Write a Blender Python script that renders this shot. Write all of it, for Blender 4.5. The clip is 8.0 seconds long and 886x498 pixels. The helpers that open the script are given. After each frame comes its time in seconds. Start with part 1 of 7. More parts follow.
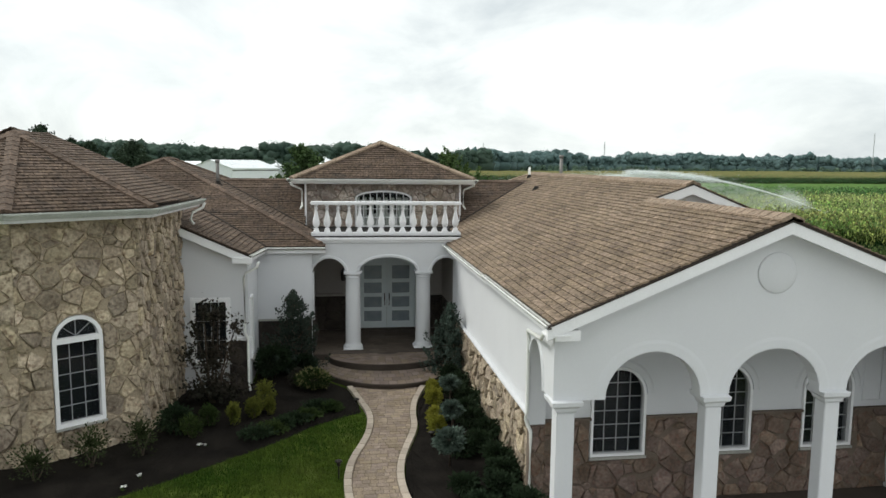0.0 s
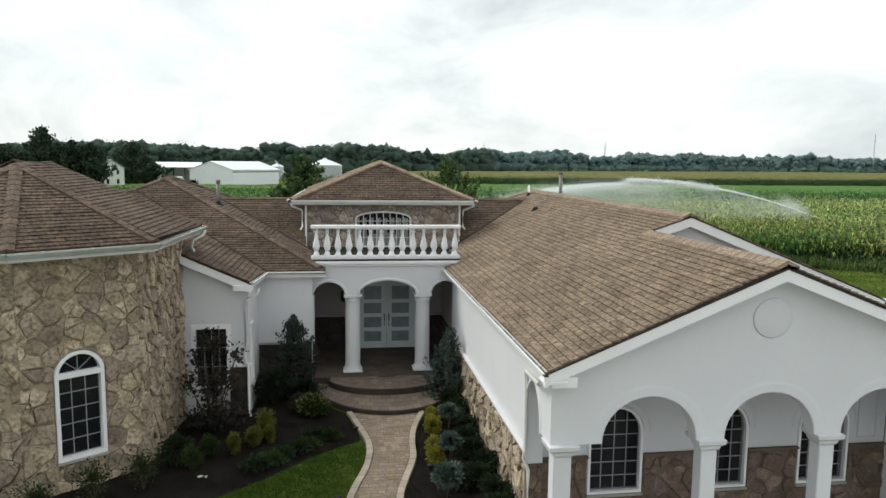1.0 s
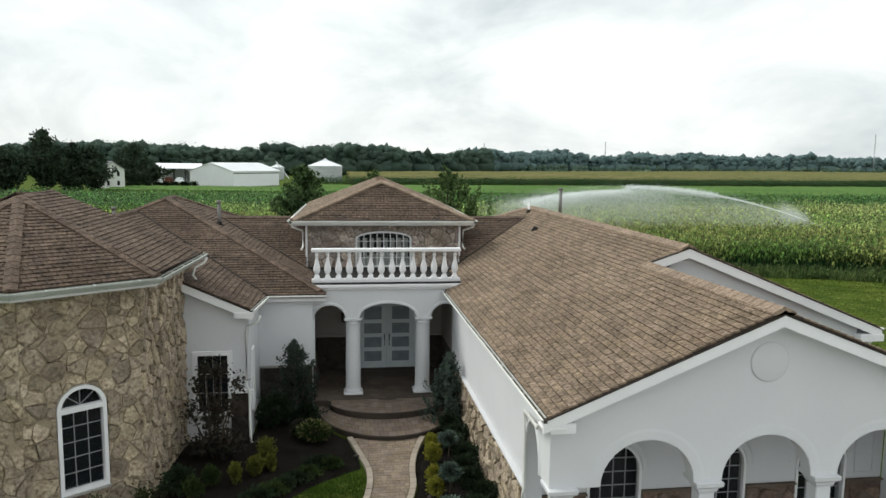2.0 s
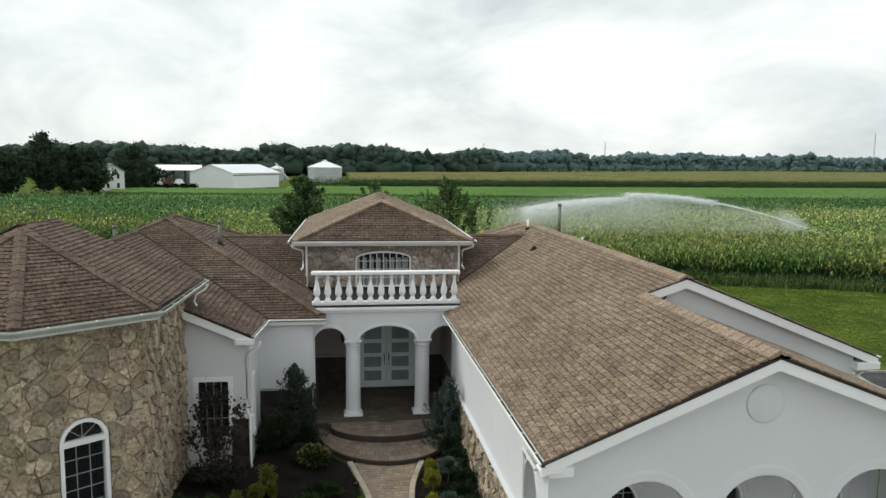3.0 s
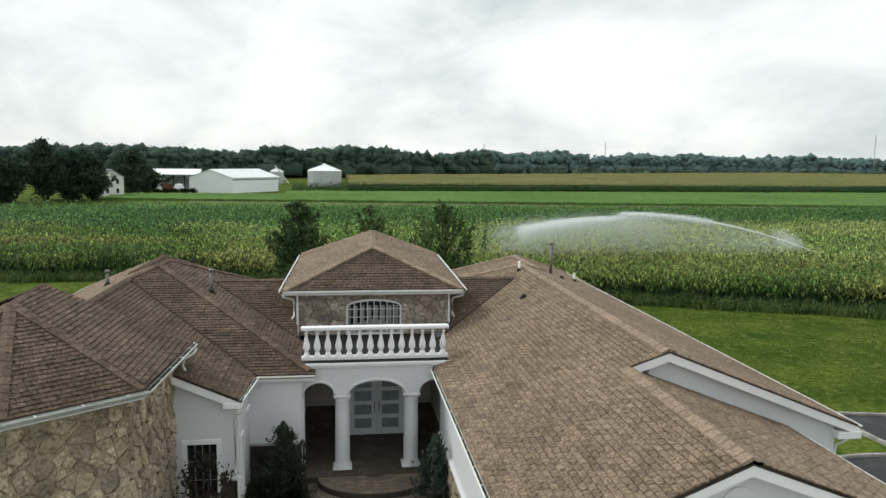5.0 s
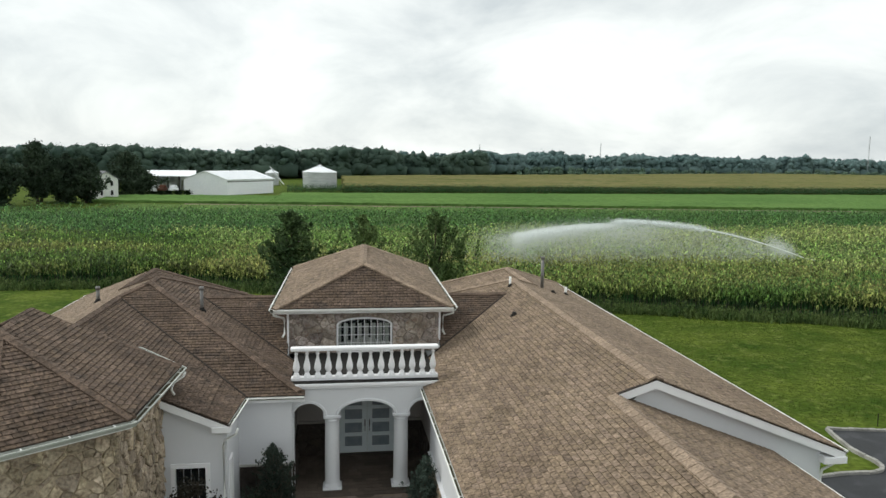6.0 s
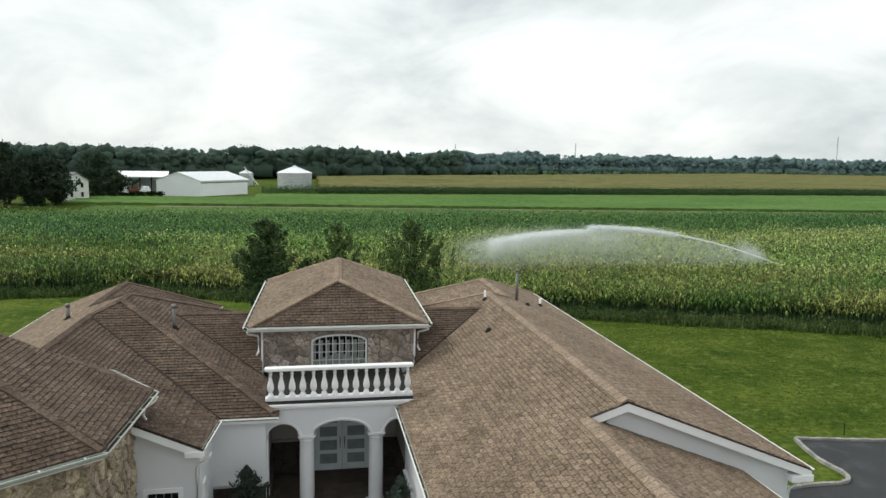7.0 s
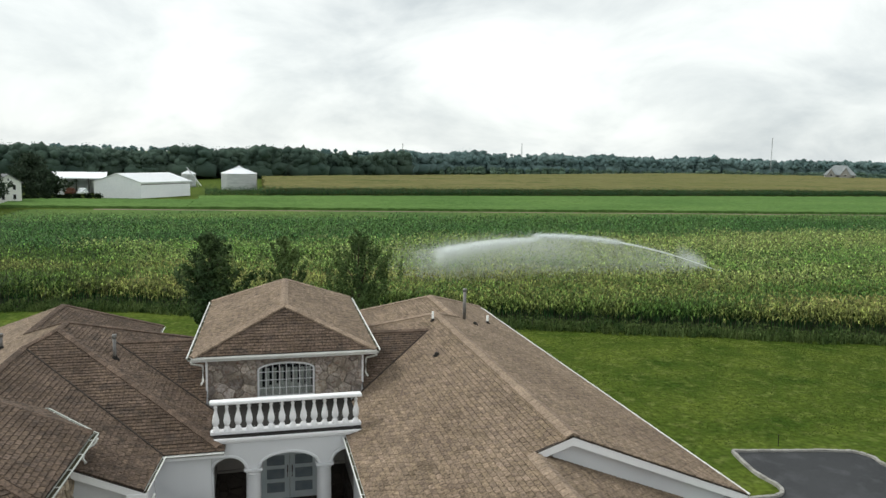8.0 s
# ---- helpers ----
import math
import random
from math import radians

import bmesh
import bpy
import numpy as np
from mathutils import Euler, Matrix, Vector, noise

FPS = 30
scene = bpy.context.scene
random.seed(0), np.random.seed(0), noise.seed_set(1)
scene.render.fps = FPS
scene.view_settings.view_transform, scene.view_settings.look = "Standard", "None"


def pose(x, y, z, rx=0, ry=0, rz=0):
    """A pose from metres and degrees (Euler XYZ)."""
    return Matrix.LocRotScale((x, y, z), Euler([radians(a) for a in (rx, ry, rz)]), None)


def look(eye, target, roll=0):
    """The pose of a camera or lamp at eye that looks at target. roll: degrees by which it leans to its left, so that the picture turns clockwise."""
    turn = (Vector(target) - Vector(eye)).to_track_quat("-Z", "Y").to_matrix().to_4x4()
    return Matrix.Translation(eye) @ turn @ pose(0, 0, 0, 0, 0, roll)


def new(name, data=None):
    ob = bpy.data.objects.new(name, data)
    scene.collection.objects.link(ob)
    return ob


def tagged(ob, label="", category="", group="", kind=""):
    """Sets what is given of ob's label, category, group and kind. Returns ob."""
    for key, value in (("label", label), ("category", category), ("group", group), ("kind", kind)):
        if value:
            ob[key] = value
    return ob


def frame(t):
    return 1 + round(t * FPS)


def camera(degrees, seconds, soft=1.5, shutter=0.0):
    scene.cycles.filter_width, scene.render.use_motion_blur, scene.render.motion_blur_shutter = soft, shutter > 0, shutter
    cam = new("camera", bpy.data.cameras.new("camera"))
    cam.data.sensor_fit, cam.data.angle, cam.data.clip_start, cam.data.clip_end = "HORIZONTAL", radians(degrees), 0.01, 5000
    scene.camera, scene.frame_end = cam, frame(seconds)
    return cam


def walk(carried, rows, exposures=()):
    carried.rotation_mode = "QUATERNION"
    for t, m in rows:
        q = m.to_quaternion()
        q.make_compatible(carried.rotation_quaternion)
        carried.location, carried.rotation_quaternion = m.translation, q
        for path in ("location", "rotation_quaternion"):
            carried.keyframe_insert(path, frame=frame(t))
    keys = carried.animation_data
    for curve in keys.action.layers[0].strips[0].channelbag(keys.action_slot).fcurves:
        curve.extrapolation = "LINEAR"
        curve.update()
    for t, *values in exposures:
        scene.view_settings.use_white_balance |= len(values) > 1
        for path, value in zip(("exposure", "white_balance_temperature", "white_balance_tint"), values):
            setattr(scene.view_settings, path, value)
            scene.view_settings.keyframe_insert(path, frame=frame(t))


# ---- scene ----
cam = camera(62.8, 8.0)
PATH = [
    (0, (-0.432, 0.334, 6.164), (-0.149, 2.3, 5.927), 0.6),
    (0.5, (-0.419, 0.321, 6.504), (-0.136, 2.287, 6.266), 0.6),
    (1, (-0.415, 0.302, 6.936), (-0.133, 2.268, 6.696), 0.7),
    (1.5, (-0.416, 0.305, 7.332), (-0.135, 2.27, 7.09), 0.7),
    (3, (-0.422, 0.266, 8.466), (-0.14, 2.231, 8.219), 0.7),
    (3.5, (-0.404, 0.261, 8.87), (-0.122, 2.225, 8.623), 0.7),
    (4, (-0.324, 0.266, 9.373), (-0.043, 2.23, 9.124), 0.8),
    (4.5, (-0.2, 0.269, 9.848), (0.08, 2.233, 9.597), 0.8),
    (6, (0.115, 0.287, 10.949), (0.407, 2.25, 10.696), 0.9),
    (6.5, (0.135, 0.291, 11.196), (0.457, 2.248, 10.943), 1.0),
    (7, (0.154, 0.3, 11.594), (0.511, 2.251, 11.339), 1.0),
    (7.5, (0.179, 0.325, 12.062), (0.624, 2.258, 11.806), 1.1),
    (8, (0.161, 0.349, 12.595), (0.658, 2.269, 12.337), 1.2),
]
walk(cam, [(t, look(eye, target, roll)) for t, eye, target, roll in PATH], [(0, 0.08, 6400, 5.0), (1.5, 0.05, 6400, 5.0), (3.5, -0.06, 6400, 5.0), (8, -0.05, 6400, 5.0)])

# ---- world and light: a bright overcast sky ----
SUN_EL, SUN_AZ = 42.0, -62.0
world = bpy.data.worlds.new("overcast_sky")
scene.world = world
world.use_nodes = True
wn, wl = world.node_tree.nodes, world.node_tree.links
wn.clear()


def wnode(kind, **kw):
    n = wn.new(kind)
    for k, v in kw.items():
        if k in n.inputs:
            n.inputs[k].default_value = v
    return n


sky = wnode("ShaderNodeTexSky")
sky.sky_type, sky.sun_disc = "NISHITA", False
sky.sun_elevation, sky.sun_rotation = radians(SUN_EL), radians(SUN_AZ)
sky_bg = wnode("ShaderNodeBackground", Strength=0.09)
wl.new(sky.outputs[0], sky_bg.inputs[0])
# cloud deck: noise on a flat layer overhead
geo = wnode("ShaderNodeTexCoord")
sep = wnode("ShaderNodeSeparateXYZ")
wl.new(geo.outputs["Generated"], sep.inputs[0])
den = wnode("ShaderNodeMath")
den.operation = "MAXIMUM"
den.inputs[1].default_value = 0.0
wl.new(sep.outputs[2], den.inputs[0])
den2 = wnode("ShaderNodeMath")
den2.operation = "ADD"
den2.inputs[1].default_value = 0.42
wl.new(den.outputs[0], den2.inputs[0])
flat = wnode("ShaderNodeVectorMath")
flat.operation = "DIVIDE"
comb = wnode("ShaderNodeCombineXYZ")
wl.new(geo.outputs["Generated"], flat.inputs[0])
for i in range(3):
    wl.new(den2.outputs[0], comb.inputs[i])
wl.new(comb.outputs[0], flat.inputs[1])
squash = wnode("ShaderNodeVectorMath")
squash.operation = "MULTIPLY"
squash.inputs[1].default_value = (1.0, 1.0, 0.0)
wl.new(flat.outputs[0], squash.inputs[0])
shift = wnode("ShaderNodeVectorMath")
shift.operation = "ADD"
shift.inputs[1].default_value = (3.1, 1.7, 0.0)
wl.new(squash.outputs[0], shift.inputs[0])
clouds = wnode("ShaderNodeTexNoise", Scale=1.9, Detail=7.0, Roughness=0.58, Distortion=0.4)
wl.new(shift.outputs[0], clouds.inputs["Vector"])
ramp = wnode("ShaderNodeValToRGB")
ramp.color_ramp.elements[0].position, ramp.color_ramp.elements[1].position = 0.27, 0.585
ramp.color_ramp.elements[0].color = (0.60, 0.63, 0.655, 1)
ramp.color_ramp.elements[1].color = (1.0, 1.0, 0.985, 1)
wl.new(clouds.outputs["Fac"], ramp.inputs[0])
cloud_bg = wnode("ShaderNodeBackground", Strength=1.16)
wl.new(ramp.outputs[0], cloud_bg.inputs[0])
mix = wnode("ShaderNodeMixShader", Fac=0.9)
wl.new(sky_bg.outputs[0], mix.inputs[1])
wl.new(cloud_bg.outputs[0], mix.inputs[2])
out = wnode("ShaderNodeOutputWorld")
wl.new(mix.outputs[0], out.inputs[0])

sun_data = bpy.data.lights.new("sun", "SUN")
sun_data.energy, sun_data.angle, sun_data.color = 2.1, radians(24), (1.0, 0.96, 0.9)
sun = new("sun", sun_data)
a, e = radians(SUN_AZ), radians(SUN_EL)
sun.matrix_world = look((60 * math.sin(a) * math.cos(e), 60 * math.cos(a) * math.cos(e), 60 * math.sin(e)), (0, 0, 0))


# ---- materials ----
def surface(name, c1, c2, rough=0.7, scale=2.0, fine=40.0, bump=0.2, per_piece=0.0, island=False, metal=0.0, fine_mix=0.25, stretch=(1, 1, 1), c3=None, spec=0.35, bump_dist=0.01, hue_shift=0.0):
    """Two-scale procedural surface in world metres; pieces vary by their random value."""
    m = bpy.data.materials.new(name)
    m.use_nodes = True
    nt = m.node_tree
    n, l = nt.nodes, nt.links
    b = n["Principled BSDF"]
    b.inputs["Roughness"].default_value, b.inputs["Metallic"].default_value = rough, metal
    b.inputs["Specular IOR Level"].default_value = spec
    g = n.new("ShaderNodeNewGeometry")
    mp = n.new("ShaderNodeVectorMath")
    mp.operation = "MULTIPLY"
    mp.inputs[1].default_value = stretch
    l.new(g.outputs["Position"], mp.inputs[0])
    big = n.new("ShaderNodeTexNoise")
    big.inputs["Scale"].default_value, big.inputs["Detail"].default_value = scale, 4
    l.new(mp.outputs[0], big.inputs["Vector"])
    r = n.new("ShaderNodeMapRange")
    r.inputs["From Min"].default_value, r.inputs["From Max"].default_value = 0.33, 0.67
    l.new(big.outputs["Fac"], r.inputs["Value"])
    mx = n.new("ShaderNodeMixRGB")
    mx.inputs[1].default_value, mx.inputs[2].default_value = (*c1, 1), (*c2, 1)
    l.new(r.outputs[0], mx.inputs[0])
    col = mx.outputs[0]
    fn = n.new("ShaderNodeTexNoise")
    fn.inputs["Scale"].default_value, fn.inputs["Detail"].default_value = fine, 6
    l.new(mp.outputs[0], fn.inputs["Vector"])
    if c3:
        sp = n.new("ShaderNodeMapRange")
        sp.inputs["From Min"].default_value, sp.inputs["From Max"].default_value = 0.52, 0.68
        mid = n.new("ShaderNodeTexNoise")
        mid.inputs["Scale"].default_value, mid.inputs["Detail"].default_value = scale * 4.3, 5
        l.new(mp.outputs[0], mid.inputs["Vector"])
        l.new(mid.outputs["Fac"], sp.inputs["Value"])
        m3 = n.new("ShaderNodeMixRGB")
        m3.inputs[2].default_value = (*c3, 1)
        l.new(sp.outputs[0], m3.inputs[0])
        l.new(col, m3.inputs[1])
        col = m3.outputs[0]
    fr = n.new("ShaderNodeMapRange")
    fr.inputs["From Min"].default_value, fr.inputs["From Max"].default_value = 0.3, 0.7
    fr.inputs["To Min"].default_value, fr.inputs["To Max"].default_value = 1 - fine_mix, 1 + fine_mix
    l.new(fn.outputs["Fac"], fr.inputs["Value"])
    factor = fr.outputs[0]
    if per_piece:
        if island:
            src = g.outputs["Random Per Island"]
        else:
            oi = n.new("ShaderNodeObjectInfo")
            src = oi.outputs["Random"]
        pr = n.new("ShaderNodeMapRange")
        pr.inputs["To Min"].default_value, pr.inputs["To Max"].default_value = 1 - per_piece, 1 + per_piece
        l.new(src, pr.inputs["Value"])
        mul = n.new("ShaderNodeMath")
        mul.operation = "MULTIPLY"
        l.new(factor, mul.inputs[0])
        l.new(pr.outputs[0], mul.inputs[1])
        factor = mul.outputs[0]
        if hue_shift:
            # pieces differ in hue as well: a second value from the first
            k = n.new("ShaderNodeMath")
            k.operation = "MULTIPLY"
            k.inputs[1].default_value = 7.31
            l.new(src, k.inputs[0])
            fk = n.new("ShaderNodeMath")
            fk.operation = "FRACT"
            l.new(k.outputs[0], fk.inputs[0])
            hs = n.new("ShaderNodeHueSaturation")
            hr = n.new("ShaderNodeMapRange")
            hr.inputs["To Min"].default_value, hr.inputs["To Max"].default_value = 0.5 - hue_shift * 0.12, 0.5 + hue_shift * 0.06
            sr = n.new("ShaderNodeMapRange")
            sr.inputs["To Min"].default_value, sr.inputs["To Max"].default_value = 1 - hue_shift, 1 + hue_shift
            l.new(fk.outputs[0], hr.inputs["Value"])
            l.new(fk.outputs[0], sr.inputs["Value"])
            l.new(hr.outputs[0], hs.inputs["Hue"])
            l.new(sr.outputs[0], hs.inputs["Saturation"])
            l.new(col, hs.inputs["Color"])
            col = hs.outputs[0]
    sc = n.new("ShaderNodeVectorMath")
    sc.operation = "SCALE"
    l.new(col, sc.inputs[0])
    l.new(factor, sc.inputs["Scale"])
    l.new(sc.outputs[0], b.inputs["Base Color"])
    if bump:
        bp = n.new("ShaderNodeBump")
        bp.inputs["Strength"].default_value, bp.inputs["Distance"].default_value = bump, bump_dist
        l.new(fn.outputs["Fac"], bp.inputs["Height"])
        l.new(bp.outputs[0], b.inputs["Normal"])
    return m


def leafy(name, c1, c2, trans=0.25, spread=0.35, scale=0.6, rough=0.75, spec=0.12):
    """Foliage: each leaf or clump varies, with some light coming through."""
    m = surface(name, c1, c2, rough, scale, 9.0, 0.0, spread, True, fine_mix=0.2, spec=spec)
    n, l = m.node_tree.nodes, m.node_tree.links
    b = n["Principled BSDF"]
    t = n.new("ShaderNodeBsdfTranslucent")
    l.new(b.inputs["Base Color"].links[0].from_socket, t.inputs["Color"])
    mixs = n.new("ShaderNodeMixShader")
    mixs.inputs[0].default_value = trans
    o = n["Material Output"]
    l.new(b.outputs[0], mixs.inputs[1])
    l.new(t.outputs[0], mixs.inputs[2])
    l.new(mixs.outputs[0], o.inputs["Surface"])
    return m


STUCCO = surface("white_stucco", (0.635, 0.643, 0.668), (0.68, 0.688, 0.71), 0.85, 0.5, 90, 0.25, fine_mix=0.03, bump_dist=0.004)
TRIM = surface("white_trim_paint", (0.80, 0.80, 0.82), (0.85, 0.85, 0.865), 0.5, 1.5, 30, 0.05, fine_mix=0.03)
GUTTER = surface("white_aluminium", (0.78, 0.79, 0.77), (0.70, 0.70, 0.67), 0.4, 2.5, 30, 0.03, fine_mix=0.05, spec=0.5)
# Bay gutter: darker and greener grey than the other gutters.
GUTTER_GREY = surface("grey_green_aluminium", (0.36, 0.38, 0.35), (0.46, 0.475, 0.445), 0.5, 2.5, 30, 0.05, fine_mix=0.1, spec=0.4)
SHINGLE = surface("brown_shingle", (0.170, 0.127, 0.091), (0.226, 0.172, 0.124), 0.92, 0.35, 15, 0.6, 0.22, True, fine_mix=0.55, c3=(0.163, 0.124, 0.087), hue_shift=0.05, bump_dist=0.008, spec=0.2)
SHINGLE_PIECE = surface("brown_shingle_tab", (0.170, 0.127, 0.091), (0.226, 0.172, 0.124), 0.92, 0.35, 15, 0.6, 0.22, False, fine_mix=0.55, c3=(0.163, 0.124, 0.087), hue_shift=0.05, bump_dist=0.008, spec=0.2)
# Mottled stains, plus the shade of these slopes put into a darker brown.
SHINGLE_SHADED = surface("stained_shade_shingle", (0.085, 0.061, 0.045), (0.134, 0.098, 0.074), 0.95, 0.6, 14, 0.6, 0.2, True, fine_mix=0.6, c3=(0.073, 0.056, 0.045), hue_shift=0.05, bump_dist=0.008, spec=0.2)
UNDERLAY = surface("dark_roof_felt", (0.03, 0.023, 0.018), (0.045, 0.035, 0.029), 0.95, 3, 60, 0.1)
# Caps on those slopes carry the same shade in their colour.
CAP_SHADED = surface("shaded_cap_shingle", (0.082, 0.057, 0.042), (0.135, 0.095, 0.071), 0.92, 1.6, 18, 0.5, 0.22, False, fine_mix=0.5, bump_dist=0.004)
CAP = surface("ridge_cap_shingle", (0.225, 0.168, 0.123), (0.285, 0.218, 0.161), 0.92, 1.2, 18, 0.4, 0.14, False, fine_mix=0.4, bump_dist=0.004)
STONE = surface("tan_flagstone", (0.285, 0.231, 0.165), (0.43, 0.362, 0.268), 0.85, 2.6, 15, 1.0, 0.32, False, fine_mix=0.36, c3=(0.18, 0.132, 0.092), hue_shift=0.08, bump_dist=0.02)
STONE_RED = surface("brown_flagstone", (0.115, 0.082, 0.063), (0.22, 0.165, 0.13), 0.85, 2.8, 17, 0.9, 0.24, False, fine_mix=0.32, c3=(0.15, 0.088, 0.065), hue_shift=0.13, bump_dist=0.02)
MORTAR = surface("stone_mortar", (0.2, 0.165, 0.135), (0.265, 0.222, 0.183), 0.95, 3, 60, 0.4)
# Shade of the porch and planted walls is put into this stone.
STONE_SHADED = surface("shaded_porch_stone", (0.03, 0.024, 0.02), (0.052, 0.042, 0.035), 0.85, 2.2, 22, 0.6, 0.25, False, fine_mix=0.25, hue_shift=0.15, bump_dist=0.02)
# Step paver brown, darkened for the shade on the porch floor.
PAVER_PORCH = surface("shaded_porch_paver", (0.065, 0.05, 0.04), (0.1, 0.079, 0.063), 0.88, 1.0, 45, 0.4, 0.2, False, fine_mix=0.18)
STONE_TOWER = surface("grey_tan_flagstone", (0.225, 0.188, 0.158), (0.42, 0.37, 0.325), 0.85, 2.4, 15, 0.9, 0.36, False, fine_mix=0.28, c3=(0.20, 0.14, 0.11), hue_shift=0.15, bump_dist=0.02)
LITTER = surface("gutter_leaf_litter", (0.05, 0.047, 0.03), (0.09, 0.084, 0.058), 1.0, 3, 50, 0.8, fine_mix=0.5, spec=0.05)
MORTAR_TAN = surface("tan_mortar", (0.30, 0.243, 0.175), (0.385, 0.318, 0.232), 0.95, 3, 60, 0.4)
# Mortar between those stones, darkened for the same shade.
MORTAR_SHADED = surface("shaded_brown_mortar", (0.032, 0.026, 0.022), (0.05, 0.041, 0.034), 0.95, 3, 60, 0.4)
MORTAR_DARK = surface("dark_mortar", (0.12, 0.094, 0.074), (0.172, 0.136, 0.108), 0.95, 3, 60, 0.4)
# Porch stucco, with the shade under the arches put into its taupe.
PORCH_SHADED = surface("shaded_porch_stucco", (0.27, 0.25, 0.235), (0.31, 0.29, 0.272), 0.85, 0.5, 90, 0.25, fine_mix=0.03, bump_dist=0.004)
DOOR_PAINT = surface("pale_grey_door_paint", (0.62, 0.69, 0.72), (0.68, 0.74, 0.76), 0.45, 2, 30, 0.04, fine_mix=0.03)
DARK_METAL = surface("dark_bronze", (0.02, 0.018, 0.016), (0.035, 0.03, 0.027), 0.4, 4, 40, 0.05, metal=0.6)
PIPE_GREY = surface("grey_flue_metal", (0.16, 0.155, 0.15), (0.22, 0.215, 0.205), 0.5, 6, 40, 0.1, metal=0.5)
PIPE_WHITE = surface("white_vent_pipe", (0.75, 0.75, 0.72), (0.8, 0.8, 0.78), 0.5, 6, 40, 0.05)
RUBBER = surface("black_flashing", (0.014, 0.013, 0.012), (0.022, 0.02, 0.018), 0.95, 6, 40, 0.1)
CONCRETE = surface("worn_brown_paver_concrete", (0.045, 0.035, 0.028), (0.07, 0.055, 0.045), 0.85, 1.2, 40, 0.3, fine_mix=0.15)
PAVER = surface("tumbled_tan_paver", (0.225, 0.175, 0.13), (0.32, 0.255, 0.192), 0.88, 1.6, 30, 0.4, 0.17, False, fine_mix=0.25, hue_shift=0.12)
PAVER_STEP = surface("brown_step_paver", (0.14, 0.108, 0.084), (0.20, 0.158, 0.125), 0.88, 1.0, 45, 0.4, 0.2, False, fine_mix=0.18, hue_shift=0.2)
EDGING = surface("pale_kerb_paver", (0.38, 0.32, 0.26), (0.47, 0.40, 0.33), 0.88, 1.0, 45, 0.35, 0.12, False, fine_mix=0.14)
KERB = surface("granite_kerb", (0.25, 0.245, 0.225), (0.35, 0.34, 0.315), 0.8, 1.0, 60, 0.4, 0.14, False, fine_mix=0.2)
ASPHALT = surface("worn_asphalt", (0.027, 0.029, 0.032), (0.04, 0.042, 0.046), 0.85, 0.25, 120, 0.4, fine_mix=0.25, c3=(0.055, 0.057, 0.062), bump_dist=0.006)
MULCH = surface("dark_mulch", (0.011, 0.0095, 0.0085), (0.022, 0.019, 0.016), 1.0, 1.5, 60, 1.0, fine_mix=0.5, bump_dist=0.03, spec=0.05)
LAWN = surface("mown_lawn", (0.036, 0.068, 0.008), (0.09, 0.122, 0.019), 1.0, 0.3, 3.5, 1.0, fine_mix=0.4, c3=(0.105, 0.135, 0.03), bump_dist=0.06, spec=0.05)
SOIL = surface("dry_soil", (0.16, 0.125, 0.085), (0.22, 0.175, 0.12), 0.95, 0.1, 4, 0.4, fine_mix=0.2)
BLADE = leafy("grass_blades", (0.036, 0.078, 0.01), (0.105, 0.142, 0.026), 0.3, 0.35, 0.5)
BLADE_REAR = leafy("rear_grass_blades", (0.017, 0.041, 0.005), (0.08, 0.107, 0.016), 0.3, 0.35, 0.5)
SILL = surface("grey_stone_sill", (0.30, 0.30, 0.28), (0.38, 0.37, 0.34), 0.8, 3, 40, 0.3, fine_mix=0.12)
DARK_ROOM = surface("dark_interior", (0.012, 0.012, 0.012), (0.02, 0.019, 0.018), 0.9, 1, 10, 0)
CURTAIN = surface("pale_curtain", (0.66, 0.71, 0.66), (0.82, 0.85, 0.8), 0.9, 3, 40, 0.1, stretch=(6, 6, 0.3))


def glass_pane(name, tint=(0.02, 0.025, 0.03), clear=0.55):
    """A dark window pane: reflects by its gloss, lets part of the room be seen."""
    m = bpy.data.materials.new(name)
    m.use_nodes = True
    n, l = m.node_tree.nodes, m.node_tree.links
    b = n["Principled BSDF"]
    b.inputs["Base Color"].default_value = (*tint, 1)
    b.inputs["Roughness"].default_value = 0.06
    b.inputs["Specular IOR Level"].default_value = 0.5
    t = n.new("ShaderNodeBsdfTransparent")
    ms = n.new("ShaderNodeMixShader")
    ms.inputs[0].default_value = clear
    l.new(b.outputs[0], ms.inputs[1])
    l.new(t.outputs[0], ms.inputs[2])
    l.new(ms.outputs[0], n["Material Output"].inputs["Surface"])
    return m


GLASS = glass_pane("window_glass")
FROSTED = surface("frosted_door_glass", (0.20, 0.24, 0.27), (0.26, 0.30, 0.33), 0.25, 4, 60, 0.1, fine_mix=0.05, spec=0.5)


# ---- mesh helpers ----
def bare(name, label="", category="", group="", kind="", at=(0, 0, 0)):
    """A top-level thing: an Empty at its base that carries its parts."""
    ob = new(name)
    ob.empty_display_size = 0.3
    ob.location = at
    return tagged(ob, label, category, group, kind)


def link_mesh(name, me, material, parent=None, label="", smooth=False):
    if material and not me.materials:
        me.materials.append(material)
    if smooth:
        me.polygons.foreach_set("use_smooth", [True] * len(me.polygons))
    ob = new(name, me)
    if parent:
        ob.parent = parent
        ob.matrix_parent_inverse = Matrix.Translation(-parent_origin(parent))
    if label:
        ob["label"] = label
    return ob


def parent_origin(ob):
    """Parts are drawn in world metres, so only a top-level thing has an origin of its own."""
    return Vector((0, 0, 0)) if ob.parent else Vector(ob.location)


def part(name, bm, material, parent=None, label="", smooth=False):
    """Links a bmesh, drawn in world metres, as one mesh object under a thing or a part."""
    me = bpy.data.meshes.new(name)
    bm.normal_update()
    bm.to_mesh(me)
    bm.free()
    return link_mesh(name, me, material, parent, label, smooth)


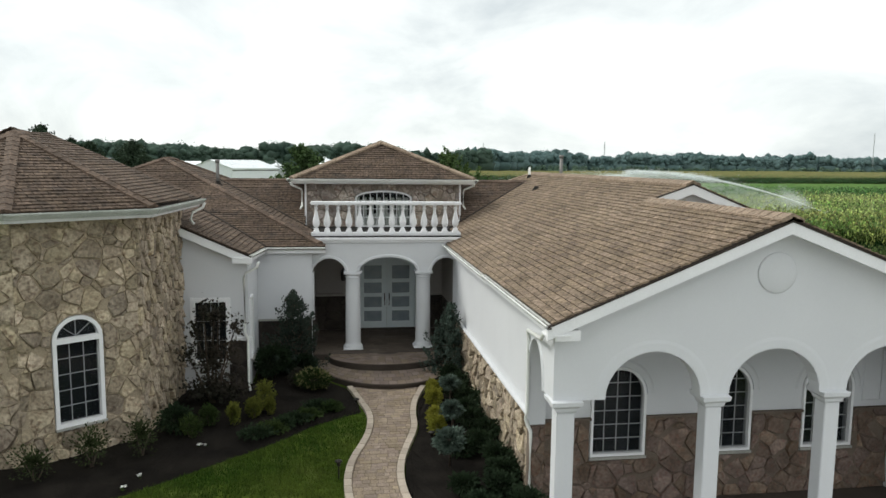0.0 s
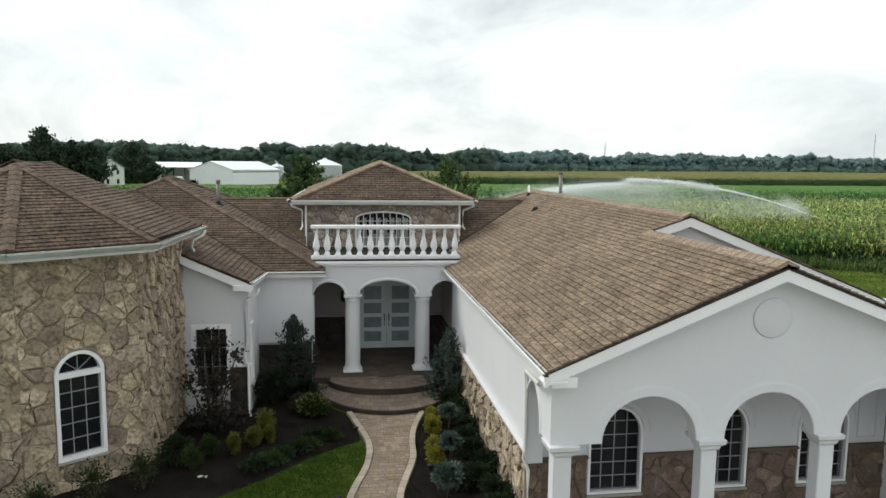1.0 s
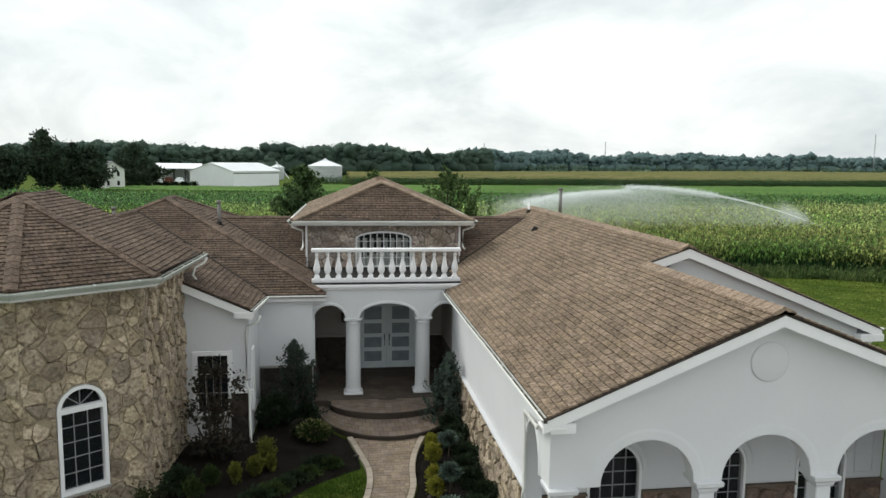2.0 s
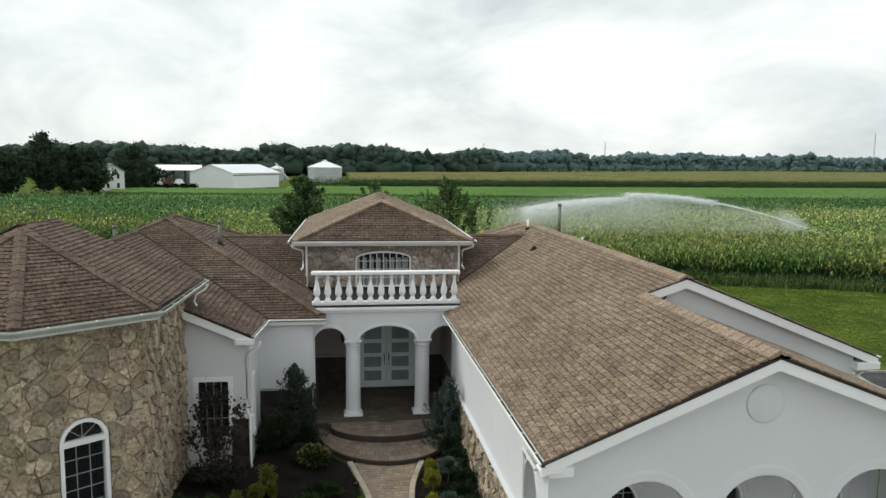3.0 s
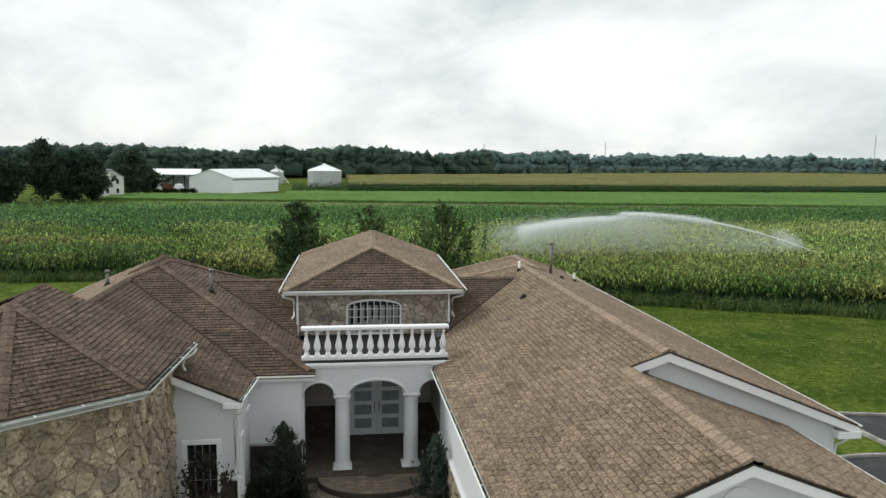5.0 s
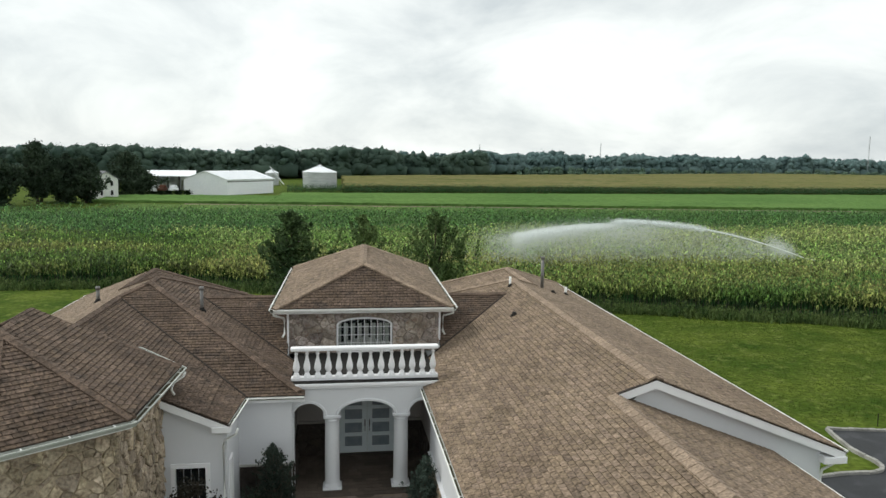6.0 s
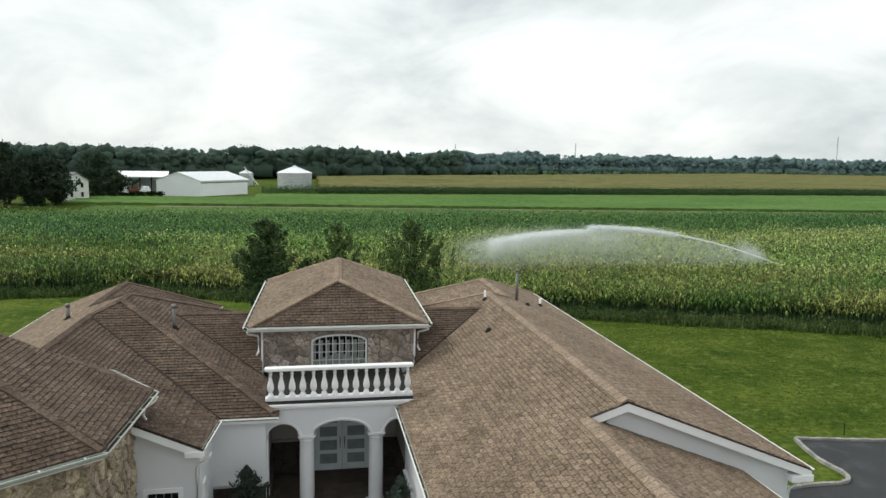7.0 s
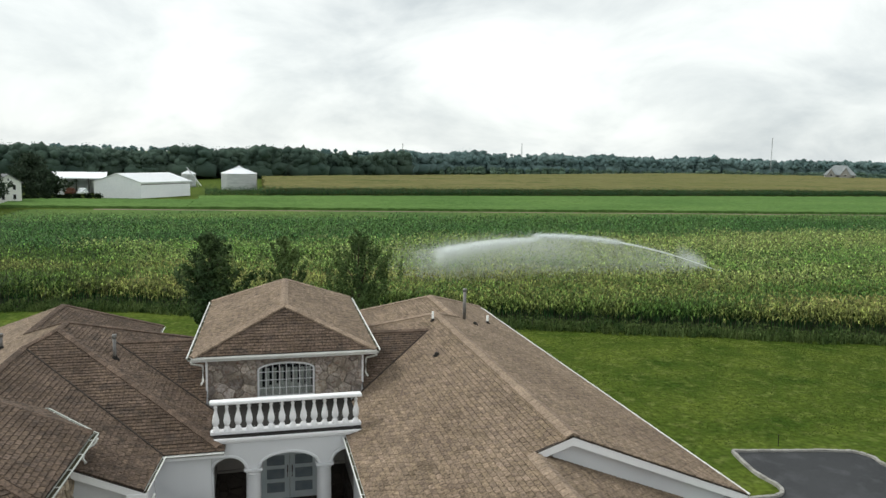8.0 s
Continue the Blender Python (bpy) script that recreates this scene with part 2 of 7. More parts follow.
def soup(name, verts, faces, material, parent=None, label="", smooth=False):
    me = bpy.data.meshes.new(name)
    me.from_pydata(verts, [], faces)
    me.update()
    return link_mesh(name, me, material, parent, label, smooth)


def add_box(bm, x0, y0, z0, x1, y1, z1, bevel=0.0, m=None):
    r = bmesh.ops.create_cube(bm, size=1.0)
    vs = r["verts"]
    for v in vs:
        v.co = Vector((x0 + (v.co.x + 0.5) * (x1 - x0), y0 + (v.co.y + 0.5) * (y1 - y0), z0 + (v.co.z + 0.5) * (z1 - z0)))
    if bevel:
        es = list({ed for v in vs for ed in v.link_edges})
        r = bmesh.ops.bevel(bm, geom=es, offset=bevel, segments=2, affect="EDGES")
        vs = list({v for f in r["faces"] for v in f.verts} | {v for v in vs if v.is_valid})
    if m:
        bmesh.ops.transform(bm, matrix=m, verts=[v for v in vs if v.is_valid])


def box_part(name, x0, y0, z0, x1, y1, z1, material, parent=None, label="", bevel=0.0, m=None):
    bm = bmesh.new()
    add_box(bm, x0, y0, z0, x1, y1, z1, bevel, m)
    return part(name, bm, material, parent, label)


def prism(bm, pts, d):
    """Closed solid from a planar polygon pushed along d."""
    d = Vector(d)
    n = len(pts)
    va = [bm.verts.new(p) for p in pts]
    vb = [bm.verts.new(Vector(p) + d) for p in pts]
    bm.faces.new(va)
    bm.faces.new(vb[::-1])
    for i in range(n):
        bm.faces.new((va[i], vb[i], vb[(i + 1) % n], va[(i + 1) % n]))


def fix_normals(bm):
    bmesh.ops.recalc_face_normals(bm, faces=bm.faces)


def tube(bm, pts, radius, seg=10, cap=True, flat=1.0):
    """Round pipe along a polyline; radius may be a list."""
    pts = [Vector(p) for p in pts]
    rs = radius if isinstance(radius, (list, tuple)) else [radius] * len(pts)
    rings = []
    for i, p in enumerate(pts):
        d = (pts[min(i + 1, len(pts) - 1)] - pts[max(i - 1, 0)]).normalized()
        side = d.cross(Vector((0, 0, 1)))
        side = side.normalized() if side.length > 0.05 else Vector((1, 0, 0))
        up = side.cross(d).normalized()
        rings.append([bm.verts.new(p + rs[i] * (math.cos(k * math.tau / seg) * side + flat * math.sin(k * math.tau / seg) * up)) for k in range(seg)])
    for a_, b_ in zip(rings, rings[1:]):
        for k in range(seg):
            bm.faces.new((a_[k], a_[(k + 1) % seg], b_[(k + 1) % seg], b_[k]))
    if cap:
        bm.faces.new(rings[0][::-1])
        bm.faces.new(rings[-1])


def lathe(bm, prof, centre, seg=16):
    """Solid of revolution from (radius, height) pairs."""
    c = Vector(centre)
    rings = []
    for r, z in prof:
        rings.append([bm.verts.new(c + Vector((r * math.cos(k * math.tau / seg), r * math.sin(k * math.tau / seg), z))) for k in range(seg)])
    for a_, b_ in zip(rings, rings[1:]):
        for k in range(seg):
            bm.faces.new((a_[k], a_[(k + 1) % seg], b_[(k + 1) % seg], b_[k]))
    bm.faces.new(rings[0][::-1])
    bm.faces.new(rings[-1])


def clip_half(poly, p, n):
    """Part of a 2D polygon on the side of the line through p where (q - p).n <= 0."""
    res = []
    for i in range(len(poly)):
        a_, b_ = poly[i], poly[(i + 1) % len(poly)]
        da = (a_[0] - p[0]) * n[0] + (a_[1] - p[1]) * n[1]
        db = (b_[0] - p[0]) * n[0] + (b_[1] - p[1]) * n[1]
        if da <= 0:
            res.append(a_)
        if (da < 0 < db) or (db < 0 < da):
            t = da / (da - db)
            res.append((a_[0] + t * (b_[0] - a_[0]), a_[1] + t * (b_[1] - a_[1])))
    return res


def area2(poly):
    return 0.5 * sum(poly[i][0] * poly[(i + 1) % len(poly)][1] - poly[(i + 1) % len(poly)][0] * poly[i][1] for i in range(len(poly)))


def ccw(poly):
    return poly if area2(poly) > 0 else poly[::-1]


def clip_convex(poly, hull):
    hull = ccw(hull)
    for i in range(len(hull)):
        a_, b_ = hull[i], hull[(i + 1) % len(hull)]
        poly = clip_half(poly, a_, (b_[1] - a_[1], -(b_[0] - a_[0])))
        if len(poly) < 3:
            return []
    return poly


def cut_convex(poly, hull):
    """Convex pieces of poly outside the convex hull."""
    hull = ccw(hull)
    res = []
    for i in range(len(hull)):
        a_, b_ = hull[i], hull[(i + 1) % len(hull)]
        n = (b_[1] - a_[1], -(b_[0] - a_[0]))
        o = clip_half(poly, a_, (-n[0], -n[1]))
        if len(o) >= 3 and abs(area2(o)) > 1e-5:
            res.append(o)
        poly = clip_half(poly, a_, n)
        if len(poly) < 3:
            break
    return res


def arch_hull(x0, x1, z0, spring, rise, seg=10):
    """Outline of an arched opening, counter-clockwise."""
    c, r = (x0 + x1) / 2, (x1 - x0) / 2
    return [(x0, z0), (x1, z0)] + [(c + r * math.cos(k * math.pi / seg), spring + rise * math.sin(k * math.pi / seg)) for k in range(seg + 1)]


# ---- ground and fields ----
FA = radians(20)


def fv(u, v, z=0.0):
    """Field frame: u along the field edges, v away from the house."""
    return (u * math.cos(FA) + v * math.sin(FA), -u * math.sin(FA) + v * math.cos(FA), z)


def sheet(name, pts, z, material, label="", category="", thick=0.05, kind="structure"):
    bm = bmesh.new()
    prism(bm, [(p[0], p[1], z) for p in pts], (0, 0, -thick))
    fix_normals(bm)
    return tagged(part(name, bm, material), label, category, "", kind)


SUNK = -0.26
gx = sorted([-2600 + 200 * k for k in range(27)] + [3.05, 3.06, 10.6, 12.5])
gy = sorted([-1100 + 200 * k for k in range(27)] + [-6, 2.0, 12.99, 13.0])
gv = [(x, y, SUNK if 3.055 < x < 11 and 1 < y < 12.995 else 0.0) for y in gy for x in gx]
gf = [(j * len(gx) + i, j * len(gx) + i + 1, (j + 1) * len(gx) + i + 1, (j + 1) * len(gx) + i) for j in range(len(gy) - 1) for i in range(len(gx) - 1)]
tagged(soup("ground", gv, gf, LAWN), "mown green lawn and flat farmland", "ground", "", "structure")


def field_grid(name, u0, u1, v0, v1, step_u, step_v, z, amp, material, label, skirt=True, place=None):
    """A crop seen as one canopy: an uneven sheet at crop height that drops to the ground at its edges."""
    place = place or fv
    nu, nv = int((u1 - u0) / step_u) + 1, int((v1 - v0) / step_v) + 1
    us, vs = np.linspace(u0, u1, nu), np.linspace(v0, v1, nv)
    rng = np.random.default_rng(5)
    hh = z + amp * rng.standard_normal((nv, nu)) * 0.5
    verts, faces = [], []
    for j in range(nv):
        for i in range(nu):
            verts.append(place(us[i] + rng.uniform(-.3, .3) * step_u, vs[j] + rng.uniform(-.2, .2) * step_v, hh[j, i]))
    for j in range(nv - 1):
        for i in range(nu - 1):
            a_ = j * nu + i
            faces.append((a_, a_ + 1, a_ + nu + 1, a_ + nu))
    if skirt:
        ring = [i for i in range(nu)] + [j * nu + nu - 1 for j in range(1, nv)] + [(nv - 1) * nu + i for i in range(nu - 2, -1, -1)] + [j * nu for j in range(nv - 2, 0, -1)]
        base = len(verts)
        for k in ring:
            verts.append((verts[k][0], verts[k][1], -0.02))
        for k in range(len(ring)):
            k2 = (k + 1) % len(ring)
            faces.append((ring[k2], ring[k], base + k, base + k2))
    return tagged(soup(name, verts, faces, material), label, "crop field", "", "stuff")


SOY = surface("soybean_canopy", (0.078, 0.148, 0.04), (0.108, 0.185, 0.052), 1.0, 0.05, 1.2, 0.8, fine_mix=0.3, stretch=(0.6, 1.6, 1), bump_dist=0.2, spec=0.03)
SOY_DARK = surface("young_crop_canopy", (0.072, 0.13, 0.038), (0.108, 0.162, 0.046), 1.0, 0.05, 1.2, 0.8, fine_mix=0.3, bump_dist=0.2, spec=0.03)
CORN_TOP = surface("far_corn_canopy", (0.135, 0.138, 0.05), (0.17, 0.155, 0.068), 1.0, 0.03, 1.0, 0.8, fine_mix=0.25, stretch=(0.25, 1.8, 1), c3=(0.08, 0.10, 0.03), bump_dist=0.3, spec=0.03)
# Soil colour darkened for the shade under the corn.
CORN_UNDER = surface("shaded_corn_soil", (0.022, 0.024, 0.012), (0.035, 0.036, 0.018), 0.95, 0.4, 3, 0.2)


def crop_leaf(name, green, gold, bias=0.0, trans=0.25, spread=0.55):
    """Crop leaves: green to straw in long streaks along the rows, each leaf lighter or darker than the next."""
    m = bpy.data.materials.new(name)
    m.use_nodes = True
    n, l = m.node_tree.nodes, m.node_tree.links
    b = n["Principled BSDF"]
    b.inputs["Roughness"].default_value, b.inputs["Specular IOR Level"].default_value = 0.55, 0.16
    g = n.new("ShaderNodeNewGeometry")
    mp = n.new("ShaderNodeMapping")
    mp.inputs["Rotation"].default_value = (0, 0, FA * 0.5)
    mp.inputs["Scale"].default_value = (0.018, 0.16, 0.0)
    l.new(g.outputs["Position"], mp.inputs["Vector"])
    band = n.new("ShaderNodeTexNoise")
    band.inputs["Scale"].default_value, band.inputs["Detail"].default_value = 1.0, 4
    l.new(mp.outputs[0], band.inputs["Vector"])
    patch = n.new("ShaderNodeTexNoise")
    patch.inputs["Scale"].default_value, patch.inputs["Detail"].default_value = 0.35, 3
    l.new(g.outputs["Position"], patch.inputs["Vector"])
    add = n.new("ShaderNodeMath")
    add.operation = "MULTIPLY_ADD"
    add.inputs[1].default_value = 0.28
    l.new(patch.outputs["Fac"], add.inputs[0])
    l.new(band.outputs["Fac"], add.inputs[2])
    r = n.new("ShaderNodeMapRange")
    r.inputs["From Min"].default_value, r.inputs["From Max"].default_value = 0.565 - bias, 0.715 - bias
    l.new(add.outputs[0], r.inputs["Value"])
    mx = n.new("ShaderNodeMixRGB")
    mx.inputs[1].default_value, mx.inputs[2].default_value = (*green, 1), (*gold, 1)
    l.new(r.outputs[0], mx.inputs[0])
    sq = n.new("ShaderNodeMath")
    sq.operation = "POWER"
    sq.inputs[1].default_value = 1.6
    l.new(g.outputs["Random Per Island"], sq.inputs[0])
    pr = n.new("ShaderNodeMapRange")
    pr.inputs["To Min"].default_value, pr.inputs["To Max"].default_value = 1 - spread, 1 + 1.5 * spread
    l.new(sq.outputs[0], pr.inputs["Value"])
    sc = n.new("ShaderNodeVectorMath")
    sc.operation = "SCALE"
    # noise in the leaf colour stands in for lit tops and dark gaps
    tuft = n.new("ShaderNodeTexNoise")
    tuft.inputs["Scale"].default_value, tuft.inputs["Detail"].default_value = 2.3, 2
    l.new(g.outputs["Position"], tuft.inputs["Vector"])
    tr = n.new("ShaderNodeMapRange")
    tr.inputs["From Min"].default_value, tr.inputs["From Max"].default_value = 0.36, 0.66
    tr.inputs["To Min"].default_value, tr.inputs["To Max"].default_value = 0.35, 1.75
    l.new(tuft.outputs["Fac"], tr.inputs["Value"])
    both = n.new("ShaderNodeMath")
    both.operation = "MULTIPLY"
    l.new(pr.outputs[0], both.inputs[0])
    l.new(tr.outputs[0], both.inputs[1])
    l.new(mx.outputs[0], sc.inputs[0])
    l.new(both.outputs[0], sc.inputs["Scale"])
    l.new(sc.outputs[0], b.inputs["Base Color"])
    t = n.new("ShaderNodeBsdfTranslucent")
    l.new(sc.outputs[0], t.inputs["Color"])
    ms = n.new("ShaderNodeMixShader")
    ms.inputs[0].default_value = trans
    l.new(b.outputs[0], ms.inputs[1])
    l.new(t.outputs[0], ms.inputs[2])
    l.new(ms.outputs[0], n["Material Output"].inputs["Surface"])
    return m


CORN = crop_leaf("corn_leaves", (0.155, 0.275, 0.058), (0.295, 0.355, 0.11))
CORN_WEST = crop_leaf("greener_corn_leaves", (0.075, 0.14, 0.028), (0.18, 0.205, 0.052), -0.02)
CORN_MID = crop_leaf("green_corn_leaves_mid", (0.08, 0.16, 0.036), (0.15, 0.21, 0.055), -0.08)
CORN_GREEN = crop_leaf("green_corn_leaves", (0.064, 0.155, 0.040), (0.125, 0.215, 0.058), -0.05)
# Green darkened for the shade on the far edge and among stalks.
CORN_SHADED = crop_leaf("shaded_corn_leaves", (0.022, 0.07, 0.02), (0.034, 0.088, 0.027))
CORN_NEAR = crop_leaf("near_corn_leaves", (0.105, 0.195, 0.042), (0.255, 0.29, 0.082), 0.0)
TASSEL_NEAR = crop_leaf("near_corn_tassels", (0.23, 0.255, 0.085), (0.35, 0.33, 0.13), 0.0, 0.25, 0.35)
TASSEL = crop_leaf("corn_tassels", (0.25, 0.31, 0.125), (0.345, 0.365, 0.165), 0.0, 0.25, 0.35)
WEED = leafy("field_edge_weeds", (0.045, 0.085, 0.025), (0.12, 0.165, 0.055), 0.25, 0.45, 0.9)


def corn_stand(name, u0, u1, v0, v1, spacing, leaves, height, material, tassel_mat, label, seed, place=None, keep=None):
    """Corn in rows: each plant a stalk, arching leaves and a tassel."""
    rng = np.random.default_rng(seed)
    vs = np.arange(v0, v1, 0.76)
    us = np.arange(u0, u1, spacing)
    U, V = np.meshgrid(us, vs)
    U = (U + rng.uniform(-0.4, 0.4, U.shape) * spacing).ravel()
    V = (V + rng.uniform(-0.12, 0.12, V.shape)).ravel()
    X, Y, _ = place(U, V) if place else fv(U, V)
    low_rows = np.repeat(np.where(np.arange(len(vs)) % 8 == 5, 0.62, 1.0), len(us))
    if keep:
        ok = keep(X, Y)
        U, V, X, Y, low_rows = U[ok], V[ok], X[ok], Y[ok], low_rows[ok]
    P = len(U)
    Ht = height * low_rows * rng.uniform(0.76, 1.1, P) * (1 + 0.06 * np.sin(U * 0.21) * np.sin(V * 0.33) + 0.11 * np.sin(V * 1.1 + 1.5 * np.sin(V * 0.37) + 0.8 * np.sin(U * 0.05)) + 0.07 * np.sin(V * 2.3 + U * 0.03))
    verts = []
    for k in range(leaves):
        ang = rng.uniform(0, math.tau, P)
        base = Ht * (0.48 + 0.5 * (k + rng.uniform(-.3, .3, P)) / max(leaves - 1, 1))
        size = 0.7 if leaves > 9 else 0.82 if leaves > 6 else 1.0
        ln = rng.uniform(0.34, 0.56, P) * size
        cx, cy = np.cos(ang), np.sin(ang)
        w = rng.uniform(0.06, 0.1, P) * (1.7 if leaves < 5 else 1.15) * size ** 1.5
        px, py = -cy * w, cx * w
        root = np.stack([X, Y, base], 1)
        ml = np.stack([X + cx * ln * .5 + px, Y + cy * ln * .5 + py, base + .09], 1)
        mr = np.stack([X + cx * ln * .5 - px, Y + cy * ln * .5 - py, base + .09], 1)
        tip = np.stack([X + cx * ln, Y + cy * ln, base + rng.uniform(-.3, -.05, P)], 1)
        verts.append(np.stack([root, ml, tip, mr], 1).reshape(-1, 3))
    # stalk, coloured dark for the shade between the plants
    w = 0.02
    verts.append(np.stack([np.stack([X - w, Y, X * 0], 1), np.stack([X + w, Y, X * 0], 1), np.stack([X + w, Y, Ht * 0.7], 1), np.stack([X - w, Y, Ht * 0.7], 1)], 1).reshape(-1, 3))
    quads = np.concatenate(verts)
    n = len(quads) // 4
    me = bpy.data.meshes.new(name)
    ang = rng.uniform(0, math.tau, P)
    tw = rng.uniform(0.045, 0.09, P)
    tas = np.stack([np.stack([X, Y, Ht - .05], 1), np.stack([X + tw * np.cos(ang), Y + tw * np.sin(ang), Ht + .1], 1), np.stack([X, Y, Ht + .18], 1), np.stack([X - tw * np.cos(ang), Y - tw * np.sin(ang), Ht + .08], 1)], 1).reshape(-1, 3)
    allv = np.concatenate([quads, tas])
    nt = n + P
    me.vertices.add(len(allv))
    me.vertices.foreach_set("co", allv.astype(np.float32).ravel())
    me.loops.add(nt * 4)
    me.loops.foreach_set("vertex_index", np.arange(nt * 4, dtype=np.int32))
    me.polygons.add(nt)
    me.polygons.foreach_set("loop_start", np.arange(0, nt * 4, 4, dtype=np.int32))
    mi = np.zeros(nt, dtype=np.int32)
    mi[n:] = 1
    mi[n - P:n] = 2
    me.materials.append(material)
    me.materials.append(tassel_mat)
    me.materials.append(CORN_SHADED)
    me.polygons.foreach_set("material_index", mi)
    me.update(calc_edges=True)
    me.validate()
    return tagged(new(name, me), label, "crop", "", "stuff")


def between(near, far, depth):
    """Field between two straight edges y = a + b x; v runs from 0 to depth across it."""
    return lambda u, v, z=0.0: (u, near[0] + near[1] * u + (far[0] - near[0] + (far[1] - near[1]) * u) * v / depth, z)


GREEN_NEAR, GREEN_FAR = (90.3, 0.06), (122.2, -0.02)
SOY_NEAR, SOY_FAR = (161.0, -0.0856), (203.0, 0.078)


def edge_v(u):
    """Near edge of the corn: it comes closer to the house past the west wing."""
    k = np.clip((-33 - np.asarray(u, dtype=float)) / 12, 0, 1)
    return 54.5 - 4.2 * k * k * (3 - 2 * k)


def near_rows(x, y):
    u, v = x * math.cos(FA) - y * math.sin(FA), x * math.sin(FA) + y * math.cos(FA)
    return ripe(x, y) & (v > edge_v(u))


ripe = lambda x, y: y < GREEN_NEAR[0] - 0.5 + GREEN_NEAR[1] * x
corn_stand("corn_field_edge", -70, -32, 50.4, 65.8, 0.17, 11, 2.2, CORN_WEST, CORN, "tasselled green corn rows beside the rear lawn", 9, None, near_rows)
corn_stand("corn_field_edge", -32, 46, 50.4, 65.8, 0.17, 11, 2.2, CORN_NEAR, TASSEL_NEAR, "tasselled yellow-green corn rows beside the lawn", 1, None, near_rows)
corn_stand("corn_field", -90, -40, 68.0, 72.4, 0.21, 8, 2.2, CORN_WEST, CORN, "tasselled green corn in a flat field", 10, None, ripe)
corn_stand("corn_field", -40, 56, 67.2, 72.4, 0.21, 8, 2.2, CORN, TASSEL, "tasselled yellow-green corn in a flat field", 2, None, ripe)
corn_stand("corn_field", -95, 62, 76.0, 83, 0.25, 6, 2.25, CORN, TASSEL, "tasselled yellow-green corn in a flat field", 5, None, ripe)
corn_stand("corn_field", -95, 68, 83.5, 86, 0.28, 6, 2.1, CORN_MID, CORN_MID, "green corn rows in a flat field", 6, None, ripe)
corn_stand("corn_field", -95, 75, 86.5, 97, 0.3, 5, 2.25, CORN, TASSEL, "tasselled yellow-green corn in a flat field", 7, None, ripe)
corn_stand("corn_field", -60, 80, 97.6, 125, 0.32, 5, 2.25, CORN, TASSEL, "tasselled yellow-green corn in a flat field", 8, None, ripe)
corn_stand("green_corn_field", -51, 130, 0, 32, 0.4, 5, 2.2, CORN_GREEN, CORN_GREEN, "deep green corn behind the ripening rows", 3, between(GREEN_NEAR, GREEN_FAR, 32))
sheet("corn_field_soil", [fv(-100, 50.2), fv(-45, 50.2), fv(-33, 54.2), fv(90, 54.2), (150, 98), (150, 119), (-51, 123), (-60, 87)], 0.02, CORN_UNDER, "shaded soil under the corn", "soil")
field_grid("young_crop_field", -44, 260, 0, 40, 1.6, 0.9, 0.12, 0.05, SOY_DARK, "low pale green crop between corn and soybeans", True, between((GREEN_FAR[0] + 0.8, GREEN_FAR[1]), (SOY_NEAR[0] - 4.2, SOY_NEAR[1]), 40))
sheet("farm_track", [(-32, 160.3), (290, 132.8), (290, 135.0), (-32, 162.7)], 0.03, SOIL, "pale dirt farm track between fields", "track")
field_grid("soybean_field", -14, 290, 0, 46, 1.6, 0.9, 0.6, 0.1, SOY, "bright green soybean field", True, between(SOY_NEAR, SOY_FAR, 46))
field_grid("soybean_field", -52, -14.05, 0, 23, 1.2, 0.9, 0.55, 0.1, SOY, "green soybean field before the farm", True, between(SOY_NEAR, (187, 0.0), 23))
corn_stand("far_corn_edge", -13, 290, 0, 6, 0.45, 5, 2.5, CORN_SHADED, CORN_SHADED, "corn edge across the fields with shade in its colour", 4, between((SOY_FAR[0] + 0.8, SOY_FAR[1]), (SOY_FAR[0] + 6.8, SOY_FAR[1]), 6))
field_grid("far_corn_field", 3, 430, 0, 170, 3.0, 2.0, 2.3, 0.2, CORN_TOP, "olive-tan tasselled corn reaching to the woods", True, between((SOY_FAR[0] + 6.6, SOY_FAR[1]), (308.5, 0.585), 170))


def weeds(name, n, area, h0, h1, w, material, label, seed, category="weeds"):
    """Loose upright blades over an area given as a function of two random numbers."""
    rng = np.random.default_rng(seed)
    P = np.array([area(a_, b_) for a_, b_ in rng.uniform(0, 1, (n, 2))])
    ang = rng.uniform(0, math.tau, n)
    lean = rng.uniform(0.1, 0.6, n)
    hgt = rng.uniform(h0, h1, n)
    d = np.stack([np.cos(ang), np.sin(ang), ang * 0], 1)
    s = np.stack([-np.sin(ang), np.cos(ang), ang * 0], 1) * (w * rng.uniform(0.6, 1.3, n))[:, None]
    up = np.zeros((n, 3))
    up[:, 2] = hgt
    base = np.zeros((n, 3))
    base[:, :P.shape[1]] = P
    v = np.stack([base - s, base + s, base + up + d * (lean * hgt)[:, None]], 1).reshape(-1, 3)
    me = bpy.data.meshes.new(name)
    me.vertices.add(3 * n)
    me.vertices.foreach_set("co", v.astype(np.float32).ravel())
    me.loops.add(3 * n)
    me.loops.foreach_set("vertex_index", np.arange(3 * n, dtype=np.int32))
    me.polygons.add(n)
    me.polygons.foreach_set("loop_start", np.arange(0, 3 * n, 3, dtype=np.int32))
    me.materials.append(material)
    me.update(calc_edges=True)
    return tagged(new(name, me), label, category, "", "stuff")


weeds("field_edge_weeds", 9000, lambda a_, b_: fv(-60 + 108 * a_, edge_v(-60 + 108 * a_) - (2.1 + 0.2 * math.sin(a_ * 61) + 0.15 * math.sin(a_ * 143)) * b_), 0.25, 0.95, 0.05, WEED, "rank green weeds along the corn edge", 11)

# ---- the house ----
house = bare("house", "white stucco house with tan flagstone and brown shingle roofs", "house", at=(1, 24, 0))
ZE, SR, SRR, SL = 3.64, 0.43, 0.395, 0.44


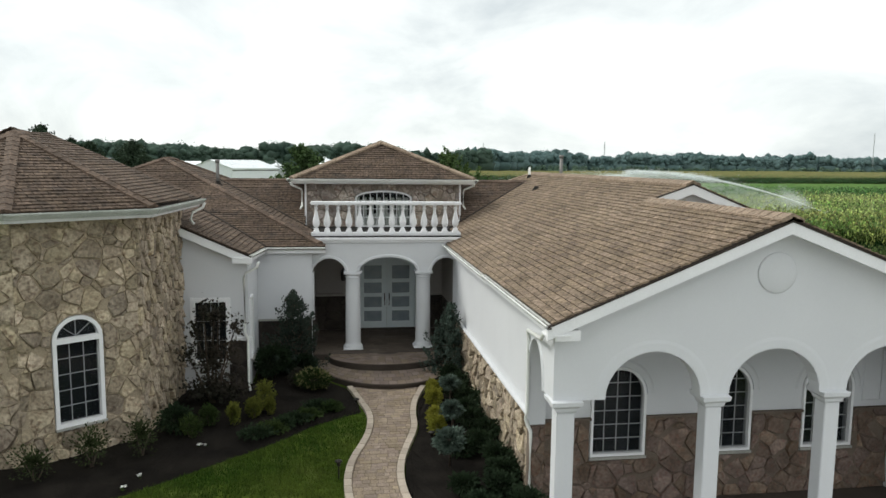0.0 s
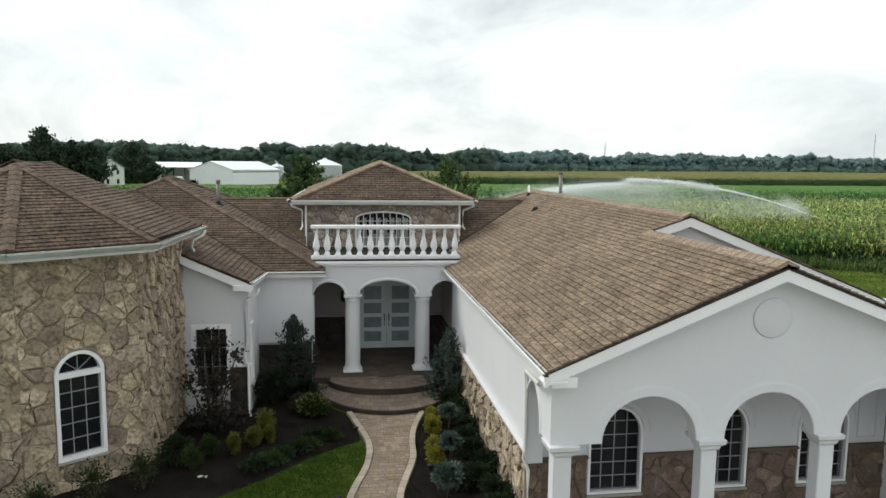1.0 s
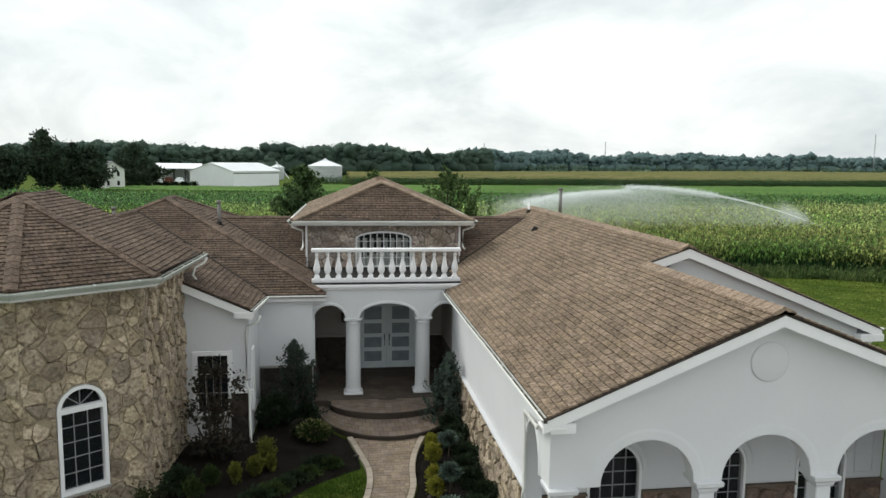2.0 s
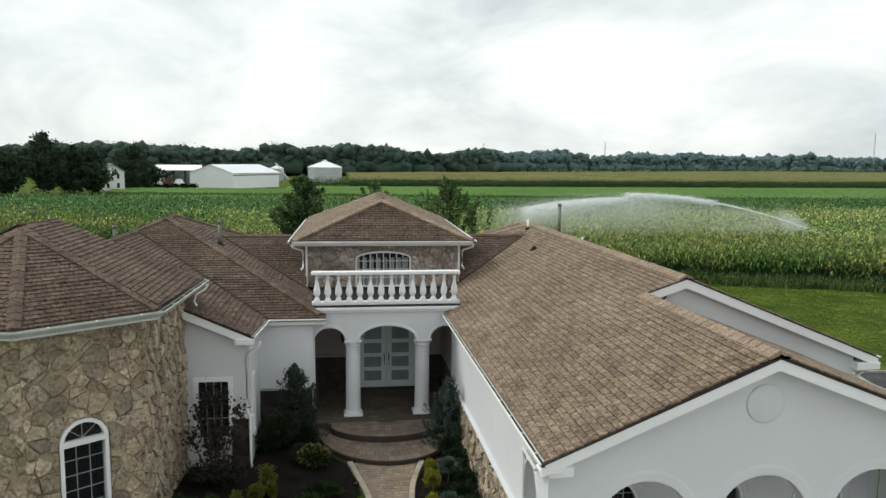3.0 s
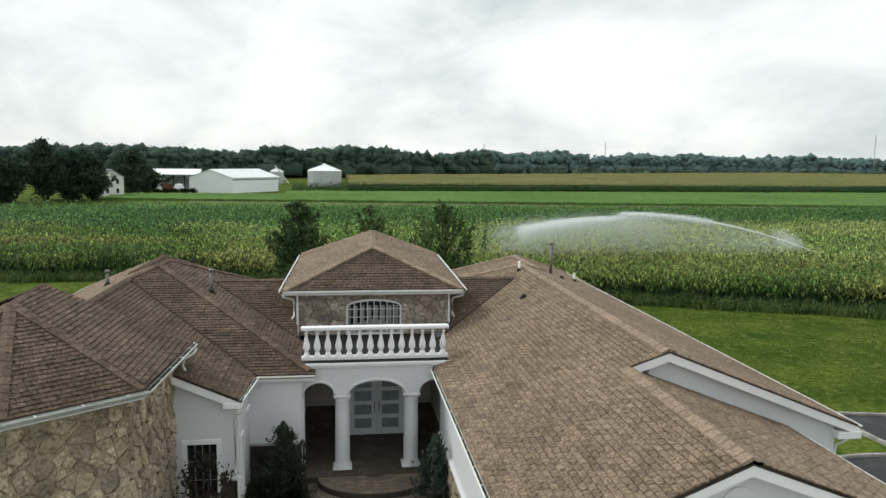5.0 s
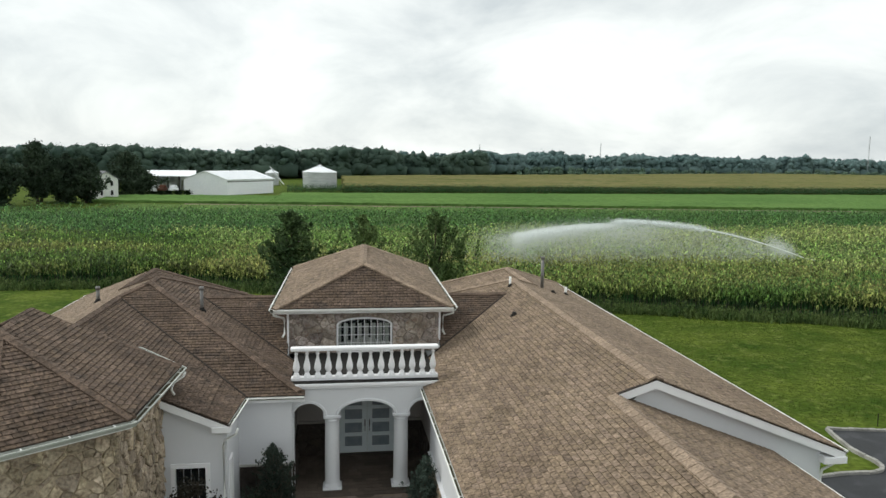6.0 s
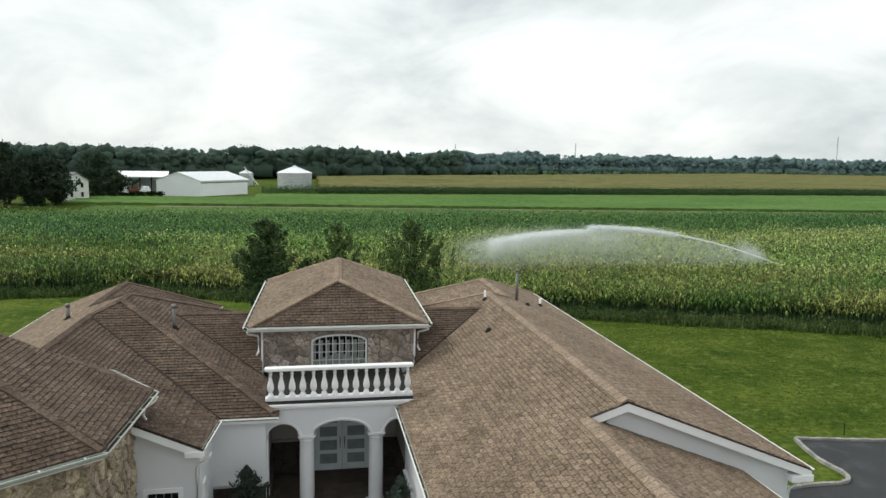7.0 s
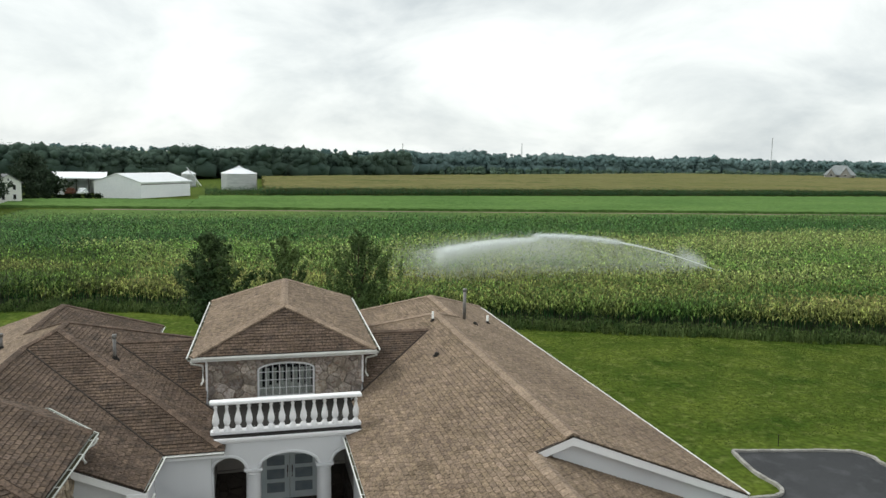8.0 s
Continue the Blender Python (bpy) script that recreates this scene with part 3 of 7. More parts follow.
def plane_frame(pts):
    n = Vector((0, 0, 0))
    for i in range(len(pts)):
        n += (Vector(pts[i]) - Vector(pts[0])).cross(Vector(pts[(i + 1) % len(pts)]) - Vector(pts[0]))
    n.normalize()
    if n.z < 0:
        n = -n
    u = Vector((0, 0, 1)).cross(n).normalized()
    v = n.cross(u).normalized()
    return Vector(pts[0]), u, v, n


TAB_E = 0.145
TAB_W = 0.28
TAB_SLOT = 0.017
# Tabs stop short so dark felt draws a shadow line at each course.
TAB_L = TAB_E - 0.006
tab_shapes = []


def shingle_tab_mesh():
    """One full shingle tab, wedge-shaped, in its own plane."""
    if not tab_shapes:
        w, e_ = TAB_W - TAB_SLOT, TAB_L
        vs = [(0, 0, 0), (w, 0, 0), (w, e_, 0), (0, e_, 0), (0, 0, 0.024), (w, 0, 0.024), (w, e_, 0.006), (0, e_, 0.006)]
        me = bpy.data.meshes.new("shingle")
        me.from_pydata(vs, [], [(4, 5, 6, 7), (0, 1, 5, 4), (1, 2, 6, 5), (3, 0, 4, 7)])
        me.materials.append(SHINGLE_PIECE)
        tab_shapes.append(me)
    return tab_shapes[0]


def roof_plane(pts, pieces=None, seed=0, label="", tabs=None):
    """A roof slope: boarded deck with shingle tabs in courses, clipped to its outline."""
    rng = random.Random(seed)
    o, u, v, n = plane_frame(pts)
    bm = bmesh.new()
    prism(bm, [Vector(p) for p in pts], (0, 0, -0.1))
    fix_normals(bm)
    deck = part("roof", bm, UNDERLAY, house, label)
    poly = ccw([((Vector(p) - o).dot(u), (Vector(p) - o).dot(v)) for p in pts])
    us, vs = [p[0] for p in poly], [p[1] for p in poly]
    verts, faces, loose = [], [], 0
    row = 0
    v0 = min(vs) - 0.03
    while v0 < max(vs):
        u0 = min(us) - TAB_W * (1.02 + 0.5 * (row % 2)) + rng.uniform(-0.012, 0.012)
        lift = rng.uniform(0.0, 0.007)
        while u0 < max(us):
            wd = TAB_W - TAB_SLOT
            rect = [(u0, v0), (u0 + wd, v0), (u0 + wd, v0 + TAB_L), (u0, v0 + TAB_L)]
            c = clip_convex(rect, poly)
            if len(c) >= 3 and abs(area2(c)) > 2e-4:
                mid = o + u * (u0 + wd / 2) + v * (v0 + 0.08)
                if pieces and loose < 300 and len(c) == 4 and abs(area2(c) - wd * TAB_L) < 1e-5 and pieces(mid):
                    ob = new("shingle", shingle_tab_mesh())
                    ob.parent = deck
                    fr = Matrix.Identity(4)
                    for k, ax in enumerate((u, v, n)):
                        fr.col[k][:3] = ax
                    fr.translation = o + u * u0 + v * v0 + n * (0.001 + lift)
                    ob.matrix_basis = fr
                    loose += 1
                else:
                    b0 = len(verts)
                    jit = rng.uniform(0, 0.006)
                    top = []
                    for q in c:
                        h = 0.024 - 0.018 * (q[1] - v0) / TAB_L + lift + jit
                        top.append(o + u * q[0] + v * q[1] + n * h)
                    verts += [tuple(p) for p in top] + [tuple(p - n * 0.03) for p in top]
                    k = len(c)
                    faces.append(tuple(range(b0, b0 + k)))
                    for i in range(k):
                        i2 = (i + 1) % k
                        faces.append((b0 + i, b0 + k + i, b0 + k + i2, b0 + i2))
            u0 += TAB_W
        v0 += TAB_E
        row += 1
    if faces:
        ob = soup("shingle", verts, faces, tabs or SHINGLE, deck)
        ob["kind"] = "stuff"
    return deck


def cap_run(p, q, drop, width=0.16, step=0.26, seed=1, material=None):
    """Overlapping cap shingles bent over a ridge or hip."""
    p, q = Vector(p), Vector(q)
    d = q - p
    ln = d.length
    d.normalize()
    s = d.cross(Vector((0, 0, 1))).normalized()
    up = s.cross(d).normalized()
    rng = random.Random(seed)
    run = bare_part("ridge", p, q)
    k = 0
    while k * step < ln:
        a_ = p + d * (k * step)
        b_ = p + d * min(k * step + step * 1.25, ln)
        w = width * rng.uniform(0.93, 1.05)
        verts = []
        for (c, lf) in ((a_, 0.072), (b_, 0.06)):
            verts += [tuple(c - s * w + up * (lf - drop * w)), tuple(c + up * (lf + 0.008)), tuple(c + s * w + up * (lf - drop * w)), tuple(c - s * w + up * (lf - drop * w - 0.055)), tuple(c + s * w + up * (lf - drop * w - 0.055))]
        soup("cap_shingle", verts, [(0, 1, 6, 5), (1, 2, 7, 6), (3, 0, 5, 8), (2, 4, 9, 7), (0, 3, 4, 2, 1), (5, 6, 7, 9, 8)], material or CAP, run)
        k += 1
    return run


def bare_part(name, p, q):
    """A batten under a run of caps, to carry them."""
    bm = bmesh.new()
    tube(bm, [p, q], 0.02, 6)
    return part(name, bm, UNDERLAY, house)


def gutter(p, q, outward, size=0.13, hooks=0.9, material=None):
    """Open aluminium eaves gutter with a rolled front lip and hangers across it."""
    p, q, o_ = Vector(p), Vector(q), Vector(outward).normalized()
    z = Vector((0, 0, 1))
    prof = [(0, 0), (0, -size), (size * 0.7, -size), (size, -size * 0.45), (size, 0), (size + 0.035, 0), (size + 0.035, -0.025), (size * 0.98, -0.025), (size * 0.93, -size * 0.42), (size * 0.67, -size * 0.92), (size * 0.07, -size * 0.92), (size * 0.07, 0)]
    bm = bmesh.new()
    prism(bm, [p + o_ * a_ + z * b_ for a_, b_ in prof], q - p)
    fix_normals(bm)
    ob = part("gutter", bm, material or GUTTER, house)
    bm = bmesh.new()
    prism(bm, [p + o_ * 0.015 - z * 0.035, p + o_ * (size * 0.94) - z * 0.045, p + o_ * (size * 0.94) - z * 0.06, p + o_ * 0.015 - z * 0.06], q - p)
    fix_normals(bm)
    part("leaf_litter", bm, LITTER, ob, "dark damp leaf litter")
    d = q - p
    ln = d.length
    d.normalize()
    if hooks:
        k = hooks / 2
        while k < ln:
            c = p + d * k
            bm = bmesh.new()
            prism(bm, [c - d * 0.012 - z * 0.01, c + d * 0.012 - z * 0.01, c + d * 0.012 + o_ * size - z * 0.01, c - d * 0.012 + o_ * size - z * 0.01], (0, 0, 0.012))
            fix_normals(bm)
            part("hanger", bm, GUTTER, ob)
            k += hooks
    return ob


def downspout(pts, r=0.035):
    bm = bmesh.new()
    tube(bm, pts, r, 8)
    return part("downspout", bm, GUTTER, house, "", True)


def slab(name, pts, d, material, parent=None, label=""):
    bm = bmesh.new()
    prism(bm, [Vector(p) for p in pts], d)
    fix_normals(bm)
    return part(name, bm, material, parent or house, label)


class Face:
    """A vertical wall face: a along the wall, z up, depth outward from the face."""

    def __init__(self, origin, along, outward):
        self.o, self.a, self.n = Vector((*origin, 0)), Vector((*along, 0)).normalized(), Vector((*outward, 0)).normalized()

    def at(self, a_, z, d=0.0):
        return self.o + self.a * a_ + self.n * d + Vector((0, 0, z))


def cut_all(polys, holes):
    for h in holes:
        polys = [r for p in polys for r in cut_convex(p, h)]
    return polys


def wall(face, poly, holes=(), thick=0.22, material=None, name="wall", label=""):
    bm = bmesh.new()
    for p in cut_all([ccw(poly)], holes):
        prism(bm, [face.at(a_, z) for a_, z in p], -face.n * thick)
    bmesh.ops.remove_doubles(bm, verts=bm.verts, dist=0.0005)
    fix_normals(bm)
    return part(name, bm, material or STUCCO, house, label)


def beside(cell, hull):
    """Trims a stone to one side of an opening: by the edge that it lies furthest outside of."""
    if len(cell) < 3 or not clip_convex(cell, hull):
        return cell
    hull = ccw(hull)
    cx, cz = sum(q[0] for q in cell) / len(cell), sum(q[1] for q in cell) / len(cell)
    best, pick = -1e9, None
    for i in range(len(hull)):
        a_, b_ = hull[i], hull[(i + 1) % len(hull)]
        nx_, nz_ = b_[1] - a_[1], -(b_[0] - a_[0])
        ln = math.hypot(nx_, nz_)
        if ln < 1e-6:
            continue
        d = ((cx - a_[0]) * nx_ + (cz - a_[1]) * nz_) / ln
        if d > best:
            best, pick = d, (a_, (-nx_, -nz_))
    return clip_half(cell, *pick)


def stones(face, poly, holes, size, material, backing, seed, label="", depth=0.05, aspect=1.25):
    """Flagstone facing: mortar bed with irregular stones, each proud of the joints."""
    bm = bmesh.new()
    for p in cut_all([ccw(poly)], holes):
        prism(bm, [face.at(a_, z, 0.03) for a_, z in p], -face.n * 0.03)
    bmesh.ops.remove_doubles(bm, verts=bm.verts, dist=0.0005)
    fix_normals(bm)
    bed = part("stone_facing", bm, backing, house, label)
    rng = random.Random(seed)
    xs, zs = [p[0] for p in poly], [p[1] for p in poly]
    x0, x1, z0, z1 = min(xs) - size, max(xs) + size, min(zs) - size, max(zs) + size
    pts = []
    nz, nx = int((z1 - z0) / (size / aspect)) + 1, int((x1 - x0) / (size * aspect)) + 1
    for j in range(nz):
        for i in range(nx):
            if rng.random() < 0.1:
                continue
            pts.append((x0 + (i + 0.5 * (j % 2) + rng.uniform(-.46, .46)) * size * aspect, z0 + (j + rng.uniform(-.46, .46)) * size / aspect))
            if rng.random() < 0.14:
                pts.append((pts[-1][0] + rng.uniform(.25, .5) * size, pts[-1][1] + rng.uniform(-.4, .4) * size))
    poly = ccw(poly)
    big = {p: rng.uniform(-0.38, 0.38) * size * size for p in pts}
    made = 0
    for i, p in enumerate(pts):
        near = sorted((q for q in pts if q is not p and abs(q[0] - p[0]) < 3.2 * size and abs(q[1] - p[1]) < 3.2 * size), key=lambda q: (q[0] - p[0]) ** 2 + (q[1] - p[1]) ** 2)[:16]
        cell = [(p[0] - 2 * size, p[1] - 2 * size), (p[0] + 2 * size, p[1] - 2 * size), (p[0] + 2 * size, p[1] + 2 * size), (p[0] - 2 * size, p[1] + 2 * size)]
        for q in near:
            dx_, dz_ = q[0] - p[0], q[1] - p[1]
            k_ = 0.5 + (big[p] - big[q]) / (2 * (dx_ * dx_ + dz_ * dz_))
            cell = clip_half(cell, (p[0] + dx_ * k_, p[1] + dz_ * k_), (dx_, dz_))
            if len(cell) < 3:
                break
        if len(cell) < 3:
            continue
        cell = clip_convex(cell, poly)
        if len(cell) < 3:
            continue
        for hull in holes:
            cell = beside(cell, hull)
        if len(cell) < 3:
            continue
        for c in (cell,):
            c = ccw(c)
            gap = rng.uniform(0.002, 0.008)
            for rim in (gap,):
                inner = c
                for k in range(len(c)):
                    a_, b_ = c[k], c[(k + 1) % len(c)]
                    ex, ez = b_[0] - a_[0], b_[1] - a_[1]
                    ln = math.hypot(ex, ez)
                    if ln < 1e-6:
                        continue
                    nx_, nz_ = ez / ln, -ex / ln
                    inner = clip_half(inner, (a_[0] - nx_ * rim, a_[1] - nz_ * rim), (nx_, nz_))
                    if len(inner) < 3:
                        break
            if len(inner) < 3 or abs(area2(inner)) < 0.0025:
                continue
            inner = [q for k, q in enumerate(inner) if math.hypot(q[0] - inner[k - 1][0], q[1] - inner[k - 1][1]) > 0.004]
            if len(inner) < 3:
                continue
            cx, cz = sum(q[0] for q in inner) / len(inner), sum(q[1] for q in inner) / len(inner)
            rough_ = []
            for k in range(len(inner)):
                a_, b_ = inner[k], inner[(k + 1) % len(inner)]
                rough_.append((a_[0] + (cx - a_[0]) * rng.uniform(0, .07), a_[1] + (cz - a_[1]) * rng.uniform(0, .07)))
                if math.hypot(b_[0] - a_[0], b_[1] - a_[1]) > 0.1:
                    f_ = rng.uniform(.35, .65)
                    mx_, mz_ = a_[0] + (b_[0] - a_[0]) * f_, a_[1] + (b_[1] - a_[1]) * f_
                    pull = rng.uniform(-.035, .09)
                    rough_.append((mx_ + (cx - mx_) * pull, mz_ + (cz - mz_) * pull))
            inner = rough_
            hgt = 0.034 + depth * rng.uniform(0.45, 1.15)
            tx, tz = rng.uniform(-.2, .2), rng.uniform(-.26, .14)
            ins = rng.uniform(0.08, 0.34)
            verts = [face.at(q[0], q[1], 0.025) for q in inner]
            verts += [face.at(q[0] * 0.95 + cx * 0.05, q[1] * 0.95 + cz * 0.05, hgt * 0.86 + 0.8 * (tx * (q[0] - cx) + tz * (q[1] - cz)) + rng.uniform(-.006, .006)) for q in inner]
            verts += [face.at(q[0] * (1 - ins) + cx * ins, q[1] * (1 - ins) + cz * ins, hgt + tx * (q[0] - cx) + tz * (q[1] - cz) + rng.uniform(-.005, .005)) for q in inner]
            n_ = len(inner)
            faces = [tuple(range(2 * n_, 3 * n_))]
            for r in (0, n_):
                for k in range(n_):
                    k2 = (k + 1) % n_
                    faces.append((r + k, r + k2, r + n_ + k2, r + n_ + k))
            me = bpy.data.meshes.new("stone")
            me.from_pydata([tuple(q) for q in verts], [], faces)
            ob = link_mesh("stone", me, material, bed)
            made += 1
    return bed


def window(face, a0, a1, z0, spring, rise, cols, rows, fan=False, frame_w=0.07, proud=0.05, room=True, transom=False, curtain=False, front_bars=False, label="white-framed arched window with dark glass"):
    """Window with frame, glazing bars, pane and sill; arched when rise > 0."""
    outer = arch_hull(a0, a1, z0, spring, rise, 14) if rise else [(a0, z0), (a1, z0), (a1, spring), (a0, spring)]
    fw = frame_w
    inner = arch_hull(a0 + fw, a1 - fw, z0 + fw, spring, max(rise - fw, 0.02), 14) if rise else [(a0 + fw, z0 + fw), (a1 - fw, z0 + fw), (a1 - fw, spring - fw), (a0 + fw, spring - fw)]
    bm = bmesh.new()
    n_ = len(outer)
    ring = []
    for pts, d in ((outer, proud), (inner, proud), (inner, -0.1), (outer, -0.1)):
        ring.append([bm.verts.new(face.at(p[0], p[1], d)) for p in pts])
    for r in range(4):
        A, B = ring[r], ring[(r + 1) % 4]
        for k in range(n_):
            bm.faces.new((A[k], A[(k + 1) % n_], B[(k + 1) % n_], B[k]))
    fix_normals(bm)
    w = part("window", bm, TRIM, house, label)
    bm = bmesh.new()
    bm.faces.new([bm.verts.new(face.at(p[0], p[1], -0.045)) for p in inner])
    g = part("pane", bm, GLASS, w)
    g.visible_shadow = False
    ia0, ia1, iz0 = a0 + fw, a1 - fw, z0 + fw

    bar_d = 0.012 if front_bars else -0.05

    def bar(pa, pb, t=0.024 if front_bars else 0.016):
        pa, pb = Vector(pa), Vector(pb)
        d = (pb - pa).normalized()
        s = Vector((-d.y, d.x)) * t / 2
        pts = [pa - s, pa + s, pb + s, pb - s]
        b2 = bmesh.new()
        prism(b2, [face.at(p.x, p.y, bar_d) for p in pts], -face.n * 0.02)
        fix_normals(b2)
        part("glazing_bar", b2, TRIM, w)

    def top_at(x):
        if not rise:
            return spring - fw
        c, r = (ia0 + ia1) / 2, (ia1 - ia0) / 2
        return spring + max(rise - fw, 0.02) * math.sqrt(max(0, 1 - ((x - c) / r) ** 2))

    def half_at(z):
        c, r = (ia0 + ia1) / 2, (ia1 - ia0) / 2
        if not rise or z <= spring:
            return c - r, c + r
        k = math.sqrt(max(0, 1 - ((z - spring) / max(rise - fw, 0.02)) ** 2))
        return c - r * k, c + r * k

    if transom:
        b2 = bmesh.new()
        prism(b2, [face.at(p[0], p[1], proud) for p in ((ia0, spring - 0.06), (ia1, spring - 0.06), (ia1, spring + 0.05), (ia0, spring + 0.05))], -face.n * 0.14)
        fix_normals(b2)
        part("transom", b2, TRIM, w)
    grid_top = spring - 0.06 if fan else (spring + rise - fw if rise else spring - fw)
    for i in range(1, cols):
        x = ia0 + (ia1 - ia0) * i / cols
        bar((x, iz0), (x, min(grid_top, top_at(x)) if fan else top_at(x)))
    for j in range(1, rows):
        z = iz0 + (grid_top - iz0) * j / rows
        l_, r_ = half_at(z)
        bar((l_, z), (r_, z))
    if fan:
        c = (ia0 + ia1) / 2
        for ang in (45, 90, 135):
            k = math.radians(ang)
            bar((c, spring + 0.05), (c + (ia1 - ia0) / 2 * math.cos(k) * 0.97, spring + (rise - fw) * math.sin(k) * 0.97))
    bm = bmesh.new()
    prism(bm, [face.at(a0 - 0.015, z0 - 0.05, 0.0), face.at(a1 + 0.015, z0 - 0.05, 0.0), face.at(a1 + 0.015, z0 - 0.05, proud + 0.04), face.at(a0 - 0.015, z0 - 0.05, proud + 0.04)], (0, 0, 0.045))
    fix_normals(bm)
    part("sill", bm, SILL, w, "grey stone sill")
    if room:
        # dark room behind the glass
        top = spring + rise + 0.1
        bm = bmesh.new()
        A = [face.at(a0 - .05, z0 - .05, -0.16), face.at(a1 + .05, z0 - .05, -0.16), face.at(a1 + .05, top, -0.16), face.at(a0 - .05, top, -0.16)]
        B = [p - face.n * 0.7 for p in A]
        va, vb = [bm.verts.new(p) for p in A], [bm.verts.new(p) for p in B]
        bm.faces.new(vb)
        for k in range(4):
            bm.faces.new((va[k], va[(k + 1) % 4], vb[(k + 1) % 4], vb[k]))
        part("room_shell", bm, DARK_ROOM, w)
    if curtain:
        bm = bmesh.new()
        steps = 64
        cols_ = []
        for k in range(steps + 1):
            x = a0 + (a1 - a0) * k / steps
            d = -0.14 - 0.03 * math.sin(k * 1.9)
            # the sheer hangs from a rod below the arch and is gathered low in the middle
            low = z0 + 0.25 * (1 - abs(2 * k / steps - 1))
            cols_.append((bm.verts.new(face.at(x, z0, d)), bm.verts.new(face.at(x, low + 0.3, d)), bm.verts.new(face.at(x, spring + 0.02, d))))
        for k in range(steps):
            bm.faces.new((cols_[k][0], cols_[k + 1][0], cols_[k + 1][1], cols_[k][1]))
            if k % 8 < 5:
                bm.faces.new((cols_[k][1], cols_[k + 1][1], cols_[k + 1][2], cols_[k][2]))
        part("curtain", bm, CURTAIN, w)
    return w, outer


# east wing: front gable block F, long block G
zF = 5.345
XFE, ZFE = 11.05, zF - 0.385 * 4.35
zG = ZE + SR * 4.87
VX = 2.85 + 4.14
zC = ZE + SR * 4.14
near_eave = lambda p: p.x < 5.2 and p.y < 14.2
roof_plane([(2.80, 10.92, 3.71), (2.83, 16.25, 3.68), (6.7, 16.25, zF), (6.7, 10.92, zF)], near_eave, 1, "weathered brown asphalt shingle slope")
roof_plane([(6.7, 10.92, zF), (XFE, 10.92, ZFE), (XFE, 16.45, ZFE), (6.7, 16.45, zF)], None, 2)
roof_plane([(2.85, 16.25, ZE), (2.85, 24.61, ZE), (7.72, 29.48, zG), (7.72, 16.25, zG)], None, 3)
roof_plane([(VX, 28.75, zC), (2.85, 32.89, ZE), (2.85, 35.27, ZE), (7.72, 30.4, zG), (7.72, 29.48, zG)], None, 4)
zH = zG - SRR * 1.18
ZR = zG - SRR * 5.14
roof_plane([(7.72, 16.25, zG), (12.86, 16.25, ZR), (12.86, 30.4, ZR), (7.72, 30.4, zG)], None, 5)
roof_plane([(7.72, 30.4, zG), (8.9, 30.4, zH), (8.9, 31.58, zH)], None, 6)
roof_plane([(8.9, 30.4, zH), (12.86, 30.4, ZR), (12.86, 40.7, ZR), (8.9, 36.5, zH)], None, 7)
roof_plane([(8.9, 31.4, zH), (8.9, 36.5, zH), (5.1, 40.3, ZE), (5.1, 35.2, ZE)], None, 8)
roof_plane([(8.9, 36.5, zH), (12.86, 40.7, ZR), (5.1, 40.3, ZE)], None, 9)
roof_plane([(7.72, 30.4, zG), (2.85, 35.27, ZE), (5.1, 35.27, ZE), (8.9, 31.5, zH)], None, 10)
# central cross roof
roof_plane([(-1.58, 25.34, ZE + SR * 0.73), (-1.58, 28.75, zC), (-4.95, 28.75, zC)], None, 11, "", SHINGLE_SHADED)
roof_plane([(3.86, 25.62, ZE + SR * 1.01), (VX, 28.75, zC), (3.86, 28.75, zC)], None, 23, "", SHINGLE_SHADED)
roof_plane([(-0.85, 32.89, ZE), (2.85, 32.89, ZE), (VX, 28.75, zC), (-4.95, 28.75, zC)], None, 12, "", SHINGLE_SHADED)
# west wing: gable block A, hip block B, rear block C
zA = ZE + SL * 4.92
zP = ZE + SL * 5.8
roof_plane([(-2.78, 19.7, ZE + SL * 0.18), (-2.6, 22.1, ZE), (-7.52, 27.02, zA), (-7.52, 19.7, zA)], None, 13, "", SHINGLE_SHADED)
roof_plane([(-2.6, 22.1, ZE), (-0.85, 22.1, ZE), (-6.65, 27.9, zP), (-7.52, 27.02, zA)], None, 14, "", SHINGLE_SHADED)
roof_plane([(-0.85, 22.1, ZE), (-0.85, 24.61, ZE), (-4.99, 28.75, ZE + SL * 4.14), (-6.65, 28.75, zP), (-6.65, 27.9, zP)], None, 15, "", SHINGLE_SHADED)
roof_plane([(-4.99, 28.75, ZE + SL * 4.14), (-0.85, 32.89, ZE), (-0.85, 34.8, ZE), (-6.65, 29.0, zP), (-6.65, 28.75, zP)], None, 16, "", SHINGLE_SHADED)
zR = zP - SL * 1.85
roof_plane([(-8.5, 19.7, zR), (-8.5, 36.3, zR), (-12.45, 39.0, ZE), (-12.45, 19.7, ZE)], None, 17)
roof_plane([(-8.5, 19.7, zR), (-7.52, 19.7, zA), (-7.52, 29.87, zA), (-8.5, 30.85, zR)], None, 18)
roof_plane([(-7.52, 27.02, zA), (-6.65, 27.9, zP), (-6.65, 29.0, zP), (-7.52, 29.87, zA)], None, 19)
roof_plane([(-8.5, 30.85, zR), (-8.5, 36.3, zR), (-4.5, 38.8, ZE), (-4.5, 34.85, ZE)], None, 20, "", SHINGLE_SHADED)
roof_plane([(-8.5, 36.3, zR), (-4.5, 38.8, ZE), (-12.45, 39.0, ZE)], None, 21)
roof_plane([(-6.65, 29.0, zP), (-0.85, 34.8, ZE), (-4.5, 34.85, ZE), (-8.5, 30.85, zR)], None, 22, "", SHINGLE_SHADED)
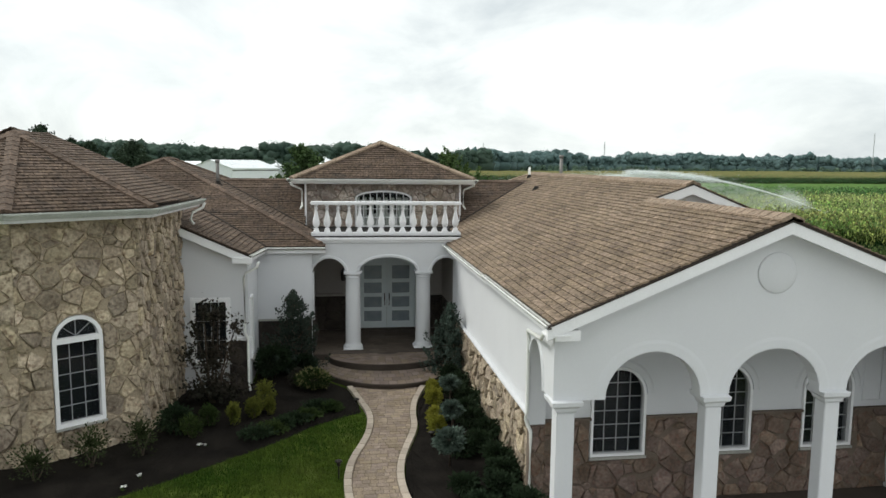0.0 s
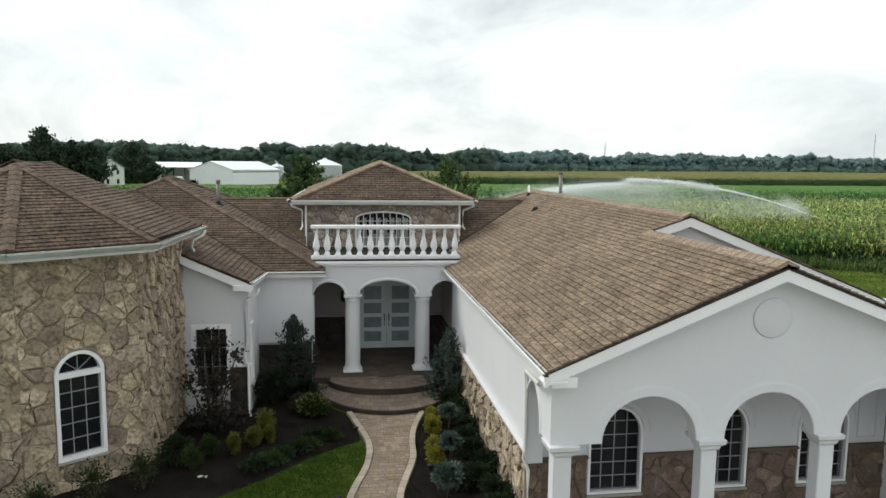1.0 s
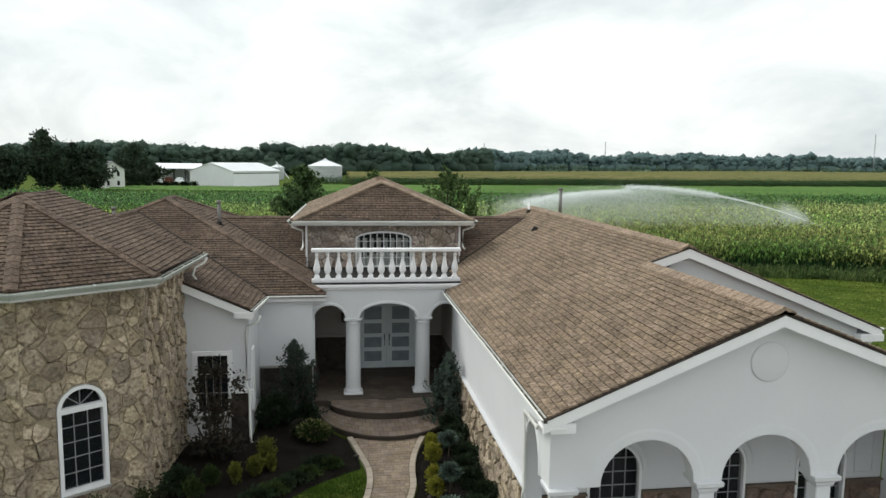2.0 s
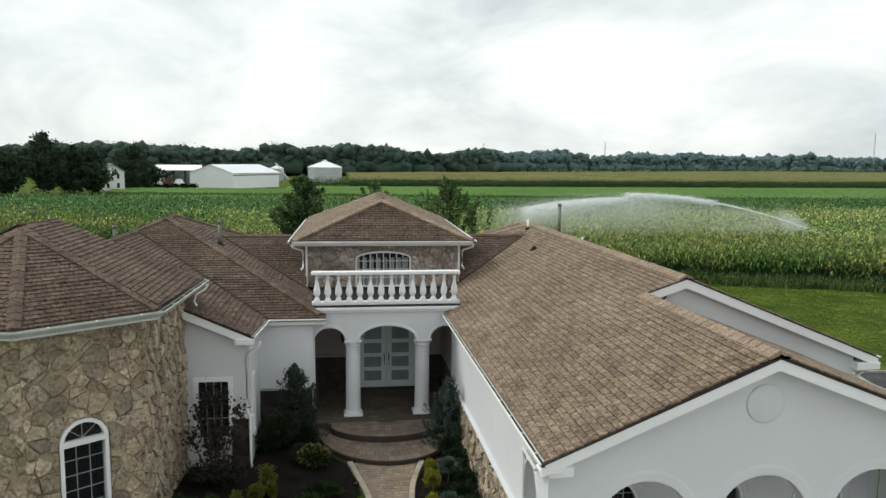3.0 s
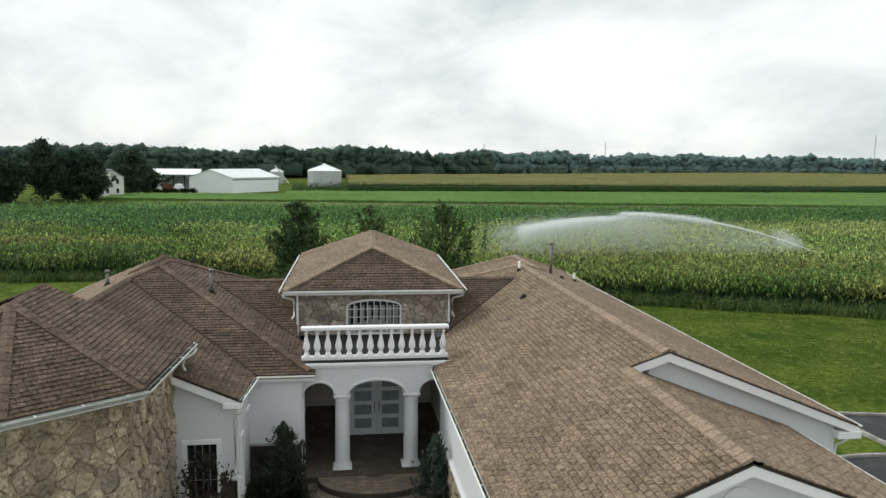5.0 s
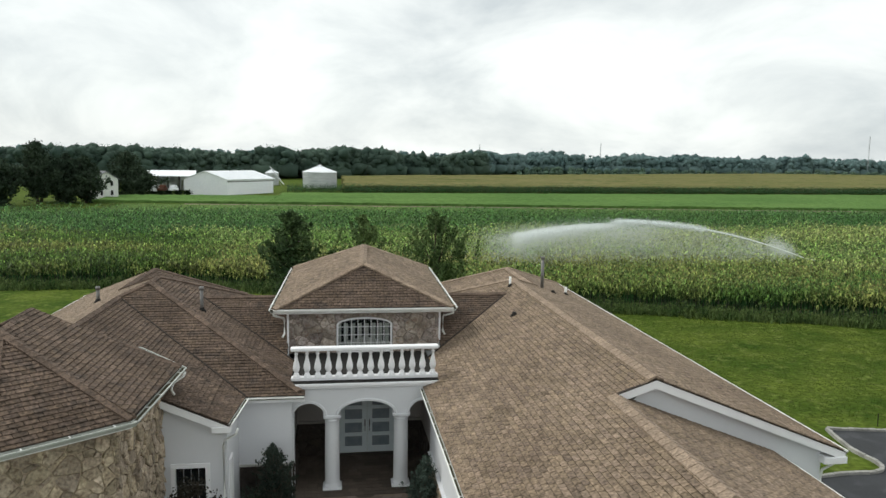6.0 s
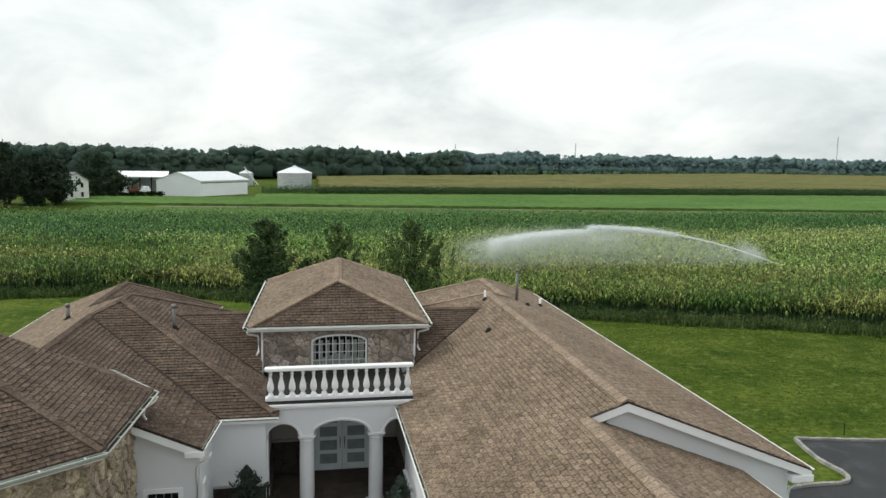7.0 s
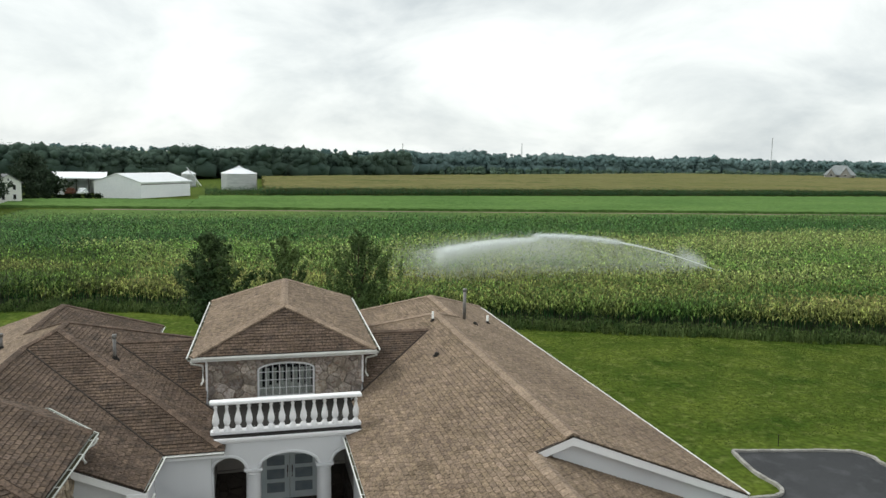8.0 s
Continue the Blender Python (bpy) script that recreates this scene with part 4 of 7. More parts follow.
# round-fronted stone bay: a long octagon
ZO, zO = 5.16, 6.73
OCT = [(-4.07, 20.25), (-4.29, 16.3), (-6.5, 14.6), (-9.28, 14.96), (-10.99, 17.18), (-10.6, 21.1), (-8.6, 22.9), (-5.75, 22.45)]
R1, R2 = (-7.68, 18.12, zO), (-7.9, 20.5, zO)
o3 = [(x, y, ZO) for x, y in OCT]
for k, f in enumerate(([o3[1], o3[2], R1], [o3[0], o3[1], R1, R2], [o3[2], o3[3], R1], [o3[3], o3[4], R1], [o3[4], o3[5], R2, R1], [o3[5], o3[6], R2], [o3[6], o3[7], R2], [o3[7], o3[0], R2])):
    roof_plane(f, None, 30 + k, "", SHINGLE_SHADED)
# tower
ZT, zT = 5.58, 6.88
TF, TB = (1.13, 27.75, zT), (1.37, 33.2, zT)
t3 = [(-2.05, 25.68, ZT), (4.3, 25.68, ZT), (4.5, 35.2, ZT), (-1.85, 35.2, ZT)]
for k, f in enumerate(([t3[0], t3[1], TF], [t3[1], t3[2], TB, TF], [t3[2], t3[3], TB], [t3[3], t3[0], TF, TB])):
    # only the front tower slope gets the brown with shade in it
    roof_plane(f, None, 40 + k, "", SHINGLE_SHADED if k == 0 else None)
# caps on ridges and hips
for k, (p, q, dr) in enumerate((
        ((6.7, 10.92, zF), (6.7, 16.25, zF), 0.43), ((7.72, 16.25, zG), (7.72, 30.4, zG), 0.41), ((8.9, 31.58, zH), (8.9, 36.5, zH), 0.41), ((7.72, 30.4, zG), (8.9, 31.58, zH), 0.2),
        ((2.85, 35.27, ZE), (7.72, 30.4, zG), 0.28), ((5.1, 40.3, ZE), (8.9, 36.5, zH), 0.28), ((12.86, 40.7, ZR), (8.9, 36.5, zH), 0.28), ((-4.95, 28.75, zC), (VX, 28.75, zC), 0.43),
        ((-1.0, 22.25, ZE + 0.066), (-6.65, 27.9, zP), 0.28), ((-7.52, 27.02, zA), (-6.65, 27.9, zP), 0.28), ((-6.65, 27.9, zP), (-6.65, 29.0, zP), 0.43), ((-7.52, 19.7, zA), (-7.52, 27.02, zA), 0.43),
        ((-0.85, 34.8, ZE), (-6.65, 29.0, zP), 0.28), ((-6.65, 29.0, zP), (-8.5, 30.85, zR), 0.2), ((-8.5, 30.85, zR), (-8.5, 36.3, zR), 0.43), ((-4.5, 38.8, ZE), (-8.5, 36.3, zR), 0.28),
        (R1, R2, 0.45), (o3[1], R1, 0.2), (o3[2], R1, 0.2), (o3[3], R1, 0.2), (o3[0], R2, 0.25), (o3[4], R1, 0.2), (o3[5], R2, 0.2),
        (TF, TB, 0.41), (t3[0], TF, 0.3), (t3[1], TF, 0.3), (t3[2], TB, 0.3), (t3[3], TB, 0.3))):
    cap_run(p, q, dr, 0.13 if 6 < k < 23 else 0.2 if k < 3 else 0.155, seed=k, material=CAP_SHADED if 6 < k < 23 else None)


# dark tubes added as shadow lines where slopes meet
for p, q in (((2.85, 24.61, ZE), (VX, 28.75, zC)), ((-2.6, 22.1, ZE), (-7.52, 27.02, zA)), ((-0.85, 24.61, ZE), (-4.99, 28.75, ZE + SL * 4.14))):
    bm = bmesh.new()
    tube(bm, [Vector(p) + Vector((0, 0, 0.035)), Vector(q) + Vector((0, 0, 0.035))], 0.032, 6)
    part("valley_shadow_line", bm, UNDERLAY, house, "dark tube for the valley shadow line")


# ---- walls ----
def arch_wall(face, a0, a1, arches, zlow, top, thick, label="", name="arcade_wall"):
    """Wall over arches (centre, half width, spring, rise); top is a function of a."""
    xs = {a0, a1}
    for c, r, sp, ri in arches:
        for k in range(17):
            xs.add(min(max(c - r * math.cos(k * math.pi / 16), a0), a1))
    for k in range(25):
        xs.add(a0 + (a1 - a0) * k / 24)
    xs = sorted(xs)

    def low(x):
        for c, r, sp, ri in arches:
            if abs(x - c) <= r + 1e-6:
                return sp + ri * math.sqrt(max(0.0, 1 - ((x - c) / r) ** 2))
        return zlow

    bm = bmesh.new()
    cols = []
    for x in xs:
        cols.append([bm.verts.new(face.at(x, low(x), 0)), bm.verts.new(face.at(x, top(x), 0)), bm.verts.new(face.at(x, top(x), -thick)), bm.verts.new(face.at(x, low(x), -thick))])
    for A, B in zip(cols, cols[1:]):
        for k in range(4):
            bm.faces.new((A[k], B[k], B[(k + 1) % 4], A[(k + 1) % 4]))
    bm.faces.new(cols[0])
    bm.faces.new(cols[-1][::-1])
    fix_normals(bm)
    return part(name, bm, STUCCO, house, label)


def arch_band(face, c, r, sp, ri, width=0.1, proud=0.03, parent=None):
    """Raised moulding that follows an arch."""
    bm = bmesh.new()
    prev = None
    for k in range(25):
        t = k * math.pi / 24
        q = [face.at(c - (r + e_) * math.cos(t), sp + (ri + e_) * math.sin(t), d) for e_, d in ((0.012, 0.0), (0.012, proud), (width * 0.7, proud), (width, 0.0))]
        vs = [bm.verts.new(p) for p in q]
        if prev:
            for j in range(3):
                bm.faces.new((prev[j], vs[j], vs[j + 1], prev[j + 1]))
        prev = vs
    fix_normals(bm)
    return part("arch_moulding", bm, STUCCO, parent or house)


def pillar(x0, x1, y0, y1, z0, z1, parent=house):
    """Square stucco pillar with a stepped, flared capital."""
    p = box_part("pillar", x0, y0, z0, x1, y1, z1 - 0.2, STUCCO, parent, "white square stucco pillar", 0.012)
    bm = bmesh.new()
    steps = ((0.0, z1 - 0.2), (0.03, z1 - 0.17), (0.04, z1 - 0.12), (0.10, z1 - 0.07), (0.11, z1 - 0.0), (0.06, z1 + 0.012))
    rings = [[bm.verts.new((x, y, z)) for x, y in ((x0 - g, y0 - g), (x1 + g, y0 - g), (x1 + g, y1 + g), (x0 - g, y1 + g))] for g, z in steps]
    for A, B in zip(rings, rings[1:]):
        for k in range(4):
            bm.faces.new((A[k], A[(k + 1) % 4], B[(k + 1) % 4], B[k]))
    bm.faces.new(rings[0][::-1])
    bm.faces.new(rings[-1])
    part("capital", bm, STUCCO, p)
    return p


# arcade of block F
south = Face((0, 11.25), (1, 0), (0, -1))
FA_ARCH = [(4.645, 0.82, 2.37, 0.77), (6.79, 0.82, 2.37, 0.77), (8.935, 0.82, 2.37, 0.77)]
ftop = lambda x: zF - 0.06 - (0.443 * (6.7 - x) if x < 6.7 else 0.385 * (x - 6.7))
arch_wall(south, 2.95, 10.5, FA_ARCH, 2.37, ftop, 0.28, "white stucco gable wall with three arches")
for c, r, sp, ri in FA_ARCH:
    arch_band(south, c, r, sp, ri, 0.2, 0.009)
bm = bmesh.new()
lathe(bm, [(0.34, 0.0), (0.34, 0.02), (0.32, 0.032), (0.02, 0.034)], (0, 0, 0), 48)
bmesh.ops.transform(bm, matrix=Matrix.Translation((6.7, 11.25, 4.42)) @ Matrix.Rotation(math.pi / 2, 4, "X"), verts=bm.verts)
part("medallion", bm, STUCCO, house, "round raised stucco medallion", True)
for x0, x1 in ((3.02, 3.32), (5.58, 5.86), (7.74, 8.02), (10.18, 10.46)):
    pillar(x0, x1, 11.25, 11.53, SUNK + 0.02, 2.37)
west_arc = Face((2.95, 0), (0, 1), (-1, 0))
arch_wall(west_arc, 11.535, 12.95, [(12.3, 0.46, 2.37, 0.75)], 2.37, lambda y: ZE - 0.05, 0.3, "", "arcade_end_wall")
arch_band(west_arc, 12.3, 0.46, 2.37, 0.75, 0.08, 0.025)
box_part("arcade_end_pier", 2.955, 12.76, 1.42, 3.28, 12.94, 2.372, STUCCO, house)
box_part("arcade_end_pier", 2.99, 12.8, SUNK, 3.28, 12.94, 1.415, MORTAR_DARK, house)
stones(Face((0, 12.8), (1, 0), (0, -1)), [(2.99, 0.0), (3.28, 0.0), (3.28, 1.41), (2.99, 1.41)], (), 0.26, STONE_RED, MORTAR_DARK, 36, "brown flagstone pier at the arcade end", 0.03)
slab("arcade_end_wall", [(10.42, 11.54, SUNK), (10.42, 12.94, SUNK), (10.42, 12.94, 3.5), (10.42, 11.54, 3.5)], (0.08, 0, 0), STUCCO)
slab("arcade_ceiling", [(2.98, 11.3, 3.42), (10.45, 11.3, 3.42), (10.45, 13.0, 3.42), (2.98, 13.0, 3.42)], (0, 0, 0.05), STUCCO)
slab("arcade_floor", [(3.07, 11.0, SUNK + 0.03), (10.5, 11.0, SUNK + 0.03), (10.5, 12.98, SUNK + 0.03), (3.07, 12.98, SUNK + 0.03)], (0, 0, -0.12), CONCRETE)
arc_back = Face((0, 12.95), (1, 0), (0, -1))
ARC_WIN = [(c - 0.54, c + 0.54) for c in (4.75, 6.9, 9.05)]
holes = [arch_hull(a0, a1, 0.68, 1.86, 0.54, 14) for a0, a1 in ARC_WIN]
wall(arc_back, [(3.15, SUNK), (10.4, SUNK), (10.4, 3.6), (3.15, 3.6)], holes)
stones(arc_back, [(3.17, SUNK + 0.03), (10.4, SUNK + 0.03), (10.4, 1.41), (3.17, 1.41)], [arch_hull(a0 - 0.02, a1 + 0.02, 0.6, 1.86, 0.54, 14) for a0, a1 in ARC_WIN], 0.3, STONE_RED, MORTAR_DARK, 21, "reddish-brown flagstone dado", 0.035)
for a0, a1 in ARC_WIN:
    window(arc_back, a0, a1, 0.68, 1.86, 0.54, 4, 6, frame_w=0.05)
    arch_band(arc_back, (a0 + a1) / 2, 0.55, 1.86, 0.55, 0.16, 0.03)
xs = [3.17] + [v for w in ARC_WIN for v in w] + [10.4]
for x0, x1 in zip(xs[::2], xs[1::2]):
    box_part("dado_ledge", x0, 12.85, 1.41, x1, 12.949, 1.45, MORTAR_DARK, house, "thin dark stone cap", 0.006)
    if x1 - x0 > 1.2 or x0 > 9:
        for b0 in ((x0 + 0.2, 1.56, x1 - 0.2, 1.58), (x0 + 0.2, 2.62, x1 - 0.2, 2.64), (x0 + 0.2, 1.58, x0 + 0.22, 2.62), (x1 - 0.22, 1.58, x1 - 0.2, 2.62)):
            box_part("panel_moulding", b0[0], 12.92, b0[1], b0[2], 12.949, b0[3], STUCCO, house)
# long west-facing wall of the east wing
east_side = Face((3.15, 0), (0, 1), (-1, 0))
wall(east_side, [(13.18, 0), (25.5, 0), (25.5, 3.6), (13.18, 3.6)], (), 0.25, None, "wall", "long white stucco side wall")
stones(east_side, [(12.97, 0.02), (22.55, 0.02), (22.55, 1.42), (12.97, 1.42)], (), 0.26, STONE, MORTAR_TAN, 22, "tan flagstone dado below white stucco", 0.085)
box_part("dado_ledge", 3.04, 12.85, 1.42, 3.15, 22.6, 1.47, STUCCO, house, "", 0.01)
# gable wall and east side of block G
slab("wall", [(6.75, 16.46, 4.6), (7.72, 16.46, zG - 0.08), (12.4, 16.46, ZR + 0.16), (12.4, 16.46, 0), (10.5, 16.46, 0)], (0, 0.25, 0), STUCCO, None, "white stucco gable wall above the lower roof")
slab("wall", [(12.4, 16.72, 0), (12.4, 40.2, 0), (12.4, 40.2, ZR + 0.1), (12.4, 16.72, ZR + 0.1)], (-0.25, 0, 0), STUCCO)
slab("wall", [(10.4, 13.18, 0), (10.4, 16.45, 0), (10.4, 16.45, 3.6), (10.4, 13.18, 3.6)], (-0.25, 0, 0), STUCCO)
slab("wall", [(5.5, 40.0, 0), (12.5, 40.0, 0), (12.5, 40.0, 3.6), (5.5, 40.0, 3.6)], (0, -0.25, 0), STUCCO)
# rakes: fascia boards and cornice returns


def rake(p, q, height=0.26, thick=0.05, out=(0, -1, 0)):
    p, q = Vector(p), Vector(q)
    slab("rake_board", [p, q, q - Vector((0, 0, height)), p - Vector((0, 0, height))], Vector(out) * thick, TRIM)


def drip_edge(p, q, out=(0, -1, 0)):
    """Dark metal edge and shingle ends over a rake board."""
    p, q = Vector(p), Vector(q)
    up = Vector((0, 0, 1))
    slab("drip_edge", [p + up * 0.002, q + up * 0.002, q + up * 0.026, p + up * 0.026], Vector(out) * 0.088, UNDERLAY, None, "dark roof edge")


def soffit(p, q, depth, drop=0.12):
    """Underside board between the rake and the wall."""
    p, q = Vector(p) - Vector((0, 0, drop)), Vector(q) - Vector((0, 0, drop))
    slab("soffit", [p, q, q + Vector((0, depth, 0)), p + Vector((0, depth, 0))], (0, 0, -0.03), TRIM)


for p, q in (((2.73, 10.98, 3.645), (6.7, 10.98, zF - 0.065)), ((6.7, 10.98, zF - 0.065), (XFE + 0.05, 10.98, ZFE - 0.07))):
    rake(p, q, 0.19, 0.075)
    drip_edge(p, q)
    soffit(p, q, 0.28)
for x0, x1 in ((2.9, 3.32), (10.5, 11.15)):
    box_part("cornice_return", x0 - 0.05, 10.93, ZE - 0.21, x1 - 0.05, 11.24, ZE - 0.04, TRIM, house, "", 0.01)
for p, q in (((6.7, 16.25, zF + 0.04), (7.72, 16.25, zG)), ((7.72, 16.25, zG), (12.91, 16.25, ZR - 0.02))):
    rake(Vector(p) + Vector((0, 0.06, -0.035)), Vector(q) + Vector((0, 0.06, -0.035)), 0.21, 0.075)
    drip_edge(Vector(p) + Vector((0, 0.06, -0.035)), Vector(q) + Vector((0, 0.06, -0.035)))
    soffit(p, q, 0.45)
slab("soffit", [(10.5, 11.3, 3.49), (10.76, 11.3, 3.49), (10.76, 16.44, 3.49), (10.5, 16.44, 3.49)], (0, 0, 0.03), TRIM)
box_part("cornice_return", 12.32, 16.2, ZR - 0.34, 12.96, 16.75, ZR - 0.16, TRIM, house, "", 0.01)
rake((-2.74, 19.76, ZE), (-7.5, 19.76, zA - 0.035), 0.22, 0.075)
drip_edge((-2.74, 19.76, ZE), (-7.5, 19.76, zA - 0.035))
soffit((-2.74, 19.7, ZE + 0.03), (-7.5, 19.7, zA), 0.25)
box_part("cornice_return", -3.2, 19.655, ZE - 0.16, -2.7, 19.95, ZE - 0.005, TRIM, house, "", 0.01)

# west wing walls
a_front = Face((0, 19.95), (1, 0), (0, -1))
AWIN = (-4.28, -3.37)
hole_a = [(AWIN[0], 0.78), (AWIN[1], 0.78), (AWIN[1], 2.48), (AWIN[0], 2.48)]
wall(a_front, [(-12.2, 0), (-2.85, 0), (-2.85, 3.7), (-7.52, 5.65), (-12.2, 3.6)], [hole_a])
window(a_front, AWIN[0], AWIN[1], 0.78, 2.48, 0, 4, 3, frame_w=0.06, label="white-framed rectangular window with dark glass")
bm = bmesh.new()
for x0, z0, x1, z1 in ((-4.34, 0.7, -4.28, 2.48), (-3.37, 0.7, -3.31, 2.48), (-4.34, 2.481, -3.31, 2.54)):
    add_box(bm, x0, 19.91, z0, x1, 19.95, z1)
part("window_surround", bm, TRIM, house)
stones(a_front, [(-3.36, 0.02), (-2.86, 0.02), (-2.86, 1.38), (-3.36, 1.38)], (), 0.3, STONE_SHADED, MORTAR_SHADED, 23, "brown flagstone dado")
box_part("dado_ledge", -3.25, 19.84, 1.38, -2.76, 19.949, 1.47, TRIM, house, "", 0.008)
a_side = Face((-2.85, 0), (0, 1), (1, 0))
SIDEWIN = (20.24, 20.74)
wall(a_side, [(20.18, 0), (22.3, 0), (22.3, 3.6), (20.18, 3.6)], [[(SIDEWIN[0], 0.78), (SIDEWIN[1], 0.78), (SIDEWIN[1], 2.48), (SIDEWIN[0], 2.48)]])
window(a_side, SIDEWIN[0], SIDEWIN[1], 0.78, 2.48, 0, 3, 3, frame_w=0.06, label="white-framed rectangular window with dark glass")
b_front = Face((0, 22.3), (1, 0), (0, -1))
wall(b_front, [(-2.85, 0), (-1.25, 0), (-1.25, 3.6), (-2.85, 3.6)])
stones(b_front, [(-2.84, 0.02), (-1.27, 0.02), (-1.27, 1.38), (-2.84, 1.38)], (), 0.32, STONE_SHADED, MORTAR_SHADED, 24, "brown flagstone dado below white stucco")
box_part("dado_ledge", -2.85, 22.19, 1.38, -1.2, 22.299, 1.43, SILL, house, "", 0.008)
stones(Face((-1.25, 0), (0, 1), (1, 0)), [(22.31, 0.02), (22.52, 0.02), (22.52, 1.38), (22.31, 1.38)], (), 0.24, STONE_SHADED, MORTAR_SHADED, 30, "flagstone at the porch corner with shade in its colour", 0.03)
# porch side walls, door wall
porch_w = Face((-1.25, 0), (0, 1), (1, 0))
wall(porch_w, [(22.53, 0), (25.3, 0), (25.3, 3.6), (22.53, 3.6)], (), 0.22, PORCH_SHADED)
stones(porch_w, [(22.98, 0.37), (25.28, 0.37), (25.28, 1.55), (22.98, 1.55)], (), 0.34, STONE_SHADED, MORTAR_SHADED, 25, "brown flagstone dado in the porch")
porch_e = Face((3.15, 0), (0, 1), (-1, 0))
stones(porch_e, [(22.98, 0.37), (25.28, 0.37), (25.28, 1.55), (22.98, 1.55)], (), 0.34, STONE_SHADED, MORTAR_SHADED, 26, "brown flagstone dado in the porch")
slab("wall", [(3.149, 22.93, 1.55), (3.149, 25.29, 1.55), (3.149, 25.29, 3.49), (3.149, 22.93, 3.49)], (-0.012, 0, 0), PORCH_SHADED, None, "porch stucco with shade in its taupe colour")
door_face = Face((0, 25.3), (1, 0), (0, -1))
DX0, DX1, DZ0, DZ1 = 0.2, 2.2, 0.36, 2.86
wall(door_face, [(-1.25, 0), (3.15, 0), (3.15, 3.75), (-1.25, 3.75)], [[(DX0, DZ0), (DX1, DZ0), (DX1, DZ1), (DX0, DZ1)]], 0.22, PORCH_SHADED)
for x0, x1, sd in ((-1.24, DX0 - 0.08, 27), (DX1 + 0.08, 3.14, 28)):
    stones(door_face, [(x0, 0.37), (x1, 0.37), (x1, 1.55), (x0, 1.55)], (), 0.34, STONE_SHADED, MORTAR_SHADED, sd, "brown flagstone dado in the porch")
    box_part("dado_ledge", x0, 25.2, 1.55, x1, 25.299, 1.63, PORCH_SHADED, house, "", 0.008)
bm = bmesh.new()
for b0 in ((DX0 - 0.07, DZ0, DX0 + 0.03, DZ1 + 0.07), (DX1 - 0.03, DZ0, DX1 + 0.07, DZ1 + 0.07), (DX0 + 0.03, DZ1 - 0.03, DX1 - 0.03, DZ1 + 0.07)):
    add_box(bm, b0[0], 25.26, b0[1], b0[2], 25.42, b0[3], 0.006)
door = part("front_door", bm, DOOR_PAINT, house, "pale grey double front door with frosted glass panels")
for x0, x1, hx in ((0.235, 1.195, 1.12), (1.205, 2.165, 1.28)):
    rows = [(0.62, 1.0), (1.12, 1.5), (1.62, 2.0), (2.12, 2.6)]
    face_d = Face((0, 25.33), (1, 0), (0, -1))
    bm = bmesh.new()
    for p in cut_all([[(x0, DZ0 + 0.01), (x1, DZ0 + 0.01), (x1, DZ1 - 0.035), (x0, DZ1 - 0.035)]], [[(x0 + 0.17, a_), (x1 - 0.17, a_), (x1 - 0.17, b_), (x0 + 0.17, b_)] for a_, b_ in rows]):
        prism(bm, [face_d.at(a_, z) for a_, z in p], (0, 0.05, 0))
    fix_normals(bm)
    leaf = part("door_leaf", bm, DOOR_PAINT, door)
    for a_, b_ in rows:
        box_part("glass_panel", x0 + 0.165, 25.35, a_ - 0.005, x1 - 0.165, 25.365, b_ + 0.005, FROSTED, door)
        bm = bmesh.new()
        for q in ((x0 + 0.15, a_ - 0.02, x1 - 0.15, a_ + 0.005), (x0 + 0.15, b_ - 0.005, x1 - 0.15, b_ + 0.02), (x0 + 0.15, a_ + 0.005, x0 + 0.175, b_ - 0.005), (x1 - 0.175, a_ + 0.005, x1 - 0.15, b_ - 0.005)):
            add_box(bm, q[0], 25.315, q[1], q[2], 25.34, q[3])
        part("panel_moulding", bm, DOOR_PAINT, door)
    bm = bmesh.new()
    tube(bm, [(hx, 25.33, 1.2), (hx, 25.26, 1.22), (hx, 25.25, 1.4), (hx, 25.26, 1.58), (hx, 25.33, 1.6)], 0.018, 8)
    part("handle", bm, DARK_METAL, door, "dark bronze pull handle", True)
box_part("threshold", DX0 - 0.05, 25.1, 0.361, DX1 + 0.05, 25.3, 0.4, CONCRETE, door)

# porch front: three arches on two round columns
pf = Face((0, 22.55), (1, 0), (0, -1))
P_ARCH = [(-0.745, 0.49, 2.75, 0.46), (1.06, 0.87, 2.82, 0.42), (2.87, 0.46, 2.75, 0.46)]
arch_wall(pf, -1.25, 3.15, P_ARCH, 2.8, lambda x: 3.78, 0.4, "white stucco porch front with three arches")
for c, r, sp, ri in P_ARCH:
    arch_band(pf, c, min(r, 0.87), sp, ri, 0.1, 0.022)
box_part("porch_pier", -1.3, 22.52, 0.0, -1.2, 22.97, 2.78, STUCCO, house, "", 0.01)


def column(x, y, z0, z1):
    bm = bmesh.new()
    h = z1 - z0
    prof = [(0.29, 0.0), (0.29, 0.05), (0.275, 0.06), (0.28, 0.1), (0.265, 0.13), (0.245, 0.15), (0.235, 0.2)]
    prof += [(0.235 - 0.014 * (k / 8) ** 2, 0.2 + (h - 0.42) * k / 8) for k in range(1, 9)]
    prof += [(0.228, h - 0.2), (0.24, h - 0.19), (0.24, h - 0.17), (0.222, h - 0.16), (0.224, h - 0.11), (0.26, h - 0.07)]
    lathe(bm, prof, (x, y, z0), 28)
    c = part("column", bm, STUCCO, house, "white round column with moulded base and square cap", True)
    box_part("capital", x - 0.28, y - 0.26, z1 - 0.075, x + 0.28, y + 0.26, z1 + 0.003, STUCCO, c, "", 0.012)
    box_part("plinth", x - 0.3, y - 0.3, z0 - 0.0, x + 0.3, y + 0.3, z0 + 0.045, STUCCO, c, "", 0.01)


